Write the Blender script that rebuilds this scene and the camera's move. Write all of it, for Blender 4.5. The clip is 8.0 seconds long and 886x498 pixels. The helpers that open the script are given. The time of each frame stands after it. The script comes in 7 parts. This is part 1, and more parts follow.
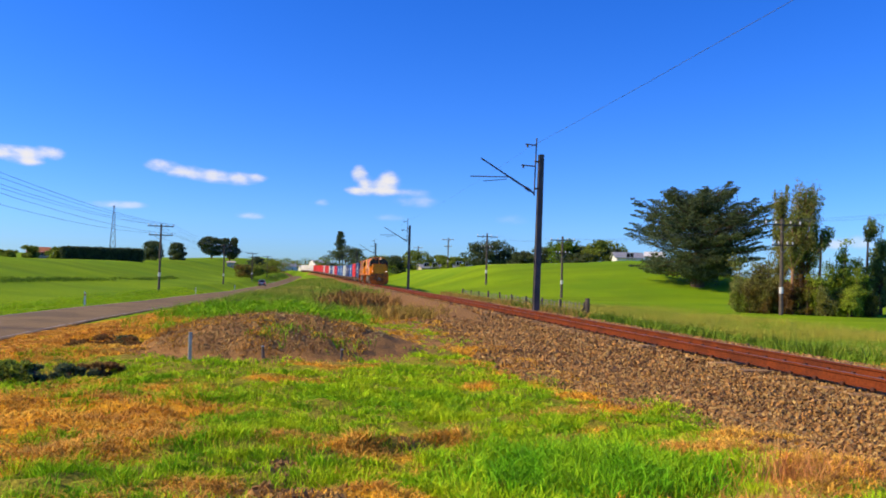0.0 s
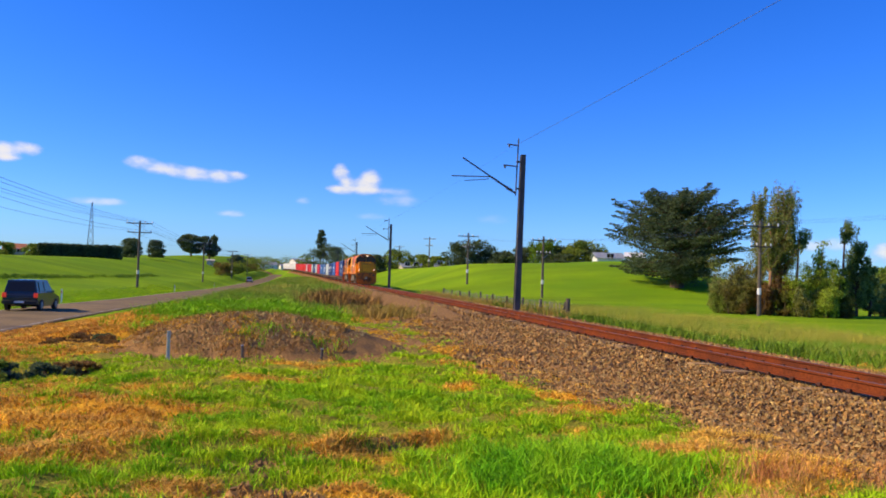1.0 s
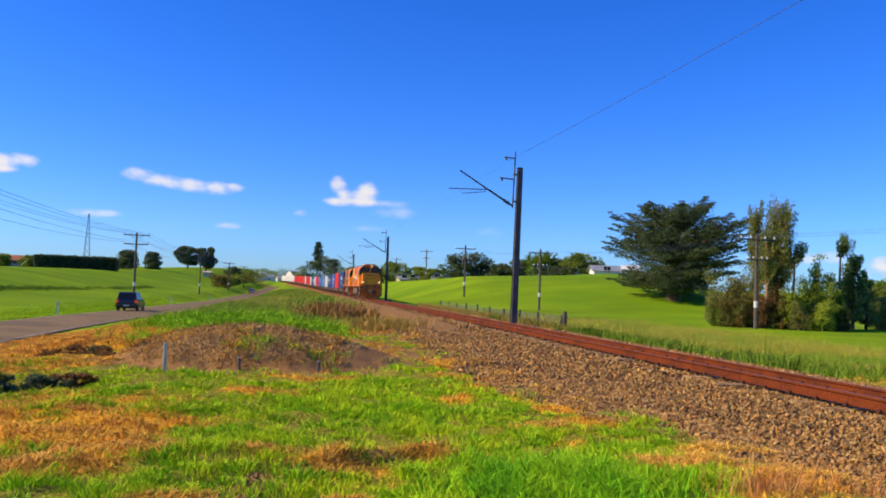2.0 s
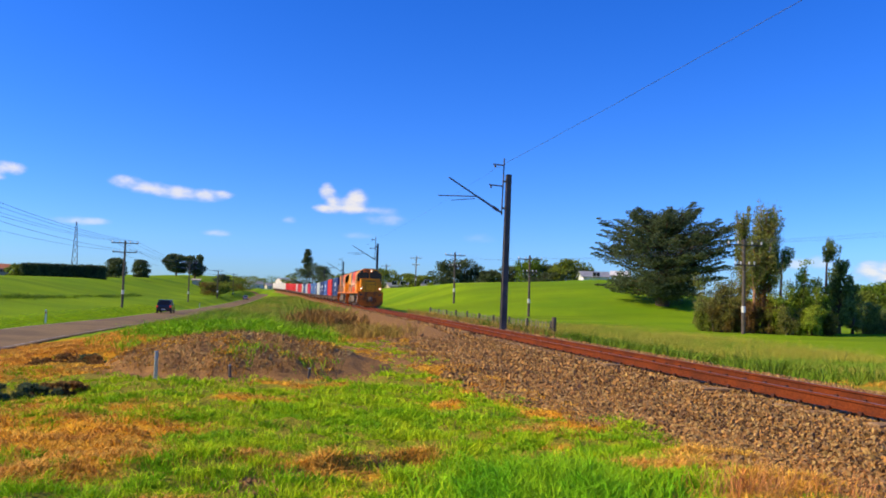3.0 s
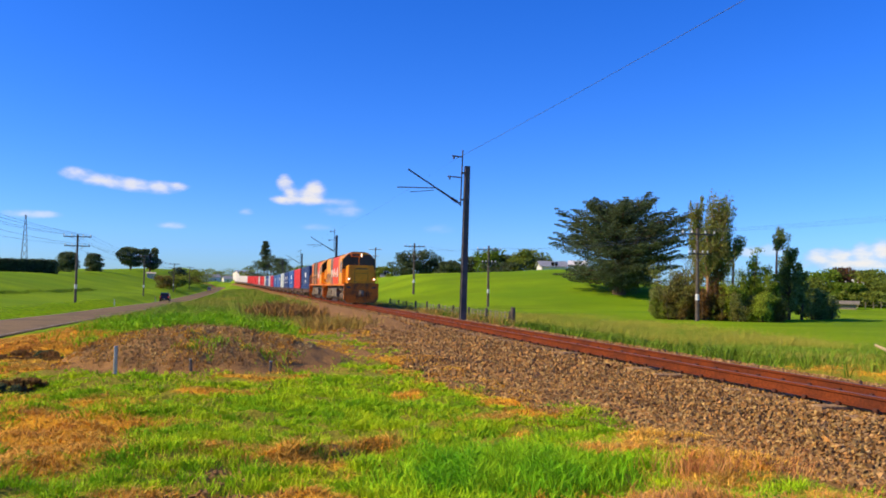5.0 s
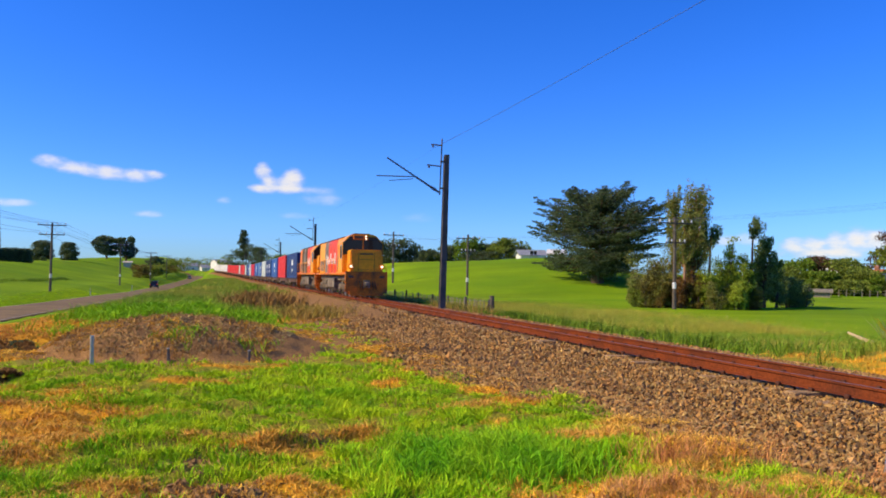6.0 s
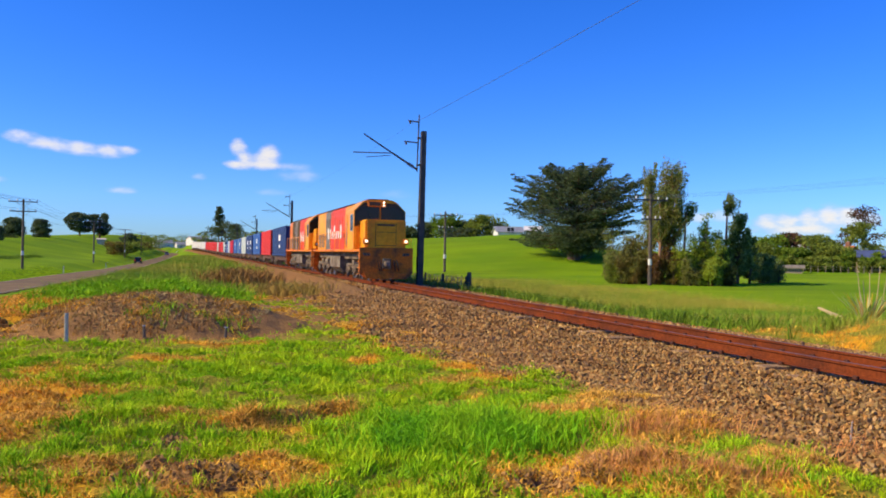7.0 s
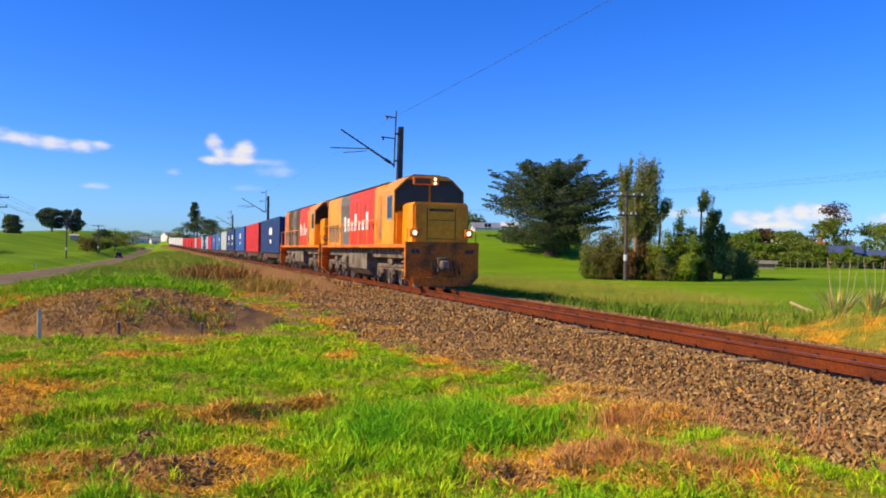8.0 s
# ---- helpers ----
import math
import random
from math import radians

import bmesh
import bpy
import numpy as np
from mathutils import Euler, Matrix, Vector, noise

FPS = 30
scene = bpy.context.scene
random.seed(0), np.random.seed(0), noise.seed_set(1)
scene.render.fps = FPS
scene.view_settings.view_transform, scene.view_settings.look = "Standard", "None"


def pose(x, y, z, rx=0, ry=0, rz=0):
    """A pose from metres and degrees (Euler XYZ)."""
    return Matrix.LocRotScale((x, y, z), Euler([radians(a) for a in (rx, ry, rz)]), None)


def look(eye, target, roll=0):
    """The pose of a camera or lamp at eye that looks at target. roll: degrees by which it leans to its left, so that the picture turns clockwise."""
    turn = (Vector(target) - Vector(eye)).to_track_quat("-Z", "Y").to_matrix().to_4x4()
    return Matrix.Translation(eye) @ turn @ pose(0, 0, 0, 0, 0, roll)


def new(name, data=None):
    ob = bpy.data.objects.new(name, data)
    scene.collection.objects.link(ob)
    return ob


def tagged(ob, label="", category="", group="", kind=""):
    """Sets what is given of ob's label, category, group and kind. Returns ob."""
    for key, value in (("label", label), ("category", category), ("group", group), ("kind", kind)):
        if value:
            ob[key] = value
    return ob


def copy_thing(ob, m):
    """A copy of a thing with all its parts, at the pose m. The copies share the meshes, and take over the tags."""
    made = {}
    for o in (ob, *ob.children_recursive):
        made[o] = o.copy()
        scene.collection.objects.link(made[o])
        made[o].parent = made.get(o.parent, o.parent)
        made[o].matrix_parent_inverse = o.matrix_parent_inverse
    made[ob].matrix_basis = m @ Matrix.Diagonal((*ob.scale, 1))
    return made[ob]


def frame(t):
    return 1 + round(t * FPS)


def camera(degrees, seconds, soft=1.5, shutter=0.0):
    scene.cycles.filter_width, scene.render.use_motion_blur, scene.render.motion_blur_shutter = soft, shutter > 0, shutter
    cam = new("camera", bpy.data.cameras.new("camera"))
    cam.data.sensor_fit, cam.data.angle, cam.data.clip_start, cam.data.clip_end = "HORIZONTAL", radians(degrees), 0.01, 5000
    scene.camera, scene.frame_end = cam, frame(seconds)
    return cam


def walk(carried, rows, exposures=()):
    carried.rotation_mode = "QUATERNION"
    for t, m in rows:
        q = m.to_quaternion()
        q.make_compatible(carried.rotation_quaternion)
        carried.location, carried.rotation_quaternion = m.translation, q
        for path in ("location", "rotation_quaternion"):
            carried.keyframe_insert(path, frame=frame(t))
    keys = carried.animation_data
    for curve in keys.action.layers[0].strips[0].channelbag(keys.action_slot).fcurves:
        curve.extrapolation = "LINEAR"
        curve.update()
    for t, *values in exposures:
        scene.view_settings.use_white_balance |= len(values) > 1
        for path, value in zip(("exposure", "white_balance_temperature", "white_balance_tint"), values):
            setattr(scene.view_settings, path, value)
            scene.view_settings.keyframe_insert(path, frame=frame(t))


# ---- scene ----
# World: x right, y ahead of the first view, z up; 0 is the top of the rails. The railway runs along (n, s):
# s metres along the line away from the viewer, n metres to its right.
cam = camera(58.1, 8.0, soft=1.8, shutter=0.0)
PATH = [
    (0.0, 0.022, 0.269, 1.261, 0.198, 92.061, -1.576),
    (0.5, 0.021, 0.299, 1.265, -0.666, 91.914, -1.688),
    (1.0, 0.018, 0.292, 1.269, -1.165, 92.048, -1.897),
    (1.5, 0.015, 0.283, 1.271, -1.287, 92.479, -2.017),
    (3.0, 0.019, 0.118, 1.276, -2.115, 93.443, -1.728),
    (3.5, 0.004, -0.019, 1.283, -2.887, 93.079, -1.491),
    (4.0, -0.005, -0.071, 1.289, -3.681, 92.881, -1.310),
    (4.5, -0.005, -0.075, 1.292, -4.336, 92.88, -1.169),
    (6.0, -0.003, -0.091, 1.290, -6.500, 92.075, -1.045),
    (6.5, -0.003, -0.108, 1.292, -7.276, 91.070, -0.968),
    (7.0, 0.001, -0.125, 1.290, -8.117, 90.435, -0.968),
    (7.5, 0.000, -0.154, 1.286, -8.916, 90.293, -0.953),
    (8.0, 0.003, -0.166, 1.279, -9.749, 90.172, -0.922),
]
walk(cam, [(t, pose(x, y, z, rx, ry, rz)) for t, x, y, z, rz, rx, ry in PATH],
     exposures=[(0.0, 0.3), (8.0, 0.3)])

# ---- light ----
SUN_AZ, SUN_EL = radians(-96.0), radians(34.0)     # clockwise from +y
world = bpy.data.worlds.new("sky")
scene.world = world
world.use_nodes = True
wt = world.node_tree
wt.nodes.clear()
w_out = wt.nodes.new("ShaderNodeOutputWorld")
w_bg = wt.nodes.new("ShaderNodeBackground")
w_sky = wt.nodes.new("ShaderNodeTexSky")
w_hsv = wt.nodes.new("ShaderNodeHueSaturation")
w_sky.sky_type = "NISHITA"
w_sky.sun_disc = False
w_sky.sun_elevation, w_sky.sun_rotation = SUN_EL, SUN_AZ
w_sky.altitude, w_sky.air_density, w_sky.dust_density, w_sky.ozone_density = 0, 1.0, 0.3, 3.0
w_hsv.inputs["Saturation"].default_value = 1.35
w_hsv.inputs["Value"].default_value = 1.0
w_tint = wt.nodes.new("ShaderNodeMix")
w_tint.data_type, w_tint.blend_type = "RGBA", "MULTIPLY"
w_tint.inputs["Factor"].default_value = 1.0
w_tint.inputs["B"].default_value = (0.43, 0.71, 1.4, 1)          # the clear, deep blue of the afternoon
w_bg.inputs["Strength"].default_value = 0.12
wt.links.new(w_sky.outputs[0], w_hsv.inputs["Color"])
wt.links.new(w_hsv.outputs[0], w_tint.inputs["A"])
wt.links.new(w_tint.outputs["Result"], w_bg.inputs["Color"])
wt.links.new(w_bg.outputs[0], w_out.inputs["Surface"])
sun = new("sun", bpy.data.lights.new("sun", "SUN"))
sun.data.energy, sun.data.angle, sun.data.color = 5.0, radians(0.53), (1.0, 0.79, 0.45)
SUN_AT = Vector((math.sin(SUN_AZ) * math.cos(SUN_EL), math.cos(SUN_AZ) * math.cos(SUN_EL), math.sin(SUN_EL)))
sun.matrix_world = look(SUN_AT * 50, (0, 0, 0))

# ---- materials ----
def rgb(c):
    return (*c, 1.0)


def material(name, base, rough=0.8, metal=0.0, vary=0.25, scale=3.0, fine=40.0, bump=0.3, second=None, mixlow=0.42, mixhigh=0.6,
             island=0.0, tints=None, objrand=0.0, emission=None, strength=0.0, spec=0.3, bump_dist=0.02):
    """A surface with broad stains towards a second colour, fine grain and relief."""
    m = bpy.data.materials.new(name)
    m.use_nodes = True
    t = m.node_tree
    b = t.nodes["Principled BSDF"]
    b.inputs["Roughness"].default_value, b.inputs["Metallic"].default_value = rough, metal
    b.inputs["Specular IOR Level"].default_value = spec
    co = t.nodes.new("ShaderNodeTexCoord")
    broad = t.nodes.new("ShaderNodeTexNoise")
    broad.inputs["Scale"].default_value, broad.inputs["Detail"].default_value = scale, 5
    grain = t.nodes.new("ShaderNodeTexNoise")
    grain.inputs["Scale"].default_value, grain.inputs["Detail"].default_value = fine, 4
    t.links.new(co.outputs["Object"], broad.inputs["Vector"])
    t.links.new(co.outputs["Object"], grain.inputs["Vector"])
    ramp = t.nodes.new("ShaderNodeMapRange")
    ramp.inputs["From Min"].default_value, ramp.inputs["From Max"].default_value = mixlow, mixhigh
    t.links.new(broad.outputs["Fac"], ramp.inputs["Value"])
    mix = t.nodes.new("ShaderNodeMix")
    mix.data_type = "RGBA"
    mix.inputs["A"].default_value = rgb(base)
    mix.inputs["B"].default_value = rgb(second or tuple(c * (1 - vary) for c in base))
    t.links.new(ramp.outputs[0], mix.inputs["Factor"])
    val = t.nodes.new("ShaderNodeMapRange")
    val.inputs["From Min"].default_value, val.inputs["From Max"].default_value = 0.3, 0.7
    val.inputs["To Min"].default_value, val.inputs["To Max"].default_value = 1 - vary, 1 + vary * 0.6
    t.links.new(grain.outputs["Fac"], val.inputs["Value"])
    hsv = t.nodes.new("ShaderNodeHueSaturation")
    t.links.new(mix.outputs["Result"], hsv.inputs["Color"])
    last = val.outputs[0]
    for amount, kind, out in ((island, "ShaderNodeNewGeometry", "Random Per Island"), (objrand, "ShaderNodeObjectInfo", "Random")):
        if amount:
            src = t.nodes.new(kind)
            mr = t.nodes.new("ShaderNodeMapRange")
            mr.inputs["To Min"].default_value, mr.inputs["To Max"].default_value = 1 - amount, 1 + amount
            t.links.new(src.outputs[out], mr.inputs["Value"])
            mu = t.nodes.new("ShaderNodeMath")
            mu.operation = "MULTIPLY"
            t.links.new(last, mu.inputs[0])
            t.links.new(mr.outputs[0], mu.inputs[1])
            last = mu.outputs[0]
    if tints:                                             # a colour of its own for each piece
        src = t.nodes.new("ShaderNodeNewGeometry")
        cr = t.nodes.new("ShaderNodeValToRGB")
        cr.color_ramp.interpolation = "LINEAR"
        els = cr.color_ramp.elements
        while len(els) < len(tints):
            els.new(0.5)
        for i, c in enumerate(tints):
            els[i].position, els[i].color = i / (len(tints) - 1), rgb(c)
        scramble = t.nodes.new("ShaderNodeMath")
        scramble.operation = "FRACT"
        times = t.nodes.new("ShaderNodeMath")
        times.operation = "MULTIPLY"
        times.inputs[1].default_value = 37.3
        t.links.new(src.outputs["Random Per Island"], times.inputs[0])
        t.links.new(times.outputs[0], scramble.inputs[0])
        t.links.new(scramble.outputs[0], cr.inputs[0])
        t.links.new(cr.outputs[0], hsv.inputs["Color"])
    t.links.new(last, hsv.inputs["Value"])
    t.links.new(hsv.outputs[0], b.inputs["Base Color"])
    if bump:
        bp = t.nodes.new("ShaderNodeBump")
        bp.inputs["Strength"].default_value, bp.inputs["Distance"].default_value = bump, bump_dist
        t.links.new(grain.outputs["Fac"], bp.inputs["Height"])
        t.links.new(bp.outputs[0], b.inputs["Normal"])
    if emission:
        b.inputs["Emission Color"].default_value, b.inputs["Emission Strength"].default_value = rgb(emission), strength
    return m


def glass(name, tint=(0.02, 0.03, 0.04)):
    m = bpy.data.materials.new(name)
    m.use_nodes = True
    b = m.node_tree.nodes["Principled BSDF"]
    b.inputs["Base Color"].default_value = rgb(tint)
    b.inputs["Roughness"].default_value, b.inputs["IOR"].default_value = 0.08, 1.5
    b.inputs["Specular IOR Level"].default_value = 0.28
    return m


M = {}
M["rust"] = material("rusty_rail_steel", (0.175, 0.04, 0.011), 0.9, 0.0, 0.35, 1.4, 25, 0.3, (0.115, 0.03, 0.012), spec=0.1)
M["polished"] = material("polished_rail_head", (0.3, 0.15, 0.09), 0.55, 0.5, 0.2, 3, 30, 0.05)
M["sleeper"] = material("grey_brown_sleeper", (0.44, 0.28, 0.13), 0.9, 0, 0.3, 4, 30, 0.4, (0.28, 0.17, 0.08), objrand=0.35)
M["clip"] = material("dark_rail_clip", (0.09, 0.03, 0.015), 0.8, 0.0, 0.3)
M["asphalt"] = material("worn_asphalt", (0.245, 0.175, 0.095), 0.95, 0, 0.25, 0.4, 30, 0.2, (0.17, 0.128, 0.08), spec=0.03)
M["paint_white"] = material("worn_white_road_paint", (0.36, 0.32, 0.26), 0.9, 0, 0.3, 2, 60, 0.1, (0.2, 0.16, 0.12))
M["orange"] = material("orange_loco_paint", (0.8, 0.24, 0.012), 0.45, 0, 0.25, 1.1, 9, 0.05, (0.5, 0.13, 0.014), spec=0.25)
M["yellow"] = material("yellow_loco_paint", (0.86, 0.37, 0.01), 0.4, 0, 0.14, 0.8, 9, 0.04, (0.76, 0.27, 0.012), spec=0.25)
M["red"] = material("red_loco_paint", (0.76, 0.055, 0.014), 0.45, 0, 0.22, 1.1, 9, 0.05, (0.55, 0.06, 0.016), spec=0.2)
M["underframe"] = material("dirty_black_underframe", (0.1, 0.075, 0.055), 0.8, 0, 0.45, 4, 25, 0.3, (0.27, 0.21, 0.15), spec=0.15)
M["tank"] = material("dusty_grey_fuel_tank", (0.24, 0.2, 0.15), 0.8, 0, 0.3, 2, 20, 0.2, (0.13, 0.1, 0.075), spec=0.1)
M["wheel"] = material("brake_dusted_wheel", (0.4, 0.34, 0.28), 0.5, 0.4, 0.3, 5, 30, 0.2)
M["grille"] = material("grey_radiator_grille", (0.22, 0.2, 0.18), 0.7, 0.1, 0.3, 4, 60, 0.4)
M["roof_dark"] = material("sooty_roof", (0.13, 0.085, 0.055), 0.9, 0, 0.3, 2, 20, 0.2, spec=0.08)
M["cab_glass"] = glass("dark_cab_glass", (0.025, 0.018, 0.012))
M["white"] = material("white_lettering", (0.8, 0.78, 0.74), 0.6, 0, 0.06, 3, 30, 0.0)
M["lamp"] = material("lit_headlamp", (0.9, 0.85, 0.7), 0.3, 0, 0, emission=(1.0, 0.74, 0.45), strength=2.2, bump=0)
M["mast"] = material("dark_steel_mast", (0.085, 0.075, 0.07), 0.7, 0.2, 0.25, 2, 30, 0.2, (0.12, 0.1, 0.09))
M["galv"] = material("galvanised_steel", (0.42, 0.43, 0.44), 0.5, 0.6, 0.2, 4, 40, 0.1)
M["wood_pole"] = material("weathered_timber_pole", (0.13, 0.105, 0.085), 0.9, 0, 0.3, 3, 40, 0.4)
M["wire"] = material("dull_wire", (0.06, 0.1, 0.22), 0.9, 0.0, 0.1, bump=0)
M["insulator"] = material("white_insulator", (0.7, 0.7, 0.68), 0.3, 0, 0.1, bump=0)

# ---- building helpers ----
HEAD = radians(9.1)
CH, SH = math.cos(HEAD), math.sin(HEAD)
TRACK_N = 8.45
GAUGE = 1.067


def ns(n, s):
    """Plan position of a point n to the right of the axis through the viewer and s along it."""
    return n * CH - s * SH, n * SH + s * CH


def smooth(a, b, x):
    t = np.clip((x - a) / (b - a), 0, 1)
    return t * t * (3 - 2 * t)


def line_n(s):
    """The railway's sideways place at s: straight, then an easy curve to the left far off."""
    return TRACK_N - max(s - 150, 0) ** 2 / 5100.0


def line_z(s):
    return 2.4 * float(smooth(170, 470, s))


def on_line(s, z=0.0, n=0.0):
    """The pose on the railway at s, local +y pointing up the line."""
    a = line_n(s + 0.5) - line_n(s - 0.5)
    x, y = ns(line_n(s) + n, s)
    rise = math.degrees(math.atan(line_z(s + 0.5) - line_z(s - 0.5)))
    return pose(x, y, z + line_z(s), rise, 0, math.degrees(HEAD) + math.degrees(math.atan(-a)))


def mesh_of(bm, name, mat):
    me = bpy.data.meshes.new(name)
    bm.to_mesh(me)
    bm.free()
    for m in (mat if isinstance(mat, (list, tuple)) else [mat]):
        me.materials.append(m)
    return me


def part(name, bm, mat, parent, label="", at=None):
    """Links a bmesh as one mesh object under a thing or a part."""
    ob = new(name, mesh_of(bm, name, mat))
    ob.parent = parent
    if at is not None:
        ob.matrix_basis = at
    return tagged(ob, label)


def thing(name, label, category, group="", kind="", at=None, bm=None, mat=None):
    ob = new(name, mesh_of(bm, name, mat) if bm is not None else None)
    if at is not None:
        ob.matrix_basis = at
    return tagged(ob, label, category, group, kind)


def box(bm, x0, x1, y0, y1, z0, z1, bevel=0.0):
    v = [bm.verts.new((x, y, z)) for z in (z0, z1) for y in (y0, y1) for x in (x0, x1)]
    fs = [bm.faces.new([v[i] for i in f]) for f in ((0, 2, 3, 1), (4, 5, 7, 6), (0, 1, 5, 4), (2, 6, 7, 3), (0, 4, 6, 2), (1, 3, 7, 5))]
    if bevel:
        es = list({e for f in fs for e in f.edges})
        bmesh.ops.bevel(bm, geom=es, offset=bevel, segments=1, affect="EDGES", profile=0.5)
    return bm


def tube(bm, pts, r0, r1=None, sides=8, caps=True):
    """A round bar along points, tapering from r0 to r1."""
    r1 = r0 if r1 is None else r1
    pts = [Vector(p) for p in pts]
    rings = []
    for i, p in enumerate(pts):
        d = (pts[min(i + 1, len(pts) - 1)] - pts[max(i - 1, 0)]).normalized()
        a = d.cross(Vector((0, 0, 1)) if abs(d.z) < 0.9 else Vector((1, 0, 0))).normalized()
        b = d.cross(a)
        r = r0 + (r1 - r0) * i / max(len(pts) - 1, 1)
        rings.append([bm.verts.new(p + r * (math.cos(2 * math.pi * k / sides) * a + math.sin(2 * math.pi * k / sides) * b)) for k in range(sides)])
    for r, q in zip(rings, rings[1:]):
        for k in range(sides):
            bm.faces.new((r[k], r[(k + 1) % sides], q[(k + 1) % sides], q[k]))
    if caps:
        bm.faces.new(rings[0][::-1])
        bm.faces.new(rings[-1])
    return bm


def prism(bm, outline, y0, y1):
    """An x-z outline drawn out from y0 to y1."""
    a = [bm.verts.new((x, y0, z)) for x, z in outline]
    b = [bm.verts.new((x, y1, z)) for x, z in outline]
    n = len(outline)
    for i in range(n):
        bm.faces.new((a[i], a[(i + 1) % n], b[(i + 1) % n], b[i]))
    bm.faces.new(a[::-1])
    bm.faces.new(b)
    bmesh.ops.recalc_face_normals(bm, faces=bm.faces)
    return bm


def bm_new():
    return bmesh.new()


def soup(name, verts, faces, mat, **tags):
    """One object of many small pieces from number arrays: verts (k, 3), faces (m, 3 or 4)."""
    me = bpy.data.meshes.new(name)
    verts, faces = np.asarray(verts, dtype=np.float32), np.asarray(faces, dtype=np.int32)
    me.vertices.add(len(verts))
    me.vertices.foreach_set("co", verts.ravel())
    k = faces.shape[1]
    me.loops.add(faces.size)
    me.loops.foreach_set("vertex_index", faces.ravel())
    me.polygons.add(len(faces))
    me.polygons.foreach_set("loop_start", np.arange(0, faces.size, k, dtype=np.int32))
    me.update(calc_edges=True)
    me.validate()
    me.shade_flat()
    me.materials.append(mat)
    ob = new(name, me)
    return tagged(ob, **tags)

# ---- ground ----
def value_noise(x, y, seed=0):
    """Smooth random values in -1..1 over the plan."""
    x, y = np.asarray(x, dtype=float), np.asarray(y, dtype=float)
    xi, yi = np.floor(x), np.floor(y)
    u, v = x - xi, y - yi
    u, v = u * u * (3 - 2 * u), v * v * (3 - 2 * v)

    def h(a, b):
        q = np.sin(a * 127.1 + b * 311.7 + seed * 74.7) * 43758.5453
        return (q - np.floor(q)) * 2 - 1
    return (h(xi, yi) * (1 - u) + h(xi + 1, yi) * u) * (1 - v) + (h(xi, yi + 1) * (1 - u) + h(xi + 1, yi + 1) * u) * v


def fbm(x, y, seed=0, octaves=4):
    return sum(value_noise(x * 2 ** k + 17 * k, y * 2 ** k - 9 * k, seed + k) * 0.5 ** k for k in range(octaves)) / 1.6


def line_n_arr(s):
    return TRACK_N - np.maximum(s - 150, 0) ** 2 / 5100.0


MOUND = (-3.7, 17.3)
# pits and lumps in the turf: x, y, two radii, height
HOLLOWS = ((-7.5, 18.1, 1.0, 1.0, -0.45), (-6.3, 12.7, 1.3, 0.9, -0.3), (-1.1, 6.3, 0.2, 0.14, -0.3), (-1.45, 6.0, 0.15, 0.11, -0.22), (-1.25, 6.12, 0.1, 0.12, 0.1),
           (-0.8, 5.72, 0.34, 0.2, 0.09), (-0.4, 6.02, 0.3, 0.2, 0.07), (1.53, 5.36, 0.14, 0.13, -0.25), (1.85, 5.4, 0.2, 0.16, 0.08), (2.5, 5.6, 0.4, 0.25, 0.06))
ROAD_A, ROAD_B, ROAD_Z = -15.3, -10.2, -1.15


def road_z(s):
    """The road's level: down into a shallow dip, then up again far off."""
    return np.interp(s, (-100, 40, 55, 75, 105, 145, 210, 300, 380, 470, 700), (-1.15, -1.17, -1.28, -1.52, -1.72, -2.1, -2.2, -2.0, -1.6, -0.7, 0.2))


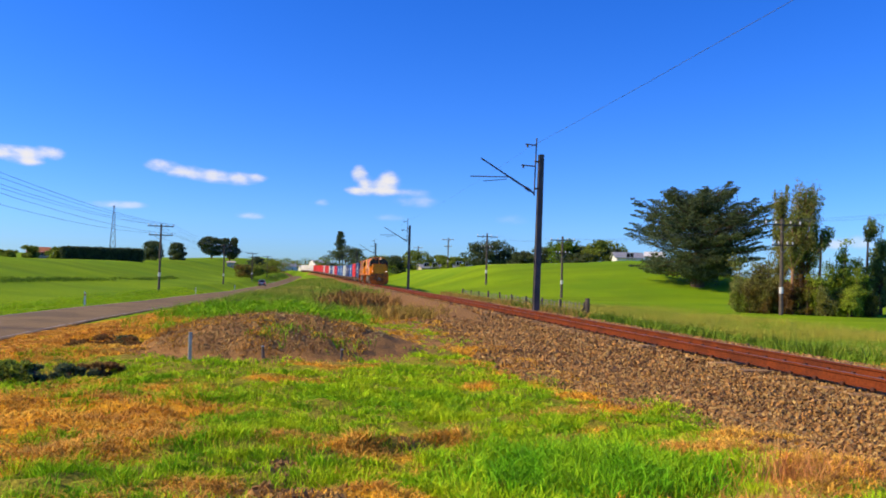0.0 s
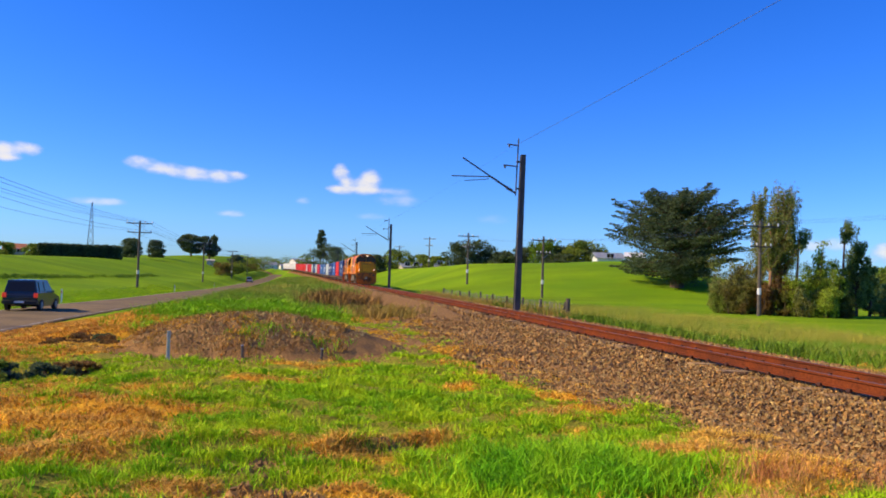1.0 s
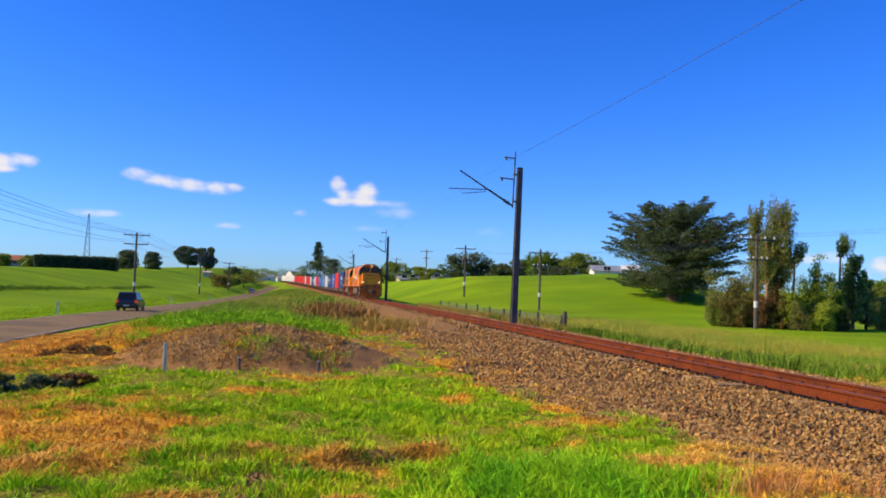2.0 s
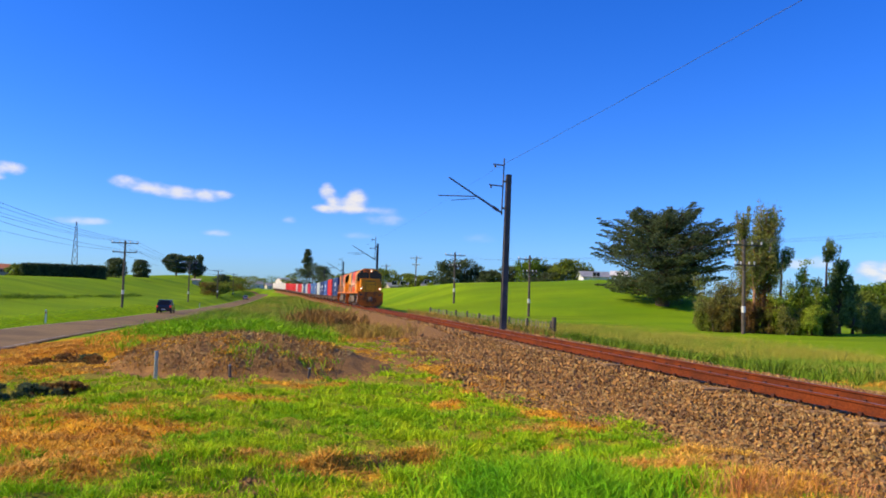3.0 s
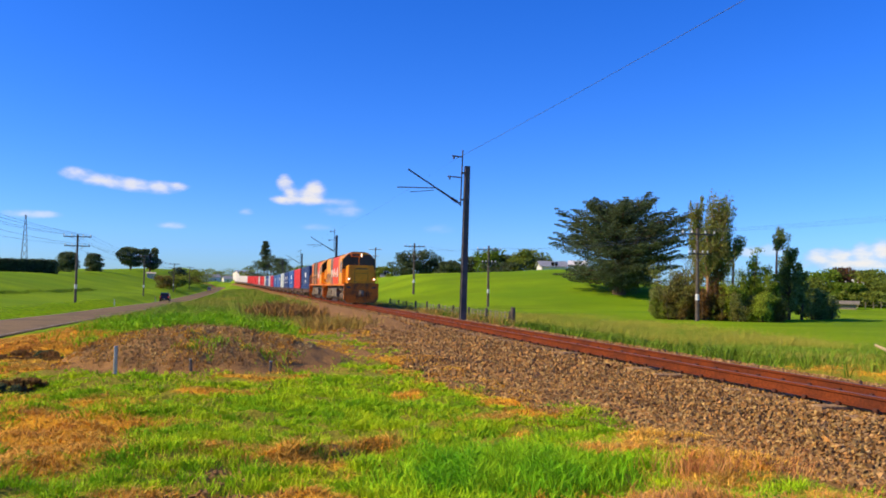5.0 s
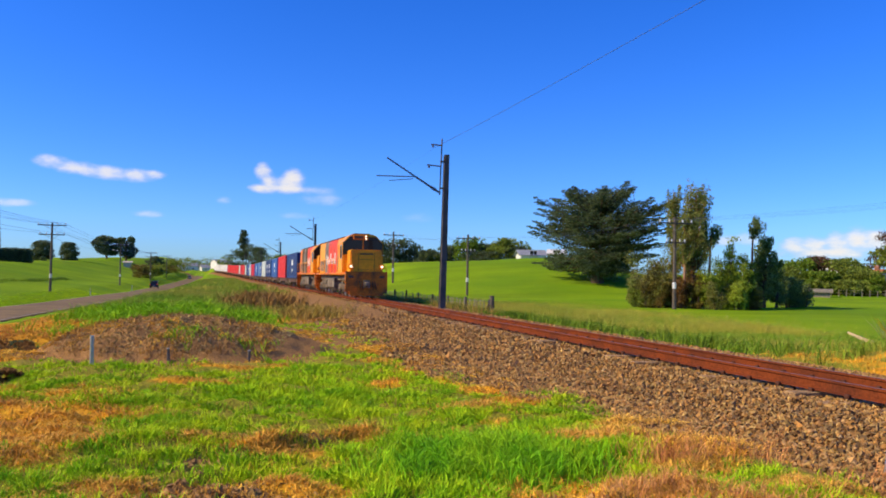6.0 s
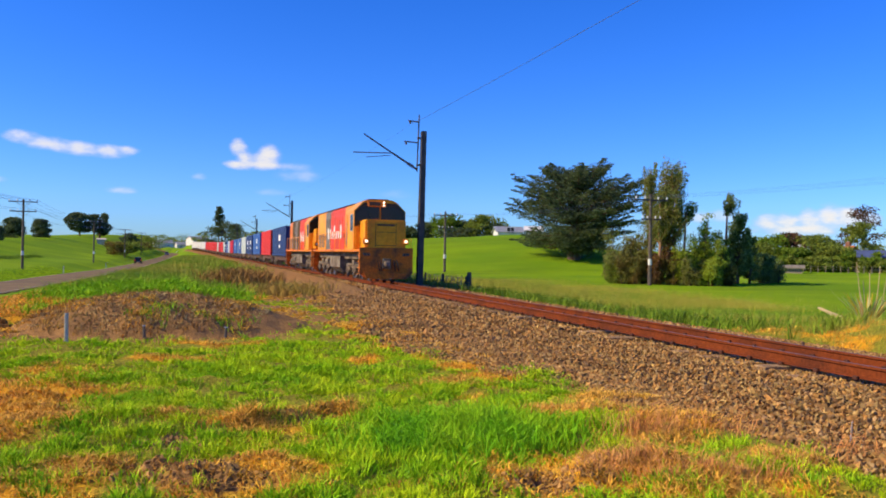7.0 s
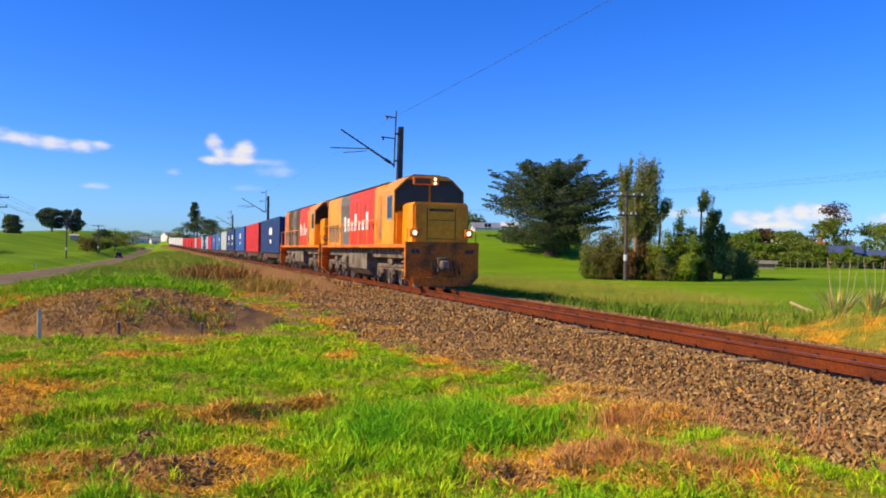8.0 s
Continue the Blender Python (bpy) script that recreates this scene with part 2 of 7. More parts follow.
def height(n, s, fine=True):
    """The ground's height at (n, s)."""
    n, s = np.asarray(n, dtype=float), np.asarray(s, dtype=float)
    x, y = n * CH - s * SH, n * SH + s * CH
    m = n - line_n_arr(s) + TRACK_N
    z = -0.33 + 0 * m
    q = smooth(28, 52, s)
    z = z + (-0.76) * (1 - smooth(-9.6 + 0.9 * q, -4.6 + 2.6 * q, n))           # down to the road
    z = np.where((n > ROAD_A - 1) & (n < ROAD_B + 0.6), ROAD_Z - 0.06, z)
    left = 1 - smooth(-52, -19, n)
    z = z + left * (3.3 + 0.004 * np.clip(s, 0, 500))                   # the rising paddock beyond the road
    z = z + 0.04 * smooth(4.9, 6.6, m) * (1 - smooth(10.4, 12.2, m))   # railway formation
    z = z - 0.5 * smooth(11.2, 14.0, m) + 0.9 * smooth(60, 150, y) * smooth(22, 48, x)
    hill = smooth(92, 140, y + 0.25 * (x - 10)) * (1 - smooth(27, 62, x - 0.12 * (y - 110))) * smooth(13, 30, m)
    z = z + hill * (4.3 + 0.045 * np.clip(x, -10, 30))
    far = smooth(190, 800, np.hypot(x, y)) * smooth(18, 60, np.abs(n + 3))
    z = z + far * 8.0
    z = z + 2.4 * smooth(170, 470, s) * (1 - smooth(40, 90, np.abs(n)))
    z = z + (road_z(s) - ROAD_Z - 2.4 * smooth(170, 470, s)) * (1 - smooth(-9.6, -4.6, n)) * smooth(-20, -16.4, n)
    z = z + 0.36 * smooth(24, 36, s) * (1 - smooth(95, 130, s)) * smooth(2.5, 5.2, n) * (1 - smooth(6.0, 7.0, n))      # bank beside the track
    z = z + 1.05 * np.exp(-(((n - 14.4) / 1.7) ** 2 + ((s - 10.0) / 7.0) ** 2)) * smooth(12.0, 13.2, n)   # spoil bank
    # gravel heap, with rills down its face, and the hollow beside it
    dx, dy = (x - MOUND[0]) / np.where(x > MOUND[0], 3.3, 2.65), (y - MOUND[1]) / 2.3
    heap = np.clip(1 - (dx * dx + dy * dy), 0, 1)
    turn = np.arctan2(dy, dx) * 7.0
    rill = fbm(turn, heap * 1.2, 14) * np.clip(heap * 4, 0, 1) * (1 - heap)
    z = z + 0.62 * heap ** 0.8 + 0.1 * heap * fbm(x * 1.1, y * 1.1, 12) + 0.16 * rill
    z = z + 0.45 * np.exp(-(((n + 1.8) / 3.4) ** 2 + ((s - 42) / 15) ** 2)) * (1 - smooth(3.5, 5.0, n))
    for cx, cy, rx, ry, dz in HOLLOWS:
        z = z + dz * np.exp(-(((x - cx) / rx) ** 2 + ((y - cy) / ry) ** 2))
    # broken lip of turf
    u = ((x + 1.0) * 1.3 + (y - 7.35) * 0.85) / (1.3 ** 2 + 0.85 ** 2)
    v = ((y - 7.35) * 1.3 - (x + 1.0) * 0.85) / 1.553 + 0.06 * fbm(x * 3.0, y * 3.0, 16)
    z = z + smooth(-0.1, 0.1, u) * (1 - smooth(0.9, 1.15, u)) * (0.1 * np.exp(-((v - 0.06) / 0.13) ** 2) - 0.05 * np.exp(-((v + 0.14) / 0.13) ** 2))
    if fine:
        off = (1 - smooth(4.6, 5.4, m) * (1 - smooth(12, 13, m))) * ~((n > ROAD_A - 0.6) & (n < ROAD_B + 0.5))
        near = 1 - smooth(25, 60, np.hypot(x, y))
        z = z + off * (0.06 * fbm(x * 0.9, y * 0.9, 3) + near * (0.06 * fbm(x * 1.9, y * 1.9, 4) + 0.035 * fbm(x * 4.1, y * 4.1, 5)))
        z = z + off * smooth(20, 60, np.abs(m)) * 0.25 * fbm(x * 0.05, y * 0.05, 8)
    return z


def height_xy(x, y):
    return float(height(x * CH + y * SH, -x * SH + y * CH))


def spaced(stops):
    """Numbers from stop to stop: (start, step), ..., (end,)."""
    out = []
    for (a, step), b in zip(stops, [q[0] for q in stops[1:]]):
        k = max(1, round((b - a) / step))
        out += [a + (b - a) * i / k for i in range(k)]
    return np.array(out + [stops[-1][0]])


def build_ground():
    gn = spaced([(-3000, 300), (-900, 60), (-300, 15), (-120, 5), (-50, 2), (-16, 0.5), (-10, 0.16), (-4, 0.085), (5, 0.16), (6, 0.3), (14, 0.7), (30, 3), (120, 8), (300, 30), (900, 100), (3000,)][:])
    gs = spaced([(-80, 8), (-4, 0.5), (4, 0.085), (13, 0.16), (24, 0.45), (60, 1.5), (150, 5), (400, 20), (1000, 80), (4200,)])
    N, S = np.meshgrid(gn, gs)
    Z = height(N, S)
    X, Y = N * CH - S * SH, N * SH + S * CH
    verts = np.stack([X, Y, Z], -1).reshape(-1, 3)
    idx = np.arange(N.size).reshape(N.shape)
    faces = np.stack([idx[:-1, :-1], idx[:-1, 1:], idx[1:, 1:], idx[1:, :-1]], -1).reshape(-1, 4)
    ob = soup("ground", verts, faces, M["ground"], label="grassy ground with dry straw, bare soil and green paddocks", category="ground", kind="structure")
    mm = (N - line_n_arr(S) + TRACK_N).ravel()
    x, y = X.ravel(), Y.ravel()
    dry, soil = dryness(x, y, mm)
    thatch = (1 - smooth(22, 34, np.hypot(x, y))) * smooth(-9.6, -9.0, mm)
    for nm, val in (("dry", dry), ("soil", soil), ("thatch", thatch)):
        at = ob.data.attributes.new(nm, "FLOAT", "POINT")
        at.data.foreach_set("value", val.astype(np.float32))
    ob.data.shade_smooth()
    return ob


def blob(x, y, cx, cy, rx, ry):
    return np.exp(-(((x - cx) / rx) ** 2 + ((y - cy) / ry) ** 2))


def toe(s):
    """Where the stone bed ends on the viewer's side."""
    return 4.45 + 1.1 * (1 - smooth(3.5, 8.0, s)) - 0.75 * smooth(9.5, 13, s)


def straw_strip(n, s):
    """Dead orange grass on the slope down to the road."""
    return blob(n, s, -7.6, 25.5, 2.9, 10.0)


# dead patches: x, y, two radii, how dead; fresh ones
DRY_SPOTS = ((-4.0, 8.9, 1.9, 1.9, 1.05), (0.4, 12.0, 0.6, 0.3, 0.8), (1.6, 12.2, 0.5, 0.6, 0.9), (-3.6, 11.0, 1.2, 0.3, 0.7), (-2.6, 8.0, 0.6, 0.5, 0.8), (-3.1, 7.1, 1.0, 0.45, 0.8), (-1.75, 6.1, 0.4, 0.35, 0.8), (-0.4, 6.0, 0.5, 0.35, 1.0), (-0.7, 5.5, 0.6, 0.3, 1.0),
             (-1.45, 7.95, 0.28, 0.25, 0.9), (-0.75, 7.5, 0.45, 0.16, 1.0), (0.1, 8.05, 0.4, 0.16, 1.0), (-2.1, 12.05, 0.9, 0.3, 0.8), (1.5, 9.8, 0.7, 0.32, 0.8), (2.35, 7.85, 0.5, 0.38, 1.1),
             (2.8, 7.9, 0.4, 0.25, 0.9), (1.4, 14.4, 0.8, 0.9, 1.0), (0.65, 17.8, 0.6, 0.8, 1.0), (2.9, 6.7, 0.5, 0.35, 0.9), (2.35, 5.7, 0.6, 0.4, 1.0), (2.8, 5.2, 0.9, 0.35, 0.9), (3.6, 5.9, 0.4, 0.2, 0.8), (2.2, 10.3, 0.5, 0.4, 0.95), (3.25, 8.6, 0.6, 0.25, 1.0), (3.4, 7.4, 0.55, 0.4, 1.0), (1.9, 11.3, 0.5, 0.5, 0.9), (1.0, 13.2, 0.6, 0.5, 0.9))
GREEN_SPOTS = ((1.2, 6.9, 0.9, 0.75), (0.5, 6.9, 0.5, 0.5), (-1.6, 7.0, 0.35, 0.35), (-2.4, 6.7, 0.55, 0.5), (-2.9, 11.9, 1.4, 0.9), (-0.6, 9.4, 1.5, 1.0), (-1.4, 10.4, 2.0, 0.9), (0.4, 10.8, 1.4, 1.0),
               (2.9, 9.7, 0.8, 0.5), (3.6, 6.25, 0.35, 0.25), (3.7, 5.4, 0.5, 0.25), (-4.5, 13.2, 1.5, 0.6), (-1.0, 13.2, 1.6, 0.9), (0.2, 12.6, 1.0, 0.9))


def dryness(x, y, m):
    """How dry (straw) and how bare (soil) the ground is, 0 to 1."""
    d = np.hypot(x, y)
    near = 1 - smooth(26, 50, d)
    f = fbm(x * 0.55, y * 0.55, 21)
    g = fbm(x * 1.7, y * 1.7, 31)
    dry = np.clip(0.08 + 0.8 * f + 0.9 * g, 0, 1) * near * smooth(-11, -9, m) * (1 - smooth(4.4, 5, m)) * 0.9
    nn, sa = x * CH + y * SH, -x * SH + y * CH
    for cx, cy, rx, ry in GREEN_SPOTS:
        dry = dry * (1 - 0.9 * blob(x, y, cx, cy, rx, ry))
    for cx, cy, rx, ry, q in DRY_SPOTS:
        dry = np.maximum(dry, blob(x, y, cx, cy, rx, ry) * (q + 0.75 * g))
    dry = np.maximum(dry, straw_strip(nn, sa) * 3.2 * smooth(-10.5, -10.1, m))      # straw strip by the road
    dry = np.maximum(dry, blob(nn, sa, 14.0, 9.8, 2.0, 7.3) * (0.55 + 1.4 * g + 0.6 * f))
    soil = np.clip(0.9 * fbm(x * 1.3, y * 1.3, 41) - 0.3, 0, 1) * near * (1 - smooth(4.2, 5, m)) * smooth(-10, -9, m)
    for cx, cy, rx, ry in ((-1.15, 6.15, 0.4, 0.3), (-0.75, 5.6, 0.5, 0.25), (-1.27, 6.95, 0.14, 0.45), (1.55, 5.36, 0.22, 0.2), (-0.9, 7.3, 0.3, 0.14), (-0.2, 7.78, 0.3, 0.12)):
        soil = np.maximum(soil, blob(x, y, cx, cy, rx, ry) * (1.0 + 0.5 * g))
    soil = np.maximum(soil, blob(x, y, MOUND[0] + 0.05, MOUND[1], 2.9, 2.3) * 2.3 - 0.3 * np.clip(fbm(x * 0.8, y * 0.8, 52), 0, 1))
    soil = np.maximum(soil, smooth(1.2, 2.8, nn + 0.8 * f) * smooth(15.5, 19, sa) * (1 - smooth(60, 90, sa)) * (1 - smooth(6.5, 7.5, m)) * (0.8 + 0.5 * g))
    soil = np.maximum(soil, blob(x, y, -1.9, 23.3, 0.9, 1.8) * 1.1)
    soil = np.maximum(soil, blob(x, y, -7.4, 17.6, 1.0, 1.1) * 0.8)
    soil = np.maximum(soil, smooth(0.2, 1.6, x + 0.12 * (y - 24)) * smooth(14, 18, y) * (1 - smooth(6.5, 7.5, m)) * (1 - smooth(90, 120, y)))
    soil = np.maximum(soil, smooth(-0.3, 0.3, m - toe(sa)) * (1 - smooth(11.6, 13, m)))
    soil = soil * np.clip(1 - 1.4 * straw_strip(nn, sa), 0, 1)
    return np.clip(dry, 0, 1), np.clip(soil, 0, 1)


def ground_material():
    m = bpy.data.materials.new("grass_straw_and_soil")
    m.use_nodes = True
    t = m.node_tree
    b = t.nodes["Principled BSDF"]
    b.inputs["Roughness"].default_value, b.inputs["Specular IOR Level"].default_value = 0.95, 0.03
    co = t.nodes.new("ShaderNodeTexCoord")

    def noise_node(scale, detail=5, rough=0.6):
        nz = t.nodes.new("ShaderNodeTexNoise")
        nz.inputs["Scale"].default_value, nz.inputs["Detail"].default_value, nz.inputs["Roughness"].default_value = scale, detail, rough
        t.links.new(co.outputs["Object"], nz.inputs["Vector"])
        return nz.outputs["Fac"]

    def ramp(fac, a, b2, lo=0.38, hi=0.62):
        r = t.nodes.new("ShaderNodeMapRange")
        r.inputs["From Min"].default_value, r.inputs["From Max"].default_value = lo, hi
        t.links.new(fac, r.inputs["Value"])
        x = t.nodes.new("ShaderNodeMix")
        x.data_type = "RGBA"
        t.links.new(r.outputs[0], x.inputs["Factor"])
        for k, c in (("A", a), ("B", b2)):
            if isinstance(c, tuple):
                x.inputs[k].default_value = rgb(c)
            else:
                t.links.new(c, x.inputs[k])
        return x.outputs["Result"]

    def by(attr, a, b2, wobble):
        at = t.nodes.new("ShaderNodeAttribute")
        at.attribute_name = attr
        ad = t.nodes.new("ShaderNodeMath")
        ad.operation = "MULTIPLY_ADD"
        ad.inputs[1].default_value, ad.inputs[2].default_value = 0.5, -0.25
        t.links.new(wobble, ad.inputs[0])
        su = t.nodes.new("ShaderNodeMath")
        su.operation = "ADD"
        t.links.new(at.outputs["Fac"], su.inputs[0])
        t.links.new(ad.outputs[0], su.inputs[1])
        return ramp(su.outputs[0], a, b2, 0.3, 0.62)
    fine, mid, broad = noise_node(28, 4), noise_node(4.5), noise_node(0.06, 4)
    green = ramp(broad, (0.145, 0.275, 0.008), (0.23, 0.355, 0.008))
    mp = t.nodes.new("ShaderNodeMapping")
    mp.inputs["Rotation"].default_value, mp.inputs["Scale"].default_value = (0, 0, 0.5), (0.25, 1.0, 1.0)
    t.links.new(co.outputs["Object"], mp.inputs["Vector"])
    band = t.nodes.new("ShaderNodeTexNoise")
    band.inputs["Scale"].default_value, band.inputs["Detail"].default_value = 0.13, 3
    t.links.new(mp.outputs[0], band.inputs["Vector"])
    green = ramp(band.outputs["Fac"], green, (0.125, 0.215, 0.008), 0.5, 0.72)
    green = ramp(mid, green, (0.12, 0.215, 0.012), 0.5, 0.75)
    green = by("thatch", green, ramp(fine, (0.34, 0.31, 0.035), (0.17, 0.16, 0.022)), mid)
    straw = ramp(fine, (0.78, 0.41, 0.022), (0.5, 0.22, 0.022))
    soil = ramp(fine, (0.36, 0.2, 0.075), (0.22, 0.12, 0.048))
    col = by("dry", green, straw, mid)
    col = by("soil", col, soil, mid)
    t.links.new(col, b.inputs["Base Color"])
    bp = t.nodes.new("ShaderNodeBump")
    bp.inputs["Strength"].default_value, bp.inputs["Distance"].default_value = 0.7, 0.05
    t.links.new(fine, bp.inputs["Height"])
    t.links.new(bp.outputs[0], b.inputs["Normal"])
    return m


M["ground"] = ground_material()
build_ground()


def build_road():
    ss = spaced([(-70, 5), (240, 10), (700,)])
    verts, faces = [], []
    for s in ss:
        for m, dz in ((ROAD_A, -0.15), (ROAD_A, 0.0), ((ROAD_A + ROAD_B) / 2, 0.05), (ROAD_B, 0.0), (ROAD_B, -0.15)):
            x, y = ns(m, s)
            verts.append((x, y, float(road_z(s)) + dz))
    for i in range(len(ss) - 1):
        for k in range(4):
            a = i * 5 + k
            faces.append((a, a + 1, a + 6, a + 5))
    soup("road", verts, faces, M["asphalt"], label="straight grey asphalt country road", category="road", kind="structure")
    for m in (ROAD_A + 0.25, ROAD_B - 0.25):
        v, f = [], []
        for s in ss:
            for q in (-0.06, 0.06):
                x, y = ns(m + q, s)
                v.append((x, y, float(road_z(s)) + 0.012))
        for i in range(len(ss) - 1):
            f.append((2 * i, 2 * i + 1, 2 * i + 3, 2 * i + 2))
        soup("road_edge_line", v, f, M["paint_white"], label="worn white edge line on the road", category="road marking", kind="structure")


build_road()

# ---- railway ----
def rail_outline(w=0.07):
    h = 0.165
    return [(-0.068, -h), (0.068, -h), (0.068, -h + 0.014), (0.014, -h + 0.032), (0.012, -0.045), (0.036, -0.032), (0.036, -0.004), (0.03, 0), (-0.03, 0), (-0.036, -0.004),
            (-0.036, -0.032), (-0.012, -0.045), (-0.014, -h + 0.032), (-0.068, -h + 0.014)]


def build_rails():
    ss = spaced([(-60, 10), (150, 12), (445,)])
    for off, z0 in ((-GAUGE / 2 - 0.036, 0.02), (GAUGE / 2 + 0.036, -0.02)):
        line = rail_outline()
        k = len(line)
        v, f = [], []
        for s in ss:
            for dn, dz in line:
                x, y = ns(line_n(s) + off + dn, s)
                v.append((x, y, dz + z0 + line_z(s)))
        for i in range(len(ss) - 1):
            for j in range(k):
                a, c = i * k + j, i * k + (j + 1) % k
                f.append((a, a + k, c + k, c))
        ob = soup("rail", v, f, M["rust"], label="rusty brown steel rail with a worn head", category="rail", group="rails", kind="structure")
        ob.data.materials.append(M["polished"])
        for p in ob.data.polygons:
            if p.index % k == 7:
                p.material_index = 1


build_rails()

# ---- train ----
def axle_part(parent, y, r=0.46, x=0.53):
    """A wheelset, turning about its own axle: origin at the axle."""
    bm = bm_new()
    tube(bm, [(-x - 0.12, 0, 0), (x + 0.12, 0, 0)], 0.08, sides=8)
    for q in (-1, 1):
        tube(bm, [(q * x - 0.065, 0, 0), (q * x + 0.065, 0, 0)], r, sides=18)
        tube(bm, [(q * x + q * 0.065 - 0.02, 0, 0), (q * x + q * 0.09, 0, 0)], r * 0.35, sides=10)
    return part("wheelset", bm, M["wheel"], parent, at=pose(0, y, r))


def bogie(parent, yc, span, r, axles):
    """Side frames, axle boxes, springs and brake gear of a bogie as one part, and its wheelsets."""
    bm = bm_new()
    sets = []
    for q in (-1, 1):
        x0, x1 = sorted((q * 0.86, q * 0.98))
        box(bm, x0, x1, yc - span / 2 - 0.45, yc + span / 2 + 0.45, r + 0.12, r + 0.34, 0.03)
        for k in range(axles):
            ya = yc + span * (k / (axles - 1) - 0.5)
            box(bm, *sorted((q * 0.84, q * 1.03)), ya - 0.17, ya + 0.17, r - 0.17, r + 0.17, 0.04)
            tube(bm, [(q * 1.03, ya, r), (q * 1.07, ya, r)], 0.11, sides=10)
            box(bm, *sorted((q * 0.88, q * 0.95)), ya + 0.36, ya + 0.46, r - 0.36, r + 0.2)
            for dy in (-0.25, 0.25):
                tube(bm, [(q * 0.93, ya + dy, r - 0.02), (q * 0.93, ya + dy, r + 0.14)], 0.075, sides=8)
        tube(bm, [(q * 1.0, yc - span / 2, r + 0.28), (q * 1.0, yc + span / 2, r + 0.22)], 0.03, sides=6)
        box(bm, *sorted((q * 0.99, q * 1.06)), yc - 0.28, yc + 0.28, r + 0.3, r + 0.52, 0.02)
    box(bm, -0.86, 0.86, yc - 0.25, yc + 0.25, r + 0.1, r + 0.38)
    part("bogie", bm, M["underframe"], parent, "grimy black bogie side frame with axle boxes")
    for k in range(axles):
        sets.append(axle_part(parent, yc + span * (k / (axles - 1) - 0.5), r))
    return sets


def plate(bm, pts, thick, axis):
    """A flat plate: corner points, given a thickness along an axis vector."""
    d = Vector(axis) * thick
    a = [bm.verts.new(Vector(p)) for p in pts]
    b = [bm.verts.new(Vector(p) + d) for p in pts]
    n = len(a)
    bm.faces.new(a)
    bm.faces.new(b[::-1])
    for i in range(n):
        bm.faces.new((a[i], b[i], b[(i + 1) % n], a[(i + 1) % n]))
    bmesh.ops.recalc_face_normals(bm, faces=bm.faces)
    return bm


def hood_outline(w, z0, z1, c):
    return [(-w, z0), (w, z0), (w, z1 - c), (w - c * 0.9, z1), (-w + c * 0.9, z1), (-w, z1 - c)]


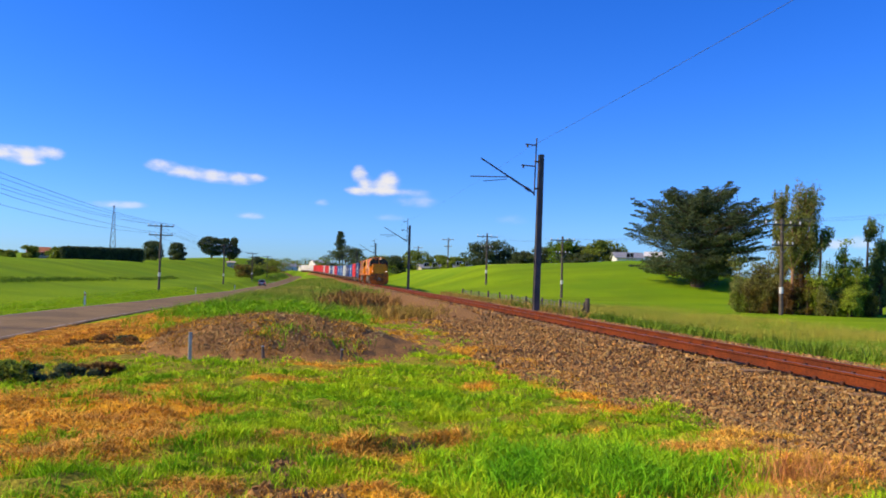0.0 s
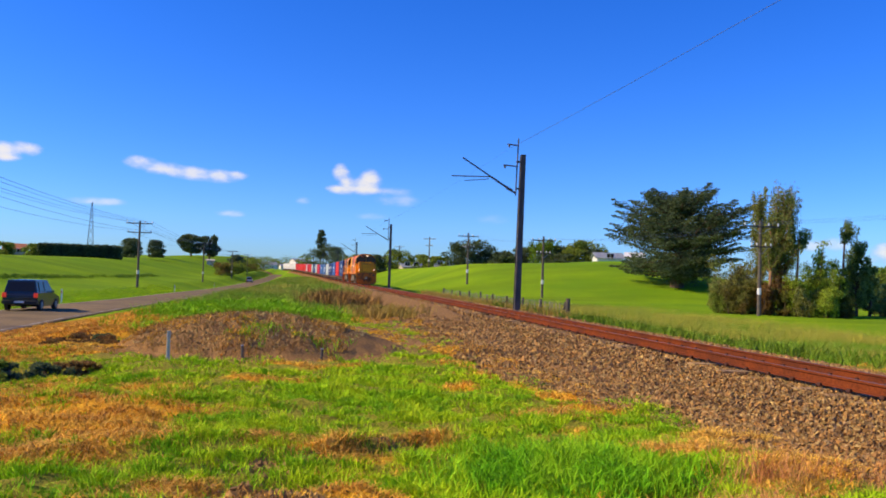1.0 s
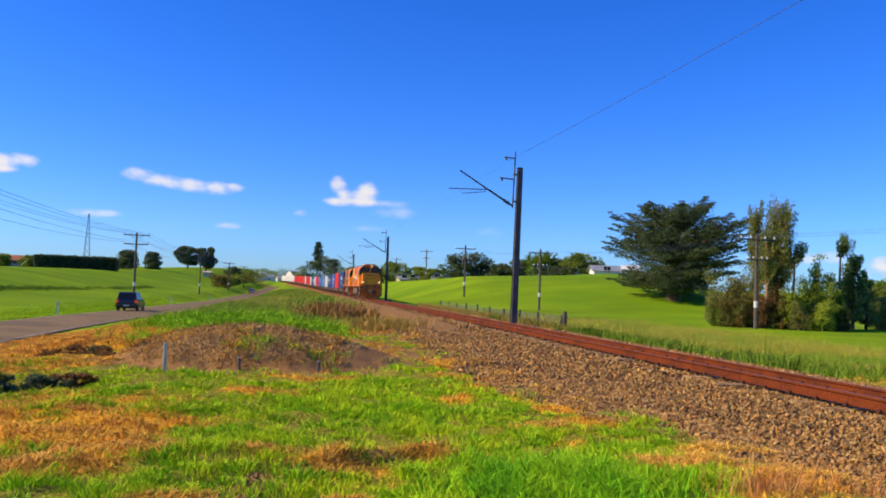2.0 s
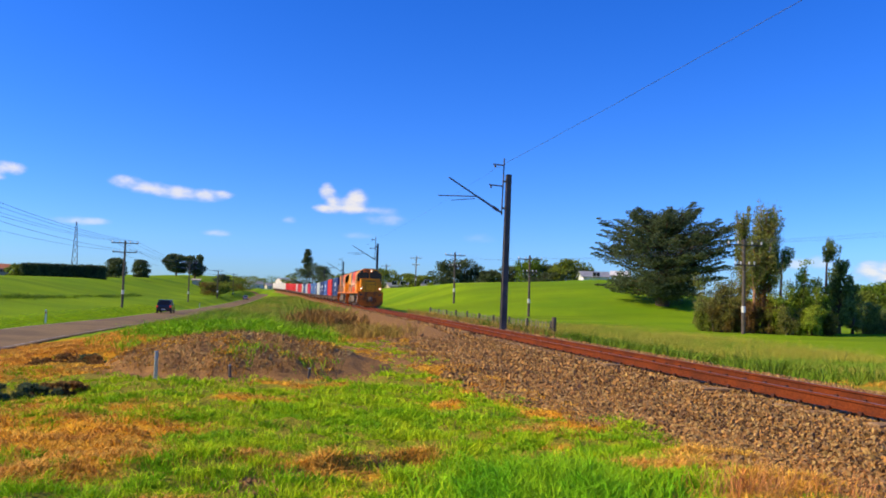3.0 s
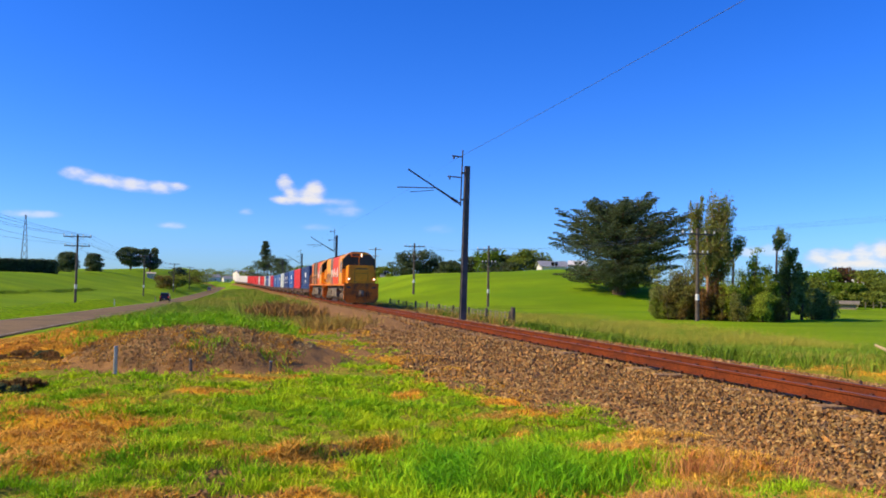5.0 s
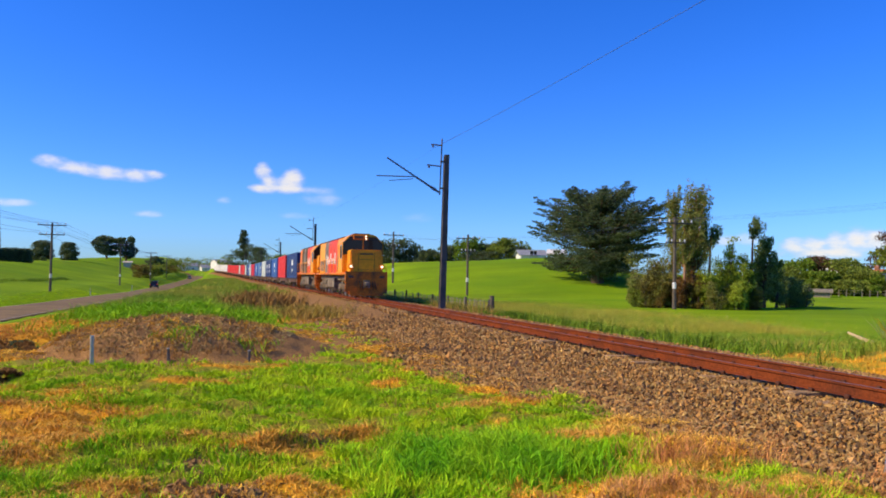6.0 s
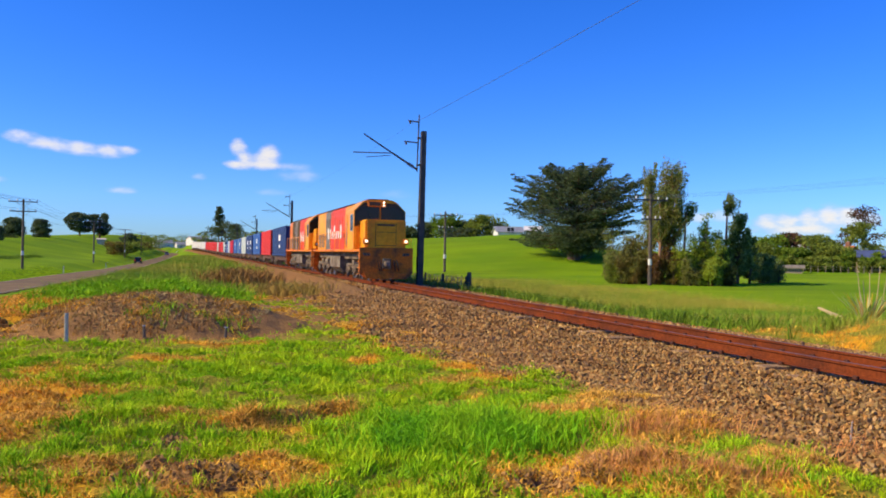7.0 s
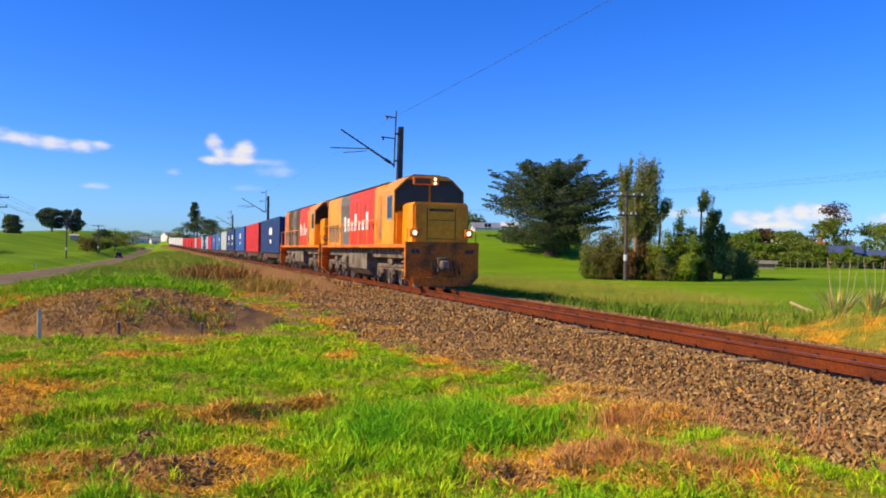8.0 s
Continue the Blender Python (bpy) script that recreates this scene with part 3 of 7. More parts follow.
def locomotive(label, lead):
    """A hood diesel: front at y = 0 looking down the line (-y), 15.3 m long, rail top at z = 0."""
    L, FZ = 15.3, 1.5
    lo = thing("locomotive", label, "locomotive", "locomotives of the train")
    # frame, beams and steps
    bm = bm_new()
    box(bm, -1.27, 1.27, 0.12, L - 0.12, FZ - 0.13, FZ, 0.02)
    part("underframe", bm, M["orange"], lo, "orange sill along the walkway")
    bm = bm_new()
    box(bm, -0.9, 0.9, 0.4, L - 0.4, FZ - 0.48, FZ - 0.135)
    part("centre_sill", bm, M["underframe"], lo)
    for y0, y1, yk in ((0.0, 0.16, -1), (L - 0.16, L, 1)):
        bm = bm_new()
        outline = [(-1.27, FZ + 0.08), (-1.27, 0.42), (-1.05, 0.2), (1.05, 0.2), (1.27, 0.42), (1.27, FZ + 0.08)]
        prism(bm, outline, y0, y1)
        beam = part("pilot", bm, M["pilot"], lo, "dirty orange headstock and pilot plate")
        y = y0 if yk < 0 else y1
        bm = bm_new()
        box(bm, -0.13, 0.13, *sorted((y, y + yk * 0.34)), 0.68, 0.98, 0.05)
        box(bm, -0.2, 0.2, *sorted((y, y + yk * 0.1)), 0.6, 1.08, 0.03)
        part("coupler", bm, M["underframe"], beam, "black centre coupler")
        for hx in (-0.42, -0.3, 0.34, 0.5):
            bm = bm_new()
            tube(bm, [(hx, y + yk * 0.02, 1.0), (hx + 0.02, y + yk * 0.12, 0.8), (hx + 0.05, y + yk * 0.12, 0.62), (hx + 0.1, y + yk * 0.04, 0.52)], 0.025, sides=6)
            part("air_hose", bm, M["rubber"], beam, "black brake hose")
        for q in (-1, 1):                                 # warning stripes
            for k in range(5):
                bm = bm_new()
                x = q * 0.9 - 0.16 + 0.065 * k
                plate(bm, [(x, y + yk * 0.002, 1.2), (x + 0.06, y + yk * 0.002, 1.2), (x + 0.06 + q * 0.07, y + yk * 0.002, 1.34), (x + q * 0.07, y + yk * 0.002, 1.34)], 0.006, (0, yk, 0))
                part("warning_stripe", bm, M["seam"] if k % 2 else M["tank"], beam)
        bm = bm_new()
        prism(bm, [(-1.1, 0.42), (1.1, 0.42), (0.95, 0.13), (-0.95, 0.13)], *sorted((y + yk * 0.005, y + yk * 0.1)))
        part("cowcatcher", bm, M["pilot"], beam)
        for q in (-1, 1):
            for k in range(4):
                bm = bm_new()
                x0, x1 = sorted((q * 1.26, q * 1.0))
                box(bm, x0, x1, *sorted((y - yk * 0.2, y - yk * 0.48)), 0.35 + 0.28 * k, 0.38 + 0.28 * k)
                part("step", bm, M["orange"], lo)
    # short hood
    bm = bm_new()
    prism(bm, hood_outline(0.97, FZ, 2.9, 0.1), 0.18, 1.55)
    bmesh.ops.bevel(bm, geom=[e for e in bm.edges if abs(e.verts[0].co.y - e.verts[1].co.y) < 1e-4 and e.verts[0].co.y < 0.3], offset=0.07, segments=2, affect="EDGES")
    nose = part("short_hood", bm, M["yellow"], lo, "yellow nose with rounded edges")
    bm = bm_new()
    box(bm, -0.42, 0.42, 0.168, 0.179, 2.6, 2.69)
    part("number_panel", bm, M["roof_dark"], nose, "dark panel on the nose")
    bm = bm_new()
    for z in (1.68, 2.3):
        box(bm, -0.46, 0.46, 0.168, 0.179, z, z + 0.02)
    for x in (-0.5, 0.48):
        box(bm, x, x + 0.02, 0.166, 0.179, 1.62, 2.72)
    part("nose_door", bm, M["seam"], nose)
    for q in (-1, 1):
        bm = bm_new()
        box(bm, q * 0.94 - 0.15, q * 0.94 + 0.15, 0.06, 0.26, 1.74, 2.02, 0.04)
        hs = part("headlight_housing", bm, M["orange"], lo)
        bm = bm_new()
        tube(bm, [(q * 0.94, 0.045, 1.88), (q * 0.94, 0.06, 1.88)], 0.07, sides=14)
        part("headlight", bm, M["lamp"], hs, "lit warm white ditch light")
    # cab
    yc0, yc1, zr = 1.5, 3.75, 3.9
    side = [(-1.27, FZ), (1.27, FZ), (1.27, 3.36), (0.86, 3.76), (0.6, zr), (-0.6, zr), (-0.86, 3.76), (-1.27, 3.36)]
    bm = bm_new()
    prism(bm, side, yc0, yc1)
    cab = part("cab", bm, M["yellow"], lo, "yellow driver's cab")
    for q in (-1, 1):                                     # windscreens set in dark frames
        bm = bm_new()
        plate(bm, [(q * 0.03, yc0 - 0.004, 2.8), (q * 0.03, yc0 - 0.004, 3.74), (q * 0.8, yc0 - 0.004, 3.74), (q * 1.24, yc0 - 0.004, 3.34), (q * 1.24, yc0 - 0.004, 2.6)], 0.03, (0, -1, 0))
        fr = part("window_frame", bm, M["seam"], cab)
        bm = bm_new()
        plate(bm, [(q * 0.08, yc0 - 0.036, 2.86), (q * 0.08, yc0 - 0.036, 3.56), (q * 0.85, yc0 - 0.036, 3.56), (q * 1.18, yc0 - 0.036, 3.27), (q * 1.18, yc0 - 0.036, 2.66)], 0.012, (0, -1, 0))
        part("windscreen", bm, M["cab_glass"], fr, "dark reflecting windscreen")
        bm = bm_new()
        tube(bm, [(q * 0.35, yc0 - 0.06, 2.88), (q * 0.62, yc0 - 0.06, 3.25)], 0.012, sides=5)
        part("wiper", bm, M["rubber"], fr)
        for y0, y1, z0, z1 in ((1.68, 2.4, 2.36, 3.22),):
            bm = bm_new()
            box(bm, *sorted((q * 1.268, q * 1.285)), y0, y1, z0, z1, 0.004)
            fr = part("window_frame", bm, M["galv"], cab)
            bm = bm_new()
            box(bm, *sorted((q * 1.28, q * 1.292)), y0 + 0.06, y1 - 0.06, z0 + 0.06, z1 - 0.06)
            part("side_window", bm, M["cab_glass"], fr, "dark side window of the cab")
        bm = bm_new()
        box(bm, *sorted((q * 1.268, q * 1.28)), 3.2, 3.68, FZ + 0.05, 3.25)
        dr = part("cab_door", bm, M["orange"], cab, "orange cab door")
        bm = bm_new()
        tube(bm, [(q * 1.31, 3.12, 1.7), (q * 1.31, 3.12, 2.9)], 0.018, sides=6)
        part("grab_rail", bm, M["galv"], dr)
    bm = bm_new()
    box(bm, -0.62, 0.3, yc0 - 0.12, yc0 + 0.1, 3.56, 3.84, 0.03)
    hb = part("lamp_box", bm, M["orange"], cab, "headlamp box above the windscreen")
    for z in (3.63, 3.77):
        bm = bm_new()
        tube(bm, [(0.16, yc0 - 0.135, z), (0.16, yc0 - 0.12, z)], 0.05, sides=12)
        part("headlight", bm, M["lamp"], hb, "lit warm white headlamp")
    bm = bm_new()
    box(bm, -0.55, -0.02, yc0 - 0.13, yc0 - 0.12, 3.61, 3.78)
    part("number_box", bm, M["roof_dark"], hb)
    bm = bm_new()
    box(bm, -0.5, 0.5, yc0 + 0.3, yc1 - 0.2, zr, zr + 0.06, 0.02)
    part("roof_hatch", bm, M["roof_dark"], cab)
    # long hood, in painted stretches
    w, zt = 1.02, 3.78
    if lead:
        panels = ((3.75, 5.2, "yellow", "yellow hood panel"), (5.2, 9.8, "red", "red hood panel"), (9.8, 11.6, "grille", "grey radiator panel"), (11.6, L - 0.5, "yellow", "yellow rear hood"))
    else:
        panels = ((3.75, 4.6, "yellow", "yellow hood panel"), (4.6, 8.2, "red", "red hood panel"), (8.2, 9.7, "roof_dark", "sooty dark hood panel"), (9.7, 11.0, "grille", "grey radiator panel"),
                  (11.0, 12.9, "roof_dark", "sooty dark hood panel"), (12.9, L - 0.5, "orange", "orange rear hood"))
    for a, b2, mat, lab in panels:
        bm = bm_new()
        prism(bm, hood_outline(w, FZ, zt, 0.16), a, b2)
        hp = part("hood_panel", bm, M[mat], lo, lab)
        k = max(1, round((b2 - a) / 0.78))
        for q in (-1, 1):
            for i in range(k):
                y0 = a + (b2 - a) * i / k
                y1 = a + (b2 - a) * (i + 1) / k
                bm = bm_new()
                box(bm, *sorted((q * w, q * (w + 0.018))), y0 + 0.025, y1 - 0.025, FZ + 0.1, 3.3, 0.008)
                dr = part("hood_door", bm, M[mat], hp)
                bm = bm_new()
                box(bm, *sorted((q * (w + 0.018), q * (w + 0.04))), y0 + 0.06, y0 + 0.1, 2.1, 2.28)
                part("door_latch", bm, M["underframe"], dr)
    for q in (-1, 1):                                      # lettering as plain bars, grilles
        x0, x1 = sorted((q * (w + 0.019), q * (w + 0.024)))
        y_a, pitch = (6.2, 0.7) if lead else (4.9, 0.46)
        hts = (0.72, 0.4, 0.4, 0.72, 0.4, 0.56, 0.72)
        for i, h in enumerate(hts):
            bm = bm_new()
            y = y_a + i * pitch if q < 0 else y_a + 6 * pitch - i * pitch
            box(bm, x0, x1, y, y + pitch * 0.58, 2.1, 2.1 + h)
            part("lettering", bm, M["white"], lo, "white lettering bar on the red side")
        for y0, y1, z0, z1 in ((10.0, 11.4, 2.75, 3.35), (12.0, 14.2, 1.65, 2.5)):
            bm = bm_new()
            for j in range(int((z1 - z0) / 0.09)):
                z = z0 + j * 0.09
                box(bm, *sorted((q * (w + 0.02), q * (w + 0.045))), y0, y1, z, z + 0.05)
            part("louvre", bm, M["grille"], lo, "grey louvred grille")
    for y, r in ((6.6, 0.32), (10.7, 0.55), (12.6, 0.55)):
        bm = bm_new()
        tube(bm, [(0, y, zt - 0.02), (0, y, zt + 0.1)], r, sides=16)
        part("roof_fan", bm, M["roof_dark"], lo, "sooty round roof fan")
    bm = bm_new()
    box(bm, -0.28, 0.28, 7.3, 8.1, zt, zt + 0.14, 0.04)
    part("exhaust", bm, M["roof_dark"], lo, "sooty exhaust stack")
    bm = bm_new()
    prism(bm, [(-0.98, zt - 0.01), (0.98, zt - 0.01), (0.85, zt + 0.045), (-0.85, zt + 0.045)], 3.8, L - 0.7)
    part("hood_roof", bm, M["roof_dark"], lo, "dirty brown hood roof")
    # rails and handrails
    for q in (-1, 1):
        bm = bm_new()
        tube(bm, [(q * 1.24, 3.9, 2.42), (q * 1.24, L - 0.3, 2.42)], 0.018, sides=6)
        part("handrail", bm, M["yellow"], lo, "thin yellow handrail")
        for k in range(8):
            bm = bm_new()
            y = 4.0 + k * (L - 4.4) / 7
            tube(bm, [(q * 1.24, y, FZ), (q * 1.24, y, 2.42)], 0.016, sides=6)
            part("stanchion", bm, M["yellow"], lo)
        for y in (0.1, 1.4):
            bm = bm_new()
            top = 2.0 if y < 1 else 2.5
            tube(bm, [(q * 1.2, y, FZ), (q * 1.2, y, top), (q * 1.2, y + 0.25, top + 0.06)], 0.02, sides=6)
            part("stanchion", bm, M["yellow"], lo)
    # tank and running gear
    bm = bm_new()
    prism(bm, [(-1.14, 0.55), (-0.85, 0.3), (0.85, 0.3), (1.14, 0.55), (1.14, 1.15), (-1.14, 1.15)], 5.9, 9.3)
    part("fuel_tank", bm, M["tank"], lo, "dusty grey fuel tank under the frame")
    for q in (-1, 1):
        bm = bm_new()
        tube(bm, [(q * 1.0, 9.5, 0.85), (q * 1.0, 10.6, 0.85)], 0.22, sides=12)
        part("air_tank", bm, M["tank"], lo)
    sets = bogie(lo, 2.75, 3.3, 0.46, 3) + bogie(lo, L - 2.75, 3.3, 0.46, 3)
    return lo, sets


M["pilot"] = material("grimy_orange_pilot", (0.62, 0.17, 0.018), 0.75, 0, 0.35, 1.5, 14, 0.1, (0.2, 0.085, 0.03), mixlow=0.46, mixhigh=0.62, spec=0.2)
M["seam"] = material("dark_rubber_seam", (0.06, 0.045, 0.03), 0.8, 0, 0.2, bump=0)
M["rubber"] = material("black_rubber", (0.03, 0.03, 0.03), 0.8, 0, 0.2, bump=0)
loco_a, sets_a = locomotive("orange, yellow and red diesel locomotive with lit headlamps, leading the train", True)
loco_b, sets_b = locomotive("red and orange diesel locomotive coupled behind the leading one", False)
for ob in loco_b.children_recursive:
    if ob.name.startswith("headlight") and "housing" not in ob.name:
        ob.data.materials[0] = M["insulator"]


def flat_wagon():
    wg = thing("flat_wagon", "dark brown container flat wagon on two bogies", "wagon", "wagons of the train")
    bm = bm_new()
    box(bm, -1.1, 1.1, 0.3, 13.5, 0.86, 0.98, 0.02)
    part("deck", bm, M["wagon"], wg)
    for q in (-1, 1):
        bm = bm_new()
        prism(bm, [(q * 1.0 - 0.06, 0.9), (q * 1.0 + 0.06, 0.9), (q * 1.0 + 0.06, 0.6), (q * 1.0 - 0.06, 0.6)], 2.6, 11.2)
        part("side_sill", bm, M["wagon"], wg)
    for y in (0.3, 13.2):
        bm = bm_new()
        box(bm, -1.1, 1.1, y, y + 0.3, 0.6, 0.9, 0.02)
        part("headstock", bm, M["wagon"], wg)
        bm = bm_new()
        box(bm, -0.1, 0.1, y - 0.42 if y < 1 else y + 0.25, y + 0.05 if y < 1 else y + 0.72, 0.66, 0.88, 0.03)
        part("coupler", bm, M["underframe"], wg)
    bogie(wg, 2.1, 1.7, 0.42, 2)
    bogie(wg, 11.7, 1.7, 0.42, 2)
    return wg


def container(colour, mat, length, mark):
    """A steel box with folded walls: near end at y = 0, floor at z = 0."""
    ct = thing("shipping_container", "%s corrugated steel shipping container on a flat wagon" % colour, "container", "containers of the train")
    W, H = 1.22, 2.59
    k = int(length / 0.28)
    for q in (-1, 1):
        bm = bm_new()
        lows, tops = [], []
        for i in range(k * 4 + 1):
            y = 0.12 + (length - 0.24) * i / (k * 4)
            x = q * (W - (0.008 if i % 4 in (0, 1) else 0.05))
            lows.append(bm.verts.new((x, y, 0.14)))
            tops.append(bm.verts.new((x, y, H - 0.1)))
        for i in range(k * 4):
            bm.faces.new((lows[i], lows[i + 1], tops[i + 1], tops[i]))
        bmesh.ops.recalc_face_normals(bm, faces=bm.faces)
        part("side_wall", bm, M[mat], ct)
        for z0, z1 in ((0, 0.14), (H - 0.1, H)):
            bm = bm_new()
            box(bm, *sorted((q * W, q * (W - 0.1))), 0.1, length - 0.1, z0, z1)
            part("side_rail", bm, M[mat], ct)
        for y in (0, length - 0.14):
            bm = bm_new()
            box(bm, *sorted((q * (W + 0.004), q * (W - 0.14))), y, y + 0.14, 0, H + 0.005, 0.01)
            part("corner_post", bm, M[mat], ct)
    bm = bm_new()
    box(bm, -W + 0.06, W - 0.06, 0.1, length - 0.1, H - 0.06, H - 0.015)
    part("roof", bm, M[mat], ct)
    bm = bm_new()
    box(bm, -W + 0.06, W - 0.06, 0.1, length - 0.1, 0.02, 0.1)
    part("floor_pan", bm, M["wagon"], ct)
    for y0, y1 in ((0.04, 0.09), (length - 0.09, length - 0.04)):
        for x0, x1 in ((-W + 0.14, -0.01), (0.01, W - 0.14)):
            bm = bm_new()
            box(bm, x0, x1, y0, y1, 0.1, H - 0.1)
            dr = part("end_door", bm, M[mat], ct)
            for f in (0.28, 0.72):
                bm = bm_new()
                x = x0 + (x1 - x0) * f
                yy = y0 - 0.02 if y0 < 1 else y1 + 0.02
                tube(bm, [(x, yy, 0.15), (x, yy, H - 0.15)], 0.018, sides=6)
                part("locking_bar", bm, M["galv"], dr)
    if mark:
        for q in (-1, 1):
            for y, w2, z, h in ((length * 0.36, 0.9, 1.35, 0.55), (length * 0.36 + 1.0, 0.7, 1.35, 0.55), (length * 0.36 + 0.3, 1.0, 0.7, 0.3)):
                bm = bm_new()
                box(bm, *sorted((q * (W - 0.002), q * (W + 0.006))), y, y + w2, z, z + h)
                part("marking", bm, M["white"], ct, "white marking panel")
    return ct


M["wagon"] = material("rusty_brown_wagon_steel", (0.09, 0.05, 0.035), 0.8, 0, 0.35, 2, 25, 0.25, (0.14, 0.075, 0.045))
for key, c in (("navy", (0.018, 0.045, 0.17)), ("blue", (0.035, 0.11, 0.36)), ("pale", (0.5, 0.56, 0.55)), ("crimson", (0.6, 0.02, 0.05)), ("cred", (0.66, 0.025, 0.02)),
               ("cwhite", (0.78, 0.77, 0.72)), ("steel_blue", (0.1, 0.22, 0.45))):
    M["c_" + key] = material(key + "_container_paint", c, 0.5, 0, 0.18, 1.2, 14, 0.05, tuple(q * 0.72 for q in c), objrand=0.06, spec=0.4)
NAMES = {"navy": "navy blue", "blue": "blue", "pale": "pale grey", "crimson": "crimson", "cred": "bright red", "cwhite": "white", "steel_blue": "dusty blue"}
LOADS = (("navy40",), ("cred40",), ("blue40",), ("navy20", "navy20"), ("pale40",), ("blue20", "steel_blue20"), ("blue40",), ("crimson40",), ("pale20", "blue20"), ("navy20", "pale20"),
         ("cred40",), ("crimson20", "pale20"), ("cred40",), ("cred20", "cred20"), ("cred40",), ("cred40",), ("cwhite40",), ("cwhite20", "cwhite20"), ("cwhite40",), ("cwhite20", "cwhite20"), ("cwhite40",))
PITCH, FIRST = 14.2, 31.5
moving = [(loco_a, 0.0, 0.0), (loco_b, 15.9, 0.0)]
wagon0, made = flat_wagon(), {}
for i, load in enumerate(LOADS):
    y = FIRST + i * PITCH
    moving.append((wagon0 if i == 0 else copy_thing(wagon0, pose(0, 0, 0)), y, 0.0))
    for j, code in enumerate(load):
        col, ft = code[:-2], code[-2:]
        length = 12.19 if ft == "40" else 6.06
        if code in made:
            ob = copy_thing(made[code], pose(0, 0, 0))
        else:
            ob = made[code] = container(NAMES[col], "c_" + col, length, col in ("navy", "blue"))
        moving.append((ob, y + 0.8 + j * 6.25, 0.983))
TIMES = ((0.0, 110.8), (1.5, 95.6), (3.0, 79.9), (4.5, 63.6), (6.0, 47.3), (7.0, 36.1), (8.0, 24.7))


def train_s(t):
    for (a, p), (b2, q) in zip(TIMES, TIMES[1:]):
        if t <= b2:
            return p + (q - p) * (t - a) / (b2 - a)
    return TIMES[-1][1]


for ob, off, dz in moving:
    ob.matrix_basis = on_line(train_s(0) + off, dz)

# ---- line-side masts, poles and wires ----
def mast():
    """A catenary mast: local -x points to the track, z = 0 at rail level."""
    ma = thing("catenary_mast", "dark steel railway catenary mast with a slanted bracket arm", "mast", "catenary masts along the railway")
    bm = bm_new()
    for x0, x1, y0, y1 in ((-0.15, 0.15, -0.16, -0.13), (-0.15, 0.15, 0.13, 0.16), (-0.02, 0.02, -0.13, 0.13)):
        a = [bm.verts.new((x, y, -0.4)) for x, y in ((x0, y0), (x1, y0), (x1, y1), (x0, y1))]
        b = [bm.verts.new((x * 0.8, y * 0.8, 7.5)) for x, y in ((x0, y0), (x1, y0), (x1, y1), (x0, y1))]
        for i in range(4):
            bm.faces.new((a[i], a[(i + 1) % 4], b[(i + 1) % 4], b[i]))
        bm.faces.new(b)
    prism(bm, [(-0.115, -0.4), (0.115, -0.4), (0.095, 7.45), (-0.095, 7.45)], -0.1, 0.1)
    part("post", bm, M["mast"], ma, "dark steel post")
    bm = bm_new()
    box(bm, -0.35, 0.35, -0.35, 0.35, -0.75, -0.25, 0.04)
    part("footing", bm, M["concrete"], ma, "concrete footing")
    bm = bm_new()
    tube(bm, [(-0.3, 0, 5.45), (-0.26, 0, 8.3)], 0.035, sides=8)
    part("earth_rod", bm, M["mast"], ma)
    for z in (5.75, 7.1):
        bm = bm_new()
        box(bm, -0.32, 0.0, -0.05, 0.05, z, z + 0.08)
        part("clamp", bm, M["mast"], ma)
    bm = bm_new()
    tube(bm, [(-0.28, 0, 5.55), (-1.5, 0, 6.25)], 0.05, sides=8)
    tube(bm, [(-1.5, 0, 6.25), (-3.05, 0, 7.15)], 0.038, sides=8)
    arm = part("bracket_arm", bm, M["mast"], ma, "slanted bracket arm")
    bm = bm_new()
    for k in range(5):
        d = 0.25 + k * 0.07
        p = Vector((-0.28, 0, 5.55)) + Vector((-1.22, 0, 0.7)).normalized() * d
        tube(bm, [p, p + Vector((-1.22, 0, 0.7)).normalized() * 0.03], 0.09, sides=10)
    part("insulator", bm, M["brown_insulator"], arm)
    bm = bm_new()
    tube(bm, [(-1.5, 0, 6.3), (-3.55, 0, 6.22)], 0.028, sides=6)
    tube(bm, [(-1.7, 0, 6.18), (-2.9, 0, 6.02)], 0.018, sides=6)
    part("registration_arm", bm, M["mast"], ma)
    for z, x in ((7.95, -0.82), (6.9, -1.0)):
        bm = bm_new()
        tube(bm, [(-0.28, 0, z), (x, 0, z + 0.03)], 0.035, sides=6)
        tube(bm, [(x + 0.1, 0, z + 0.03), (x + 0.1, 0, z - 0.12)], 0.05, sides=8)
        part("wire_bracket", bm, M["mast"], ma)
    return ma


M["concrete"] = material("weathered_concrete", (0.4, 0.37, 0.33), 0.9, 0, 0.25, 4, 40, 0.3)
M["brown_insulator"] = material("brown_glazed_insulator", (0.1, 0.05, 0.03), 0.3, 0, 0.1, bump=0)
MAST_S = (38.5, 96.4, 154.0, 212.0, 270.0)
mast0 = mast()
for i, s in enumerate(MAST_S):
    m4 = on_line(s, 0, 2.28 if i == 0 else 2.42)
    lean = pose(0, 0, 0, 0, 0.75 if i == 0 else 0, 0)
    if i == 0:
        mast0.matrix_basis = m4 @ lean
    else:
        copy_thing(mast0, m4)


def wire(name, label, pts, r=0.012, sag=0.0, steps=8):
    bm = bm_new()
    for a, b2 in zip(pts, pts[1:]):
        a, b2 = Vector(a), Vector(b2)
        run = [a.lerp(b2, k / steps) - Vector((0, 0, sag * 4 * (k / steps) * (1 - k / steps))) for k in range(steps + 1)]
        tube(bm, run, r, sides=5)
    return thing(name, label, "wire", bm=bm, mat=M["wire"])


def lined(n_off, z, ss):
    return [(*ns(line_n(s) + n_off, s), z + line_z(s)) for s in ss]


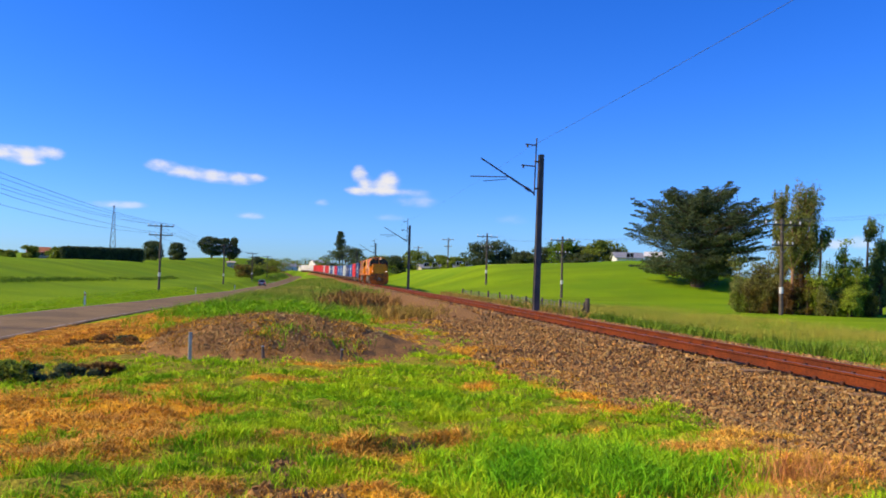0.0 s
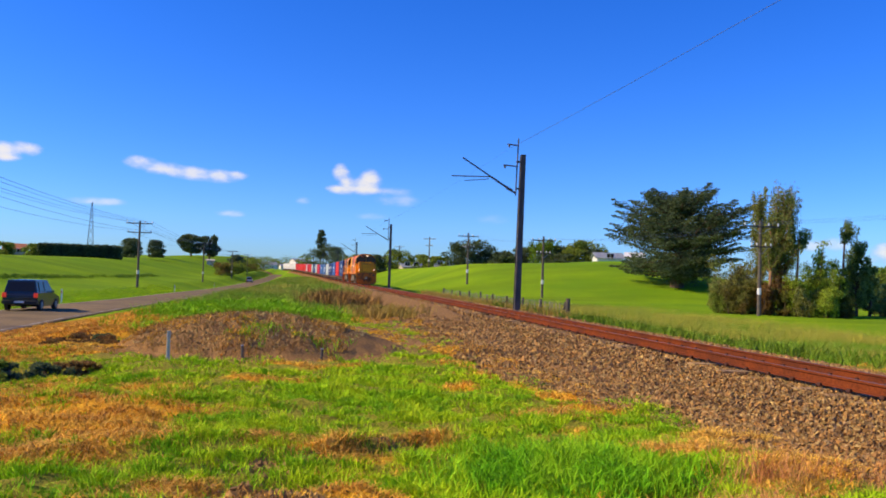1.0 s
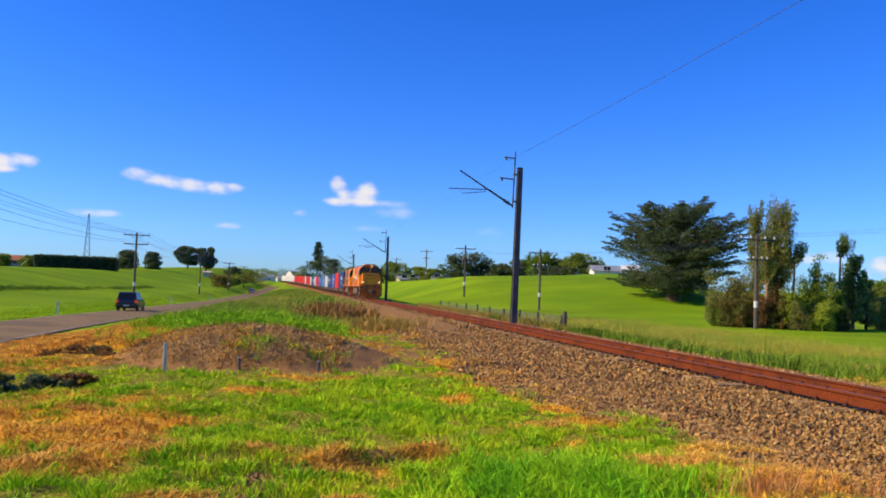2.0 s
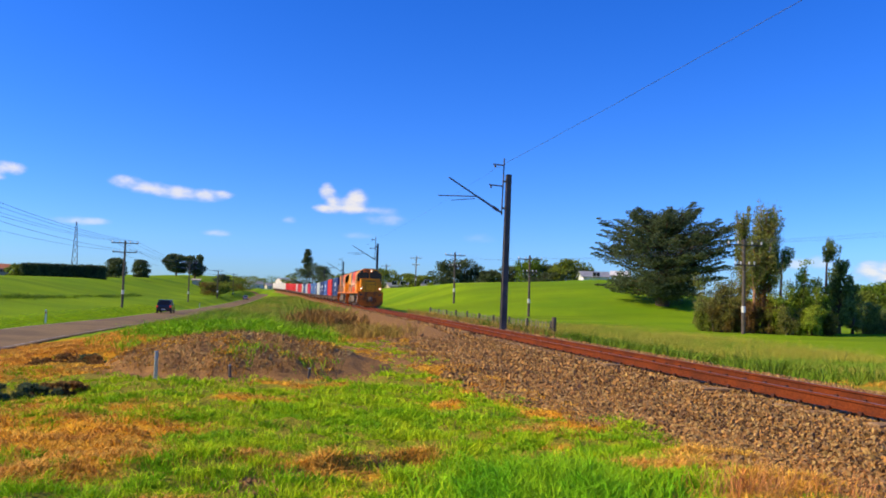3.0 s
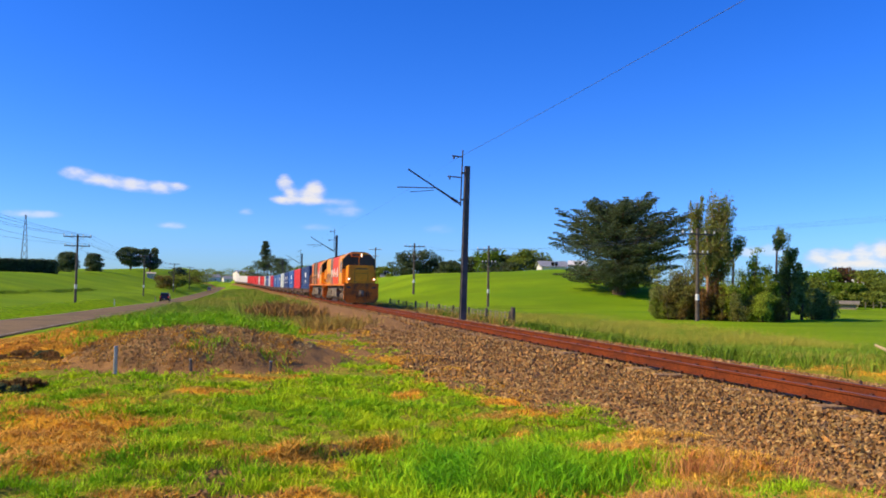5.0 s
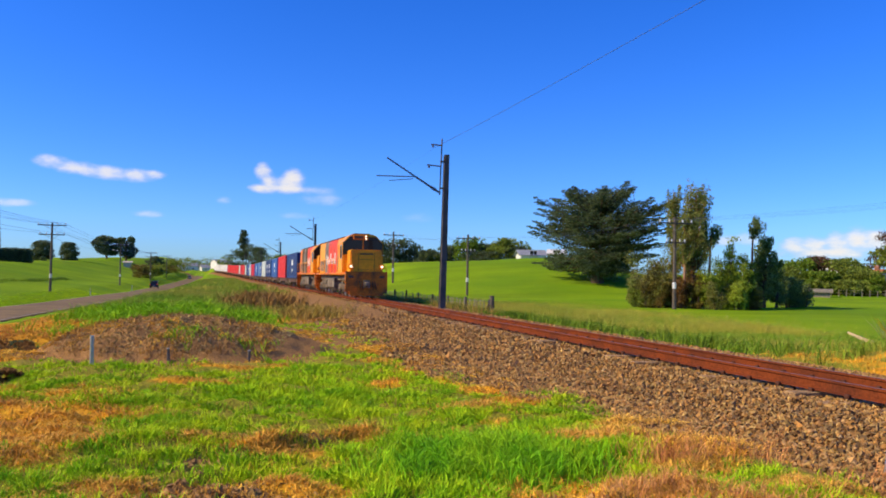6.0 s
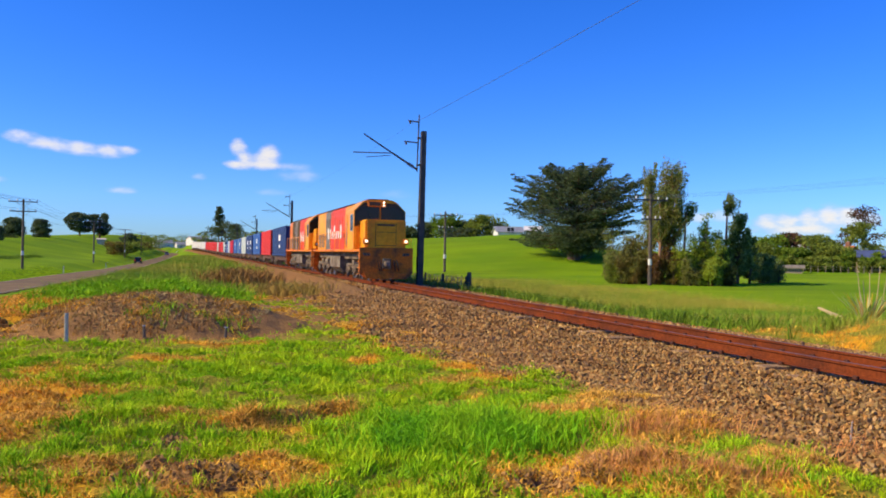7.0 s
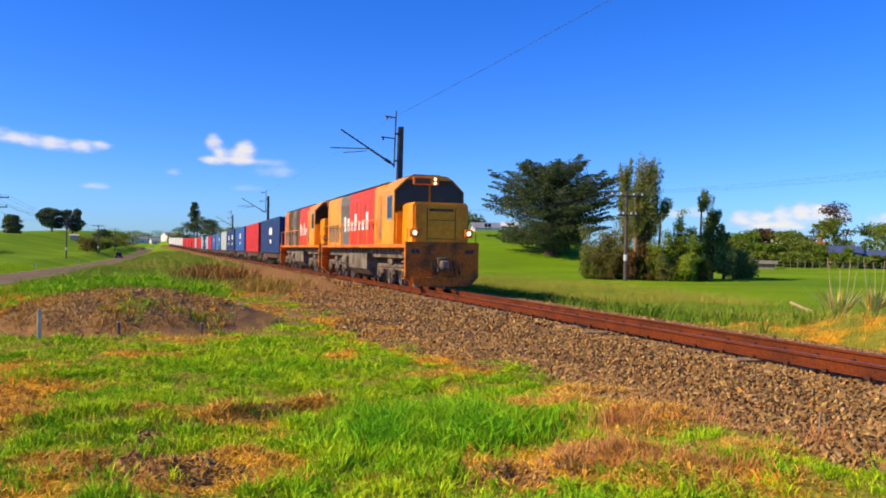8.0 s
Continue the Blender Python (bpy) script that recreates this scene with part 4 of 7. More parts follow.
wire("feeder_wire", "dark feeder wire strung between the catenary masts", lined(1.75, 7.82, (-20,) + MAST_S[:1]), 0.008, 0.25)
wire("feeder_wire", "thin feeder wire strung between the far catenary masts", lined(1.75, 7.82, MAST_S), 0.003, 0.25)


def power_pole(h, arms, label, group):
    po = thing("power_pole", label, "utility pole", group)
    bm = bm_new()
    tube(bm, [(0, 0, -0.3), (0, 0, h * 0.5), (0, 0, h)], 0.16, 0.11, sides=10)
    part("post", bm, M["wood_pole"], po)
    bm = bm_new()
    tube(bm, [(0, 0, 1.6), (0, 0, 2.1)], 0.162, 0.158, sides=10)
    part("marker_band", bm, M["insulator"], po, "white painted band")
    for z, w in arms:
        bm = bm_new()
        box(bm, -w, w, -0.2, -0.1, z, z + 0.12, 0.01)
        arm = part("crossarm", bm, M["wood_pole"], po)
        for x in (-w + 0.1, -w * 0.4, w * 0.4, w - 0.1):
            bm = bm_new()
            tube(bm, [(x, -0.15, z + 0.12), (x, -0.15, z + 0.2)], 0.03, sides=6)
            tube(bm, [(x, -0.15, z + 0.2), (x, -0.15, z + 0.34)], 0.075, 0.05, sides=8)
            part("insulator", bm, M["insulator"], arm, "white pin insulator")
        bm = bm_new()
        for q in (-1, 1):
            tube(bm, [(q * 0.06, -0.16, z - 0.5), (q * w * 0.55, -0.16, z)], 0.02, sides=5)
        part("brace", bm, M["galv"], arm)
    return po


def at_az(az, d):
    a = radians(az)
    return d * math.sin(a), d * math.cos(a)


HD = math.degrees(HEAD)
LEFT_S = (-40, 34, 102, 169, 240, 310)
lp = power_pole(8.05, ((7.7, 1.55), (6.6, 1.4)), "weathered timber power pole with two crossarms beside the road", "power poles along the road")
for i, s in enumerate(LEFT_S):
    x, y = ns(-19.1, s)
    z = float(height(-19.1, s))
    if i == 0:
        lp.matrix_basis = pose(x, y, z, 0, 0, HD)
    else:
        copy_thing(lp, pose(x, y, z, 0, 0, HD))
for dn, dz in ((-1.45, 8.0), (-0.62, 8.0), (0.62, 8.0), (1.45, 8.0), (-1.3, 6.9), (1.3, 6.9)):
    wire("power_line", "thin power line strung between timber poles", [(*ns(-19.1 + dn, s), float(height(-19.1, s)) + dz) for s in LEFT_S], 0.013, 0.7)
rp = power_pole(7.3, ((6.75, 1.5), (5.2, 0.9)), "weathered timber power pole with crossarms in the paddock", "power poles across the paddock")
PADDOCK = [(0, ns(34.6, 2)), (0, at_az(22.7, 66)), (0, at_az(8.25, 96)), (0, at_az(2.9, 114))]
for i, (_, (x, y)) in enumerate(PADDOCK):
    z = height_xy(x, y)
    if i == 0:
        rp.matrix_basis = pose(x, y, z, 0, 0, HD)
    else:
        copy_thing(rp, pose(x, y, z, 0, 0, HD))
for dn in (-1.4, -0.6, 0.6, 1.4):
    wire("power_line", "thin power line strung between timber poles", [(x + dn, y, height_xy(x, y) + 7.05) for _, (x, y) in PADDOCK], 0.004, 0.6)
for az, d, h in ((0.12, 185, 7.0), (-2.0, 240, 7.0)):
    x, y = at_az(az, d)
    copy_thing(rp, pose(x, y, height_xy(x, y) - 0.2, 0, 0, -20))


def pylon():
    """A lattice tower far behind the hedge."""
    x, y = at_az(-22.75, 400)
    z0, h = height_xy(x, y), 0
    h = 1.28 + 400 * math.tan(radians(4.2)) - z0
    py = thing("lattice_tower", "thin grey steel lattice tower behind the hedge", "pylon", at=pose(x, y, z0, 0, 0, 20))
    lv = [0, 0.2, 0.38, 0.53, 0.66, 0.78, 0.88, 1.0]
    wd = [1.5 * (1 - 0.86 * q) for q in lv]
    for sx, sy in ((-1, -1), (1, -1), (1, 1), (-1, 1)):
        bm = bm_new()
        tube(bm, [(sx * w, sy * w, h * q) for w, q in zip(wd, lv)], 0.12, 0.08, sides=5)
        part("leg", bm, M["galv_dark"], py)
    for i in range(len(lv) - 1):
        bm = bm_new()
        a, b2 = wd[i], wd[i + 1]
        for (p, q) in (((-1, -1), (1, -1)), ((1, -1), (1, 1)), ((1, 1), (-1, 1)), ((-1, 1), (-1, -1))):
            tube(bm, [(p[0] * a, p[1] * a, h * lv[i]), (q[0] * b2, q[1] * b2, h * lv[i + 1])], 0.06, sides=4)
            tube(bm, [(q[0] * a, q[1] * a, h * lv[i]), (p[0] * b2, p[1] * b2, h * lv[i + 1])], 0.06, sides=4)
        part("lattice", bm, M["galv_dark"], py)


M["galv_dark"] = material("dull_lattice_steel", (0.2, 0.22, 0.25), 0.6, 0.3, 0.2, bump=0)
pylon()


# ---- fences, stakes and markers ----
def post_fence():
    """Posts, battens and wires along the far side of the railway."""
    fe = thing("fence", "weathered timber post and wire fence along the railway", "fence")
    n0 = 13.2
    for k in range(56):
        s = 38.6 + k * 0.62
        big = k % 6 == 0
        x, y = ns(n0 + 0.05 * random.uniform(-1, 1), s)
        z = height_xy(x, y)
        bm = bm_new()
        r = 0.07 if big else 0.028
        tube(bm, [(0, 0, -0.2), (random.uniform(-0.04, 0.04), random.uniform(-0.04, 0.04), (1.0 if big else 0.9) * random.uniform(0.94, 1.05))], r, r * 0.9, sides=7 if big else 5)
        part("post" if big else "batten", bm, M["wood_pole"] if big else M["pale_batten"], fe, at=pose(x, y, z))
    for h in (0.2, 0.42, 0.64, 0.84):
        bm = bm_new()
        tube(bm, [(*ns(n0, s), height_xy(*ns(n0, s)) + h) for s in np.linspace(38.4, 73, 12)], 0.006, sides=4)
        part("fence_wire", bm, M["wire"], fe)
    x, y = ns(n0, 38.0)
    z = height_xy(x, y)
    bm = bm_new()
    tube(bm, [(x, y, z - 0.2), (x, y, z + 1.15)], 0.12, 0.11, sides=10)
    tube(bm, [(*ns(n0, 38.1), z + 0.8), (*ns(n0, 39.8), z + 0.1)], 0.06, sides=7)
    part("strainer_post", bm, M["wood_pole"], fe, "thick timber strainer post with a stay")


M["pale_batten"] = material("pale_split_batten", (0.46, 0.37, 0.25), 0.9, 0, 0.3, 5, 40, 0.3)
M["grey_wood"] = material("grey_split_batten", (0.26, 0.23, 0.17), 0.9, 0, 0.3, 5, 40, 0.3)
post_fence()


def far_fence():
    fe = thing("fence", "pale post and rail fence across the far paddock", "fence")
    pts = [at_az(az, 128) for az in np.linspace(28.5, 39.5, 26)]
    for x, y in pts:
        bm = bm_new()
        tube(bm, [(0, 0, -0.2), (0, 0, 0.95)], 0.05, sides=6)
        part("post", bm, M["grey_wood"], fe, at=pose(x, y, height_xy(x, y)))
    for h in (0.45, 0.9):
        bm = bm_new()
        tube(bm, [(x, y, height_xy(x, y) + h) for x, y in pts], 0.014, sides=5)
        part("fence_rail", bm, M["grey_wood"], fe)


far_fence()


def stake(x, y, h, r, mat, label, name="stake"):
    z = height_xy(x, y)
    st = thing(name, label, "stake", at=pose(x, y, z, random.uniform(-3, 3), random.uniform(-3, 3), random.uniform(0, 90)))
    bm = bm_new()
    tube(bm, [(0, 0, -0.15), (0, 0, h - 0.05), (0, 0, h)], r, r * 0.85, sides=8)
    part("shaft", bm, mat, st)
    bm = bm_new()
    tube(bm, [(0, 0, h), (0, 0, h + 0.015)], r * 1.05, sides=8)
    part("cap", bm, M["galv"], st)


stake(-4.38, 14.15, 0.53, 0.034, M["galv"], "short grey metal marker stake by the gravel heap")
for x, y in ((-3.3, 15.0), (-1.9, 15.3)):
    stake(x, y, 0.22, 0.03, M["wood_pole"], "small dark wooden peg in the gravel heap")
stake(4.55, 6.3, 0.2, 0.008, M["galv"], "thin pale peg at the foot of the ballast")


def marker_post(n, s):
    x, y = ns(n, s)
    z = float(height(n, s))
    mp = thing("marker_post", "white plastic road edge marker post", "marker post", "road marker posts", at=pose(x, y, z, 0, 0, HD))
    bm = bm_new()
    prism(bm, [(-0.05, -0.1), (0.05, -0.1), (0.05, 0.9), (-0.05, 0.98)], -0.03, 0.03)
    part("post", bm, M["insulator"], mp)
    bm = bm_new()
    box(bm, -0.045, 0.045, -0.036, -0.031, 0.7, 0.8)
    part("reflector", bm, M["c_cred"], mp, "red reflector")


for n, s in ((-15.9, 59), (-15.9, 110), (-15.9, 160)):
    marker_post(n, s)

# ---- trees, shrubs and hedges ----
rng = np.random.default_rng(7)


def foliage(name, base, var=0.35, second=None):
    """Leaves that also let some light through."""
    m = material(name, base, 0.75, 0, 0.25, 0.5, 6, 0.0, second, island=var, spec=0.1)
    t = m.node_tree
    b, out = t.nodes["Principled BSDF"], t.nodes["Material Output"]
    through_leaf, mx = t.nodes.new("ShaderNodeBsdfTranslucent"), t.nodes.new("ShaderNodeMixShader")
    t.links.new(b.inputs["Base Color"].links[0].from_socket, through_leaf.inputs["Color"])
    mx.inputs[0].default_value = 0.5
    t.links.new(b.outputs[0], mx.inputs[1])
    t.links.new(through_leaf.outputs[0], mx.inputs[2])
    t.links.new(mx.outputs[0], out.inputs["Surface"])
    return m


M["leaf_dark"] = foliage("dark_cypress_foliage", (0.1, 0.135, 0.066), 0.5, (0.13, 0.17, 0.072))
M["leaf_mid"] = foliage("mid_green_foliage", (0.2, 0.26, 0.04), 0.5, (0.25, 0.3, 0.045))
M["leaf_light"] = foliage("light_green_foliage", (0.2, 0.3, 0.03), 0.45, (0.15, 0.23, 0.025))
M["leaf_bush"] = foliage("sunlit_bush_foliage", (0.36, 0.44, 0.05), 0.5, (0.28, 0.38, 0.04))
M["leaf_brown"] = foliage("dead_brown_foliage", (0.28, 0.15, 0.05), 0.45, (0.18, 0.12, 0.04))
M["leaf_red"] = foliage("dark_red_foliage", (0.17, 0.075, 0.045), 0.45, (0.12, 0.09, 0.04))
M["leaf_pine"] = foliage("dark_pine_foliage", (0.22, 0.28, 0.085), 0.5, (0.17, 0.23, 0.07))
M["leaf_olive"] = foliage("olive_weed_foliage", (0.2, 0.21, 0.045), 0.45, (0.24, 0.16, 0.045))
M["leaf_gum"] = foliage("olive_brown_foliage", (0.3, 0.29, 0.08), 0.5, (0.22, 0.27, 0.065))
M["bark_warm"] = material("warm_peeling_bark", (0.4, 0.21, 0.11), 0.9, 0, 0.3, 2, 14, 0.5, (0.26, 0.15, 0.09))
M["bark"] = material("brown_bark", (0.14, 0.09, 0.055), 0.95, 0, 0.35, 2, 14, 0.6, (0.09, 0.06, 0.04))


def leaf_arrays(centres, radii, count, size, flat=0.0, up=0.0):
    """Small leaf sprays in ellipsoid clumps: verts and triangles."""
    centres, radii = np.asarray(centres, float), np.asarray(radii, float)
    k = len(centres)
    d = rng.normal(size=(k, count, 3))
    d /= np.linalg.norm(d, axis=-1, keepdims=True)
    r = rng.uniform(0.15, 1.0, (k, count, 1)) ** 0.45
    p = (centres[:, None] + d * r * radii[:, None]).reshape(-1, 3)
    m = len(p)
    a = rng.normal(size=(m, 3))
    a[:, 2] = a[:, 2] * (1 - flat) + up
    a /= np.linalg.norm(a, axis=1, keepdims=True)
    b = np.cross(a, rng.normal(size=(m, 3)))
    b /= np.linalg.norm(b, axis=1, keepdims=True)
    sz = size * rng.uniform(0.6, 1.4, (m, 1))
    v = np.stack([p - a * sz * 0.5 - b * sz * 0.22, p - a * sz * 0.5 + b * sz * 0.22, p + a * sz * 0.7], 1).reshape(-1, 3)
    f = np.arange(m * 3).reshape(-1, 3)
    return v, f


def crown(parent, name, centres, radii, count, size, mat, label="", flat=0.0, up=0.0):
    v, f = leaf_arrays(centres, radii, count, size, flat, up)
    ob = soup(name, v, f, mat)
    ob.parent = parent
    return tagged(ob, label)


def tree_base(name, label, x, y, category="tree", group=""):
    return thing(name, label, category, group, at=pose(x, y, height_xy(x, y)))


def big_cypress():
    """The wide layered cypress on the shoulder of the hill."""
    x, y = at_az(17.45, 110)
    tr = tree_base("cypress_tree", "large spreading dark cypress tree with layered branches on the hillside", x, y)
    h = 1.28 + 110 * math.tan(radians(6.7)) - height_xy(x, y)
    bm = bm_new()
    tube(bm, [(0, 0, -0.5), (0.1, 0, h * 0.3), (0.5, 0, h * 0.6), (0.2, 0, h * 0.92)], 0.95, 0.15, sides=10)
    cs, rs = [], []
    vx, vy = math.cos(radians(17.45)), -math.sin(radians(17.45))        # across the line of sight
    for i in range(132):
        f = i / 131
        z0 = h * (0.16 + 0.78 * f)
        ang = rng.uniform(0, 2 * math.pi)
        dome = float(np.interp(f, (0.0, 0.12, 0.3, 0.55, 0.78, 0.92, 1.0), (4.4, 6.6, 7.4, 7.3, 6.4, 4.6, 2.2)))
        reach = dome * rng.uniform(0.72, 1.04) * (1.14 if rng.uniform() > 0.86 else 1.0)
        if f < 0.25 and math.cos(ang) > 0:
            reach *= 0.8
        ax = Vector((math.cos(ang) * vx - math.sin(ang) * -vy, math.cos(ang) * vy + math.sin(ang) * vx, 0))
        rise = rng.uniform(0.05, 0.45) if f > 0.2 else rng.uniform(-0.25, 0.2)
        a = Vector((0.1, 0, z0 * 0.92))
        tip = a + ax * reach + Vector((0, 0, reach * rise))
        mid = a.lerp(tip, 0.5) - Vector((0, 0, rng.uniform(0.1, 0.7)))
        tube(bm, [a, mid, tip], 0.2, 0.03, sides=5)
        for q in np.linspace(0.3, 1.04, 8):
            p = a.lerp(mid, q * 2) if q < 0.5 else mid.lerp(tip, q * 2 - 1)
            wq = 1.35 * (1.15 - 0.75 * q) + 0.25
            cs.append(p + Vector((rng.normal(0, 0.35), rng.normal(0, 0.35), 0.15)))
            rs.append((wq, wq, 0.26 + 0.3 * rng.uniform()))
        for q in (1.06, 1.13, 1.2):
            cs.append(a + (tip - a) * q + Vector((0, 0, (q - 1) * 1.2)))
            rs.append((0.42, 0.42, 0.12))
        for _ in range(2):
            q = rng.uniform(0.55, 0.95)
            side = Vector((-ax.y, ax.x, 0)) * rng.choice([-1, 1]) * rng.uniform(0.8, 2.0)
            p = mid.lerp(tip, q * 2 - 1 if q > 0.5 else 0) + side + Vector((0, 0, 0.3))
            cs.append(p)
            rs.append((0.9, 0.9, 0.25))
    for _ in range(150):
        ang, q = rng.uniform(0, 6.28), rng.uniform(0.2, 1.0)
        f = rng.uniform(0.0, 1.0)
        wide = 2.6 + 4.0 * f
        cs.append(Vector((math.cos(ang) * wide * q - 1.8 * f + 0.6, math.sin(ang) * wide * q, h * (0.05 + 0.27 * f))))
        rs.append((1.2, 1.2, 0.8))
    for _ in range(90):
        ang, q = rng.uniform(0, 6.28), rng.uniform(0.3, 1.0)
        cs.append(Vector((math.cos(ang) * 6.6 * q - 0.6, math.sin(ang) * 6.0 * q, h * rng.uniform(0.2, 0.55))))
        rs.append((1.1, 1.1, 0.35))
    for _ in range(210):
        ang, q, z0 = rng.uniform(0, 6.28), rng.uniform(0.1, 1.0), rng.uniform(0.12, 0.86)
        cs.append(Vector((math.cos(ang) * 6.4 * q - 1.2 * (1 - z0), math.sin(ang) * 6.4 * q, h * z0)))
        rs.append((1.3, 1.3, 0.6))
    part("trunk", bm, M["bark"], tr, "thick brown trunk and limbs")
    crown(tr, "crown", cs, rs, 40, 0.27, M["leaf_dark"], "dark green layered foliage", flat=0.5)


def plume_tree(az, d, el_top, width, name, label, mat, plumes, bare=0.3, leaf=0.3, count=120, lean=0.0, bark="bark"):
    """An upright tree of steep plumes."""
    x, y = at_az(az, d)
    tr = tree_base(name, label, x, y)
    h = 1.28 + d * math.tan(radians(el_top)) - height_xy(x, y)
    bm = bm_new()
    tube(bm, [(0, 0, -0.3), (0.1, 0, h * 0.4), (lean * 0.6, 0, h * 0.75), (lean, 0, h * 0.95)], 0.15, 0.04, sides=8)
    cs, rs = [], []
    for i in range(plumes):
        f = i / max(plumes - 1, 1)
        z0 = h * (bare + (0.78 - bare) * f)
        ang = rng.uniform(0, 6.28)
        r = width * (0.55 - 0.25 * f) * rng.uniform(0.5, 1.1)
        a = Vector((lean * f, 0, z0))
        tip = a + Vector((math.cos(ang) * r, math.sin(ang) * r, h * rng.uniform(0.1, 0.22)))
        tip.z = min(tip.z, h)
        tube(bm, [a, a.lerp(tip, 0.5) + Vector((math.cos(ang), math.sin(ang), 0)) * 0.1, tip], 0.06, 0.015, sides=4)
        for q in (0.4, 0.65, 0.9, 1.05):
            cs.append(a.lerp(tip, q))
            rs.append((0.42 * width / 3.4 * rng.uniform(0.6, 1.4), 0.42 * width / 3.4, 0.6 * h / 9))
    part("trunk", bm, M[bark], tr, "bare brown trunk")
    crown(tr, "crown", cs, rs, count, leaf, mat, flat=0.0, up=0.7)
    return tr, h


def shaggy_shrub(az, d, el_top, width, label, mat, lobes=7, leaf=0.2, count=24):
    """A ragged shrub of several leaning leaders, each with its own height and loose side sprays."""
    x, y = at_az(az, d)
    sh = tree_base("shrub", label, x, y, "shrub", "shrubs in the paddock")
    h = max(1.28 + d * math.tan(radians(el_top)) - height_xy(x, y), 0.5)
    bm = bm_new()
    cs, rs = [], []
    for i in range(lobes):
        ang, u = rng.uniform(0, 6.28), math.sqrt(rng.uniform(0, 1)) * 0.42 * width
        top = h if i == 0 else h * rng.uniform(0.5, 0.95)
        foot = Vector((math.cos(ang) * u * 0.6, math.sin(ang) * u * 0.6, 0))
        tip = Vector((math.cos(ang) * u * 1.1, math.sin(ang) * u * 1.1, top))
        tube(bm, [foot - Vector((0, 0, 0.2)), foot.lerp(tip, 0.5), tip], 0.05, 0.012, sides=5)
        for k in range(11):
            f = rng.uniform(0.04, 0.97)
            c = foot.lerp(tip, f)
            b, reach = rng.uniform(0, 6.28), width * (0.25 - 0.19 * f) * rng.uniform(0.4, 1.15)
            e = c + Vector((math.cos(b) * reach, math.sin(b) * reach, reach * rng.uniform(0.15, 0.7)))
            e.z = min(e.z, h)
            tube(bm, [c, e], 0.018, 0.006, sides=3)
            for q in (0.3, 0.65, 0.95):
                g = width * rng.uniform(0.08, 0.19) * (1.25 - 0.5 * q)
                cs.append(c.lerp(e, q))
                rs.append((g, g, g * 0.75))
    part("trunk", bm, M["bark"], sh)
    crown(sh, "crown", cs, rs, count, leaf, M[mat], up=0.35)
    return sh


def round_tree(az, d, el_top, width, name, label, mat, clumps=40, leaf=0.45, count=90, depth=None, low=0.15, group="", squash=0.5):
    x, y = at_az(az, d)
    tr = tree_base(name, label, x, y, "tree" if "tree" in name else "shrub", group)
    h = max(1.28 + d * math.tan(radians(el_top)) - height_xy(x, y), 0.18)
    a = radians(az)
    across, away = Vector((math.cos(a), -math.sin(a), 0)), Vector((math.sin(a), math.cos(a), 0))
    w, dp = width / 2, (depth or width) / 2
    bm = bm_new()
    tube(bm, [(0, 0, -0.3), (0.05, 0, h * 0.35), (0, 0.05, h * 0.7)], max(0.05, h * 0.03), 0.03, sides=7)
    cs, rs = [], []
    for i in range(clumps):
        th, u = rng.uniform(0, 6.28), rng.uniform(0, 1) ** 0.6
        zz = rng.uniform(low, 0.93)
        edge = math.sqrt(max(0.05, 1 - ((zz - 0.42) / 0.6) ** 2))
        p = across * (math.cos(th) * u * w * edge) + away * (math.sin(th) * u * dp * edge) + Vector((0, 0, zz * h))
        q = rng.uniform(0.16, 0.3) * min(width, h * 1.3)
        if zz * h + q * squash > h:
            p.z = h - q * squash
        cs.append(p)
        rs.append((q, q, q * squash))
        if i % 4 == 0 and h > 1.5:
            tube(bm, [(0, 0, h * 0.25 + 0.2 * p.z), p * 0.6 + Vector((0, 0, p.z * 0.35)), p], max(0.03, h * 0.012), 0.01, sides=4)
    part("trunk", bm, M["bark"], tr)
    crown(tr, "crown", cs, rs, count, leaf, M[mat] if isinstance(mat, str) else mat)
    return tr


def umbrella_tree(az, d, el_top, width, bare):
    x, y = at_az(az, d)
    tr = tree_base("cypress_tree", "dark flat-topped cypress tree on the paddock ridge", x, y, group="trees on the ridge")
    h = 1.28 + d * math.tan(radians(el_top)) - height_xy(x, y)
    bm = bm_new()
    cs, rs = [], []
    tube(bm, [(0, 0, -0.3), (0.1, 0, h * 0.5), (0, 0, h * 0.8)], 0.45, 0.12, sides=8)
    for i in range(52):
        ang, u = rng.uniform(0, 6.28), rng.uniform(0.2, 1) ** 0.6
        z = h * rng.uniform(bare, 0.95) - 0.12 * h * u
        edge = math.sqrt(max(0.12, 1 - ((z / h - 0.62) / 0.5) ** 2))
        p = Vector((math.cos(ang) * u * edge * width / 2, math.sin(ang) * u * edge * width / 2, z))
        tube(bm, [(0, 0, z * 0.7), p * 0.5 + Vector((0, 0, z * 0.42)), p], 0.1, 0.03, sides=4)
        cs.append(p)
        q = rng.uniform(0.09, 0.2)
        rs.append((width * q, width * q, h * q * 0.7))
    part("trunk", bm, M["bark"], tr)
    crown(tr, "crown", cs, rs, 230, 0.75, M["leaf_dark"], flat=0.3)


